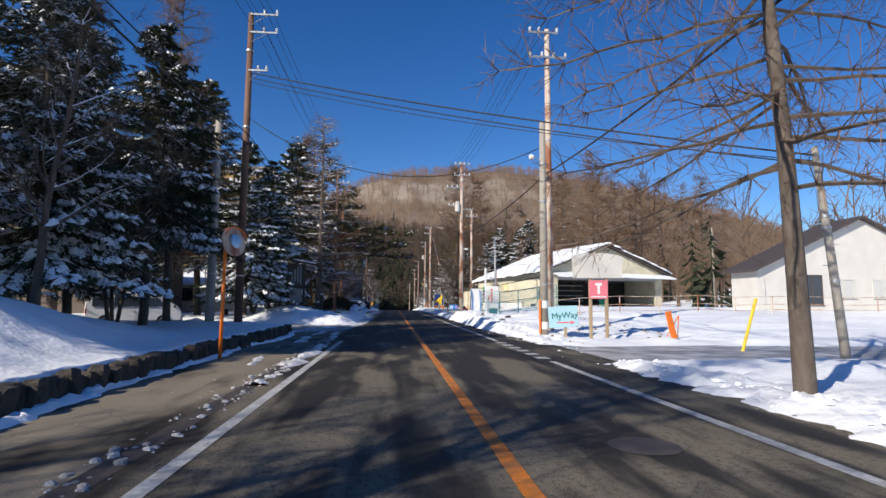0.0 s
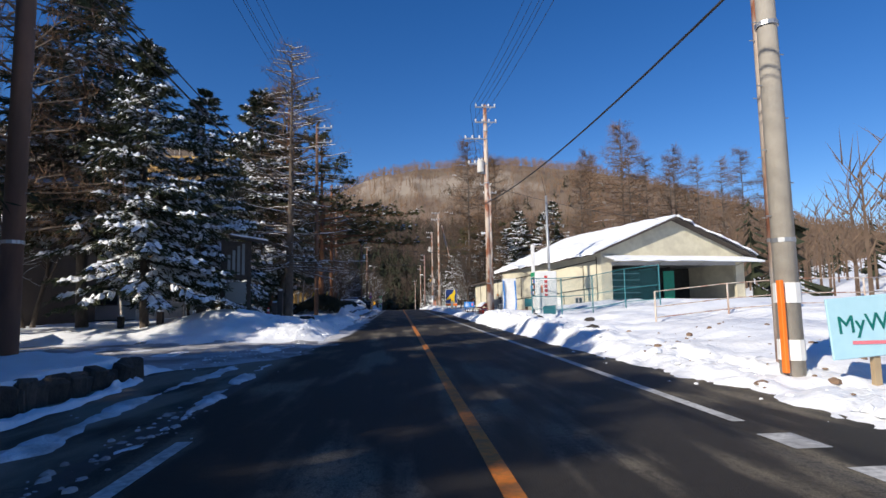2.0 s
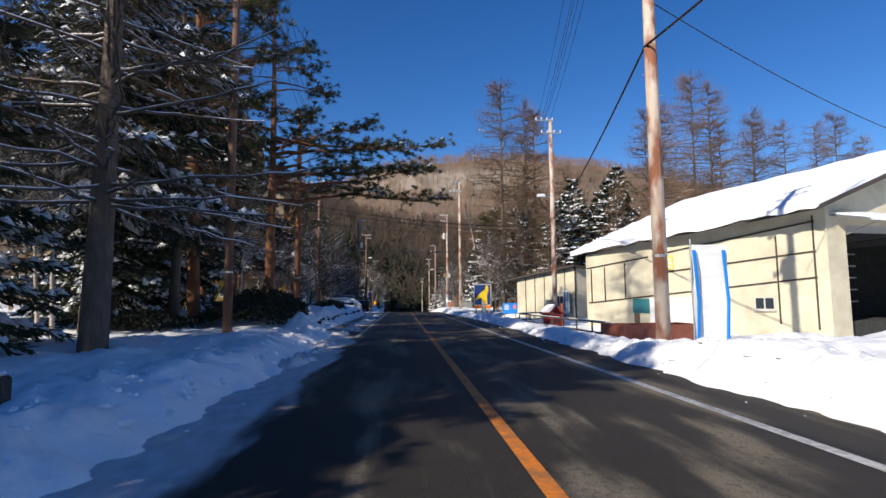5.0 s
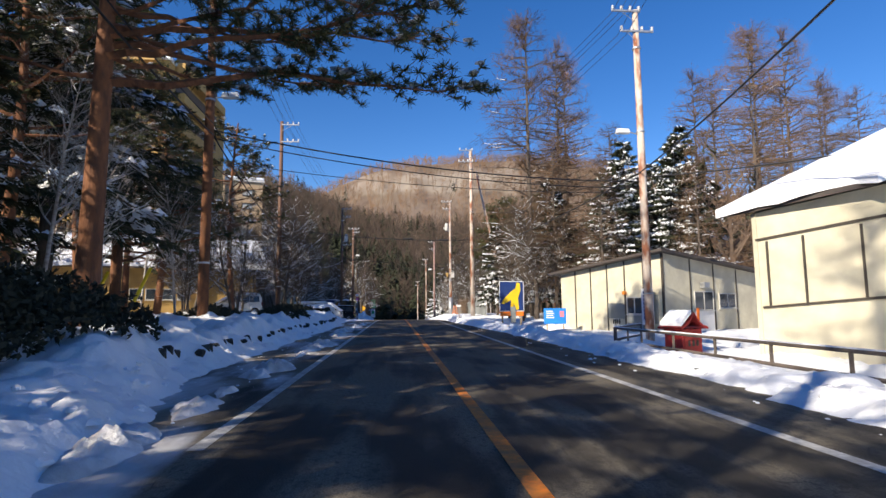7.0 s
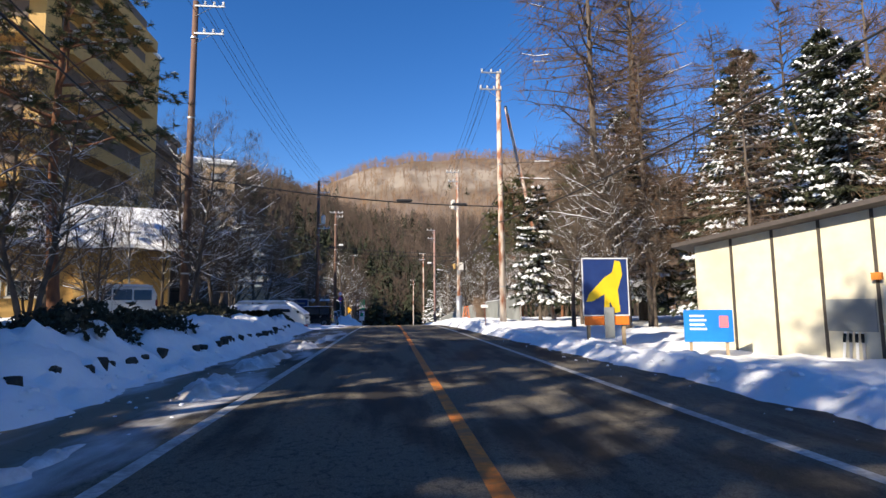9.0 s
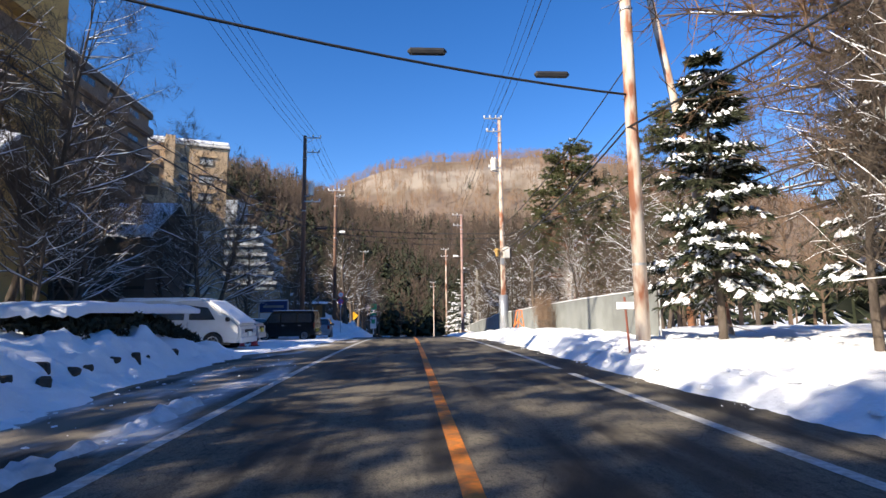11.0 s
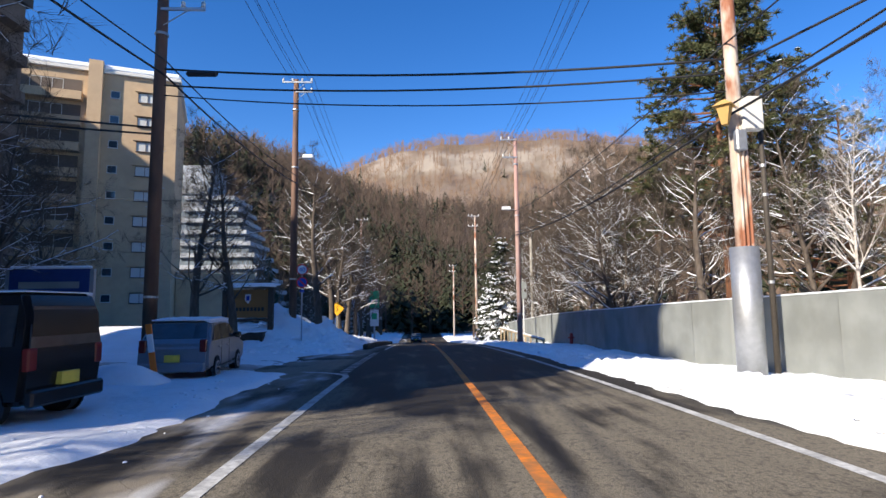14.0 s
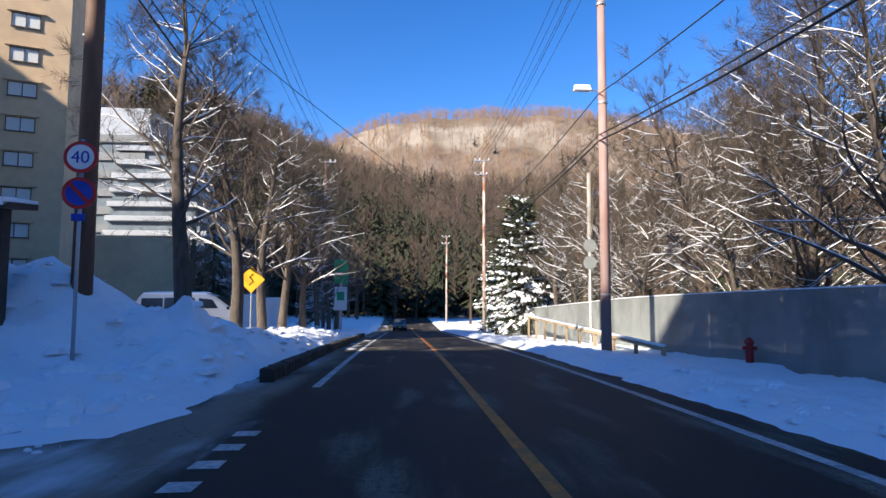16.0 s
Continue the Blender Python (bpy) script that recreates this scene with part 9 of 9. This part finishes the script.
car(pose(-11.0, 129.0, zc(-11, 129.0), 0, 0, 150), SED, 1.68, 1.47, 0.93, M_PAINT_GREY, SEDW, ((1.08, 0.97), (0.37, 1.38)), ((-1.92, 1.08), (-1.4, 1.44)),
    (-1.25, 1.25), 0.30, "grey car parked beside the hotel sign", "car", 0.06, ((0.4, 1.38), (1.95, 0.8), 0.06), M_PLATE, (-0.8, 0.03))
car(pose(-12.0, 119.8, zc(-12, 119.8), 0, 0, 0), SED, 1.68, 1.47, 0.93, M_PAINT_GREY, SEDW, ((1.08, 0.97), (0.37, 1.38)), ((-1.92, 1.08), (-1.4, 1.44)),
    (-1.25, 1.25), 0.30, "snow-covered dark car in the car park", "car", 0.12, ((0.4, 1.38), (1.95, 0.8), 0.12), M_PLATE, (-0.8, 0.03))
car(pose(-15.2, 33.0, gz(-15.2, 33.0) - 0.05, 0, 0, 30), VAN, 1.7, 1.95, 1.08, M_PAINT_WHITE, VANW, ((2.18, 1.14), (1.37, 1.74)), ((-2.42, 1.1), (-2.36, 1.66)),
    (-1.5, 1.45), 0.32, "white van parked in the side street", "van", 0.06, None, M_WHITE, (-0.05, 0.5))
car(pose(-12.2, 97.8, gz(-12.2, 97.8) - 0.05, 0, 0, -150), KEI, 1.5, 1.66, 0.98, M_PAINT_WHITE, KEIW, ((1.03, 1.04), (0.47, 1.56)), ((-1.69, 1.0), (-1.64, 1.4)),
    (-1.1, 1.1), 0.28, "small white car beside the annexe", "car", 0.1, ((0.5, 1.56), (1.6, 0.92), 0.05), M_PLATE, (-0.7, 0.08))
car(pose(-11.5, 166.0, gz(-11.5, 166.0) - 0.05, 0, 0, 10), VAN, 1.8, 1.95, 1.08, M_PAINT_WHITE, VANW, ((2.18, 1.14), (1.37, 1.74)), ((-2.42, 1.1), (-2.36, 1.66)),
    (-1.5, 1.45), 0.32, "white van parked behind the street trees", "van", 0.08, None, M_WHITE, (-0.05, 0.5))
car(pose(-0.6, 205.0, rz(205.0), 0, 0, -90), SED, 1.68, 1.47, 0.93, M_PAINT_BLACK, SEDW, ((1.08, 0.97), (0.37, 1.38)), ((-1.92, 1.08), (-1.4, 1.44)),
    (-1.25, 1.25), 0.30, "dark car standing far down the road", "car", 0.0, None, M_PLATE, (-0.8, 0.03))
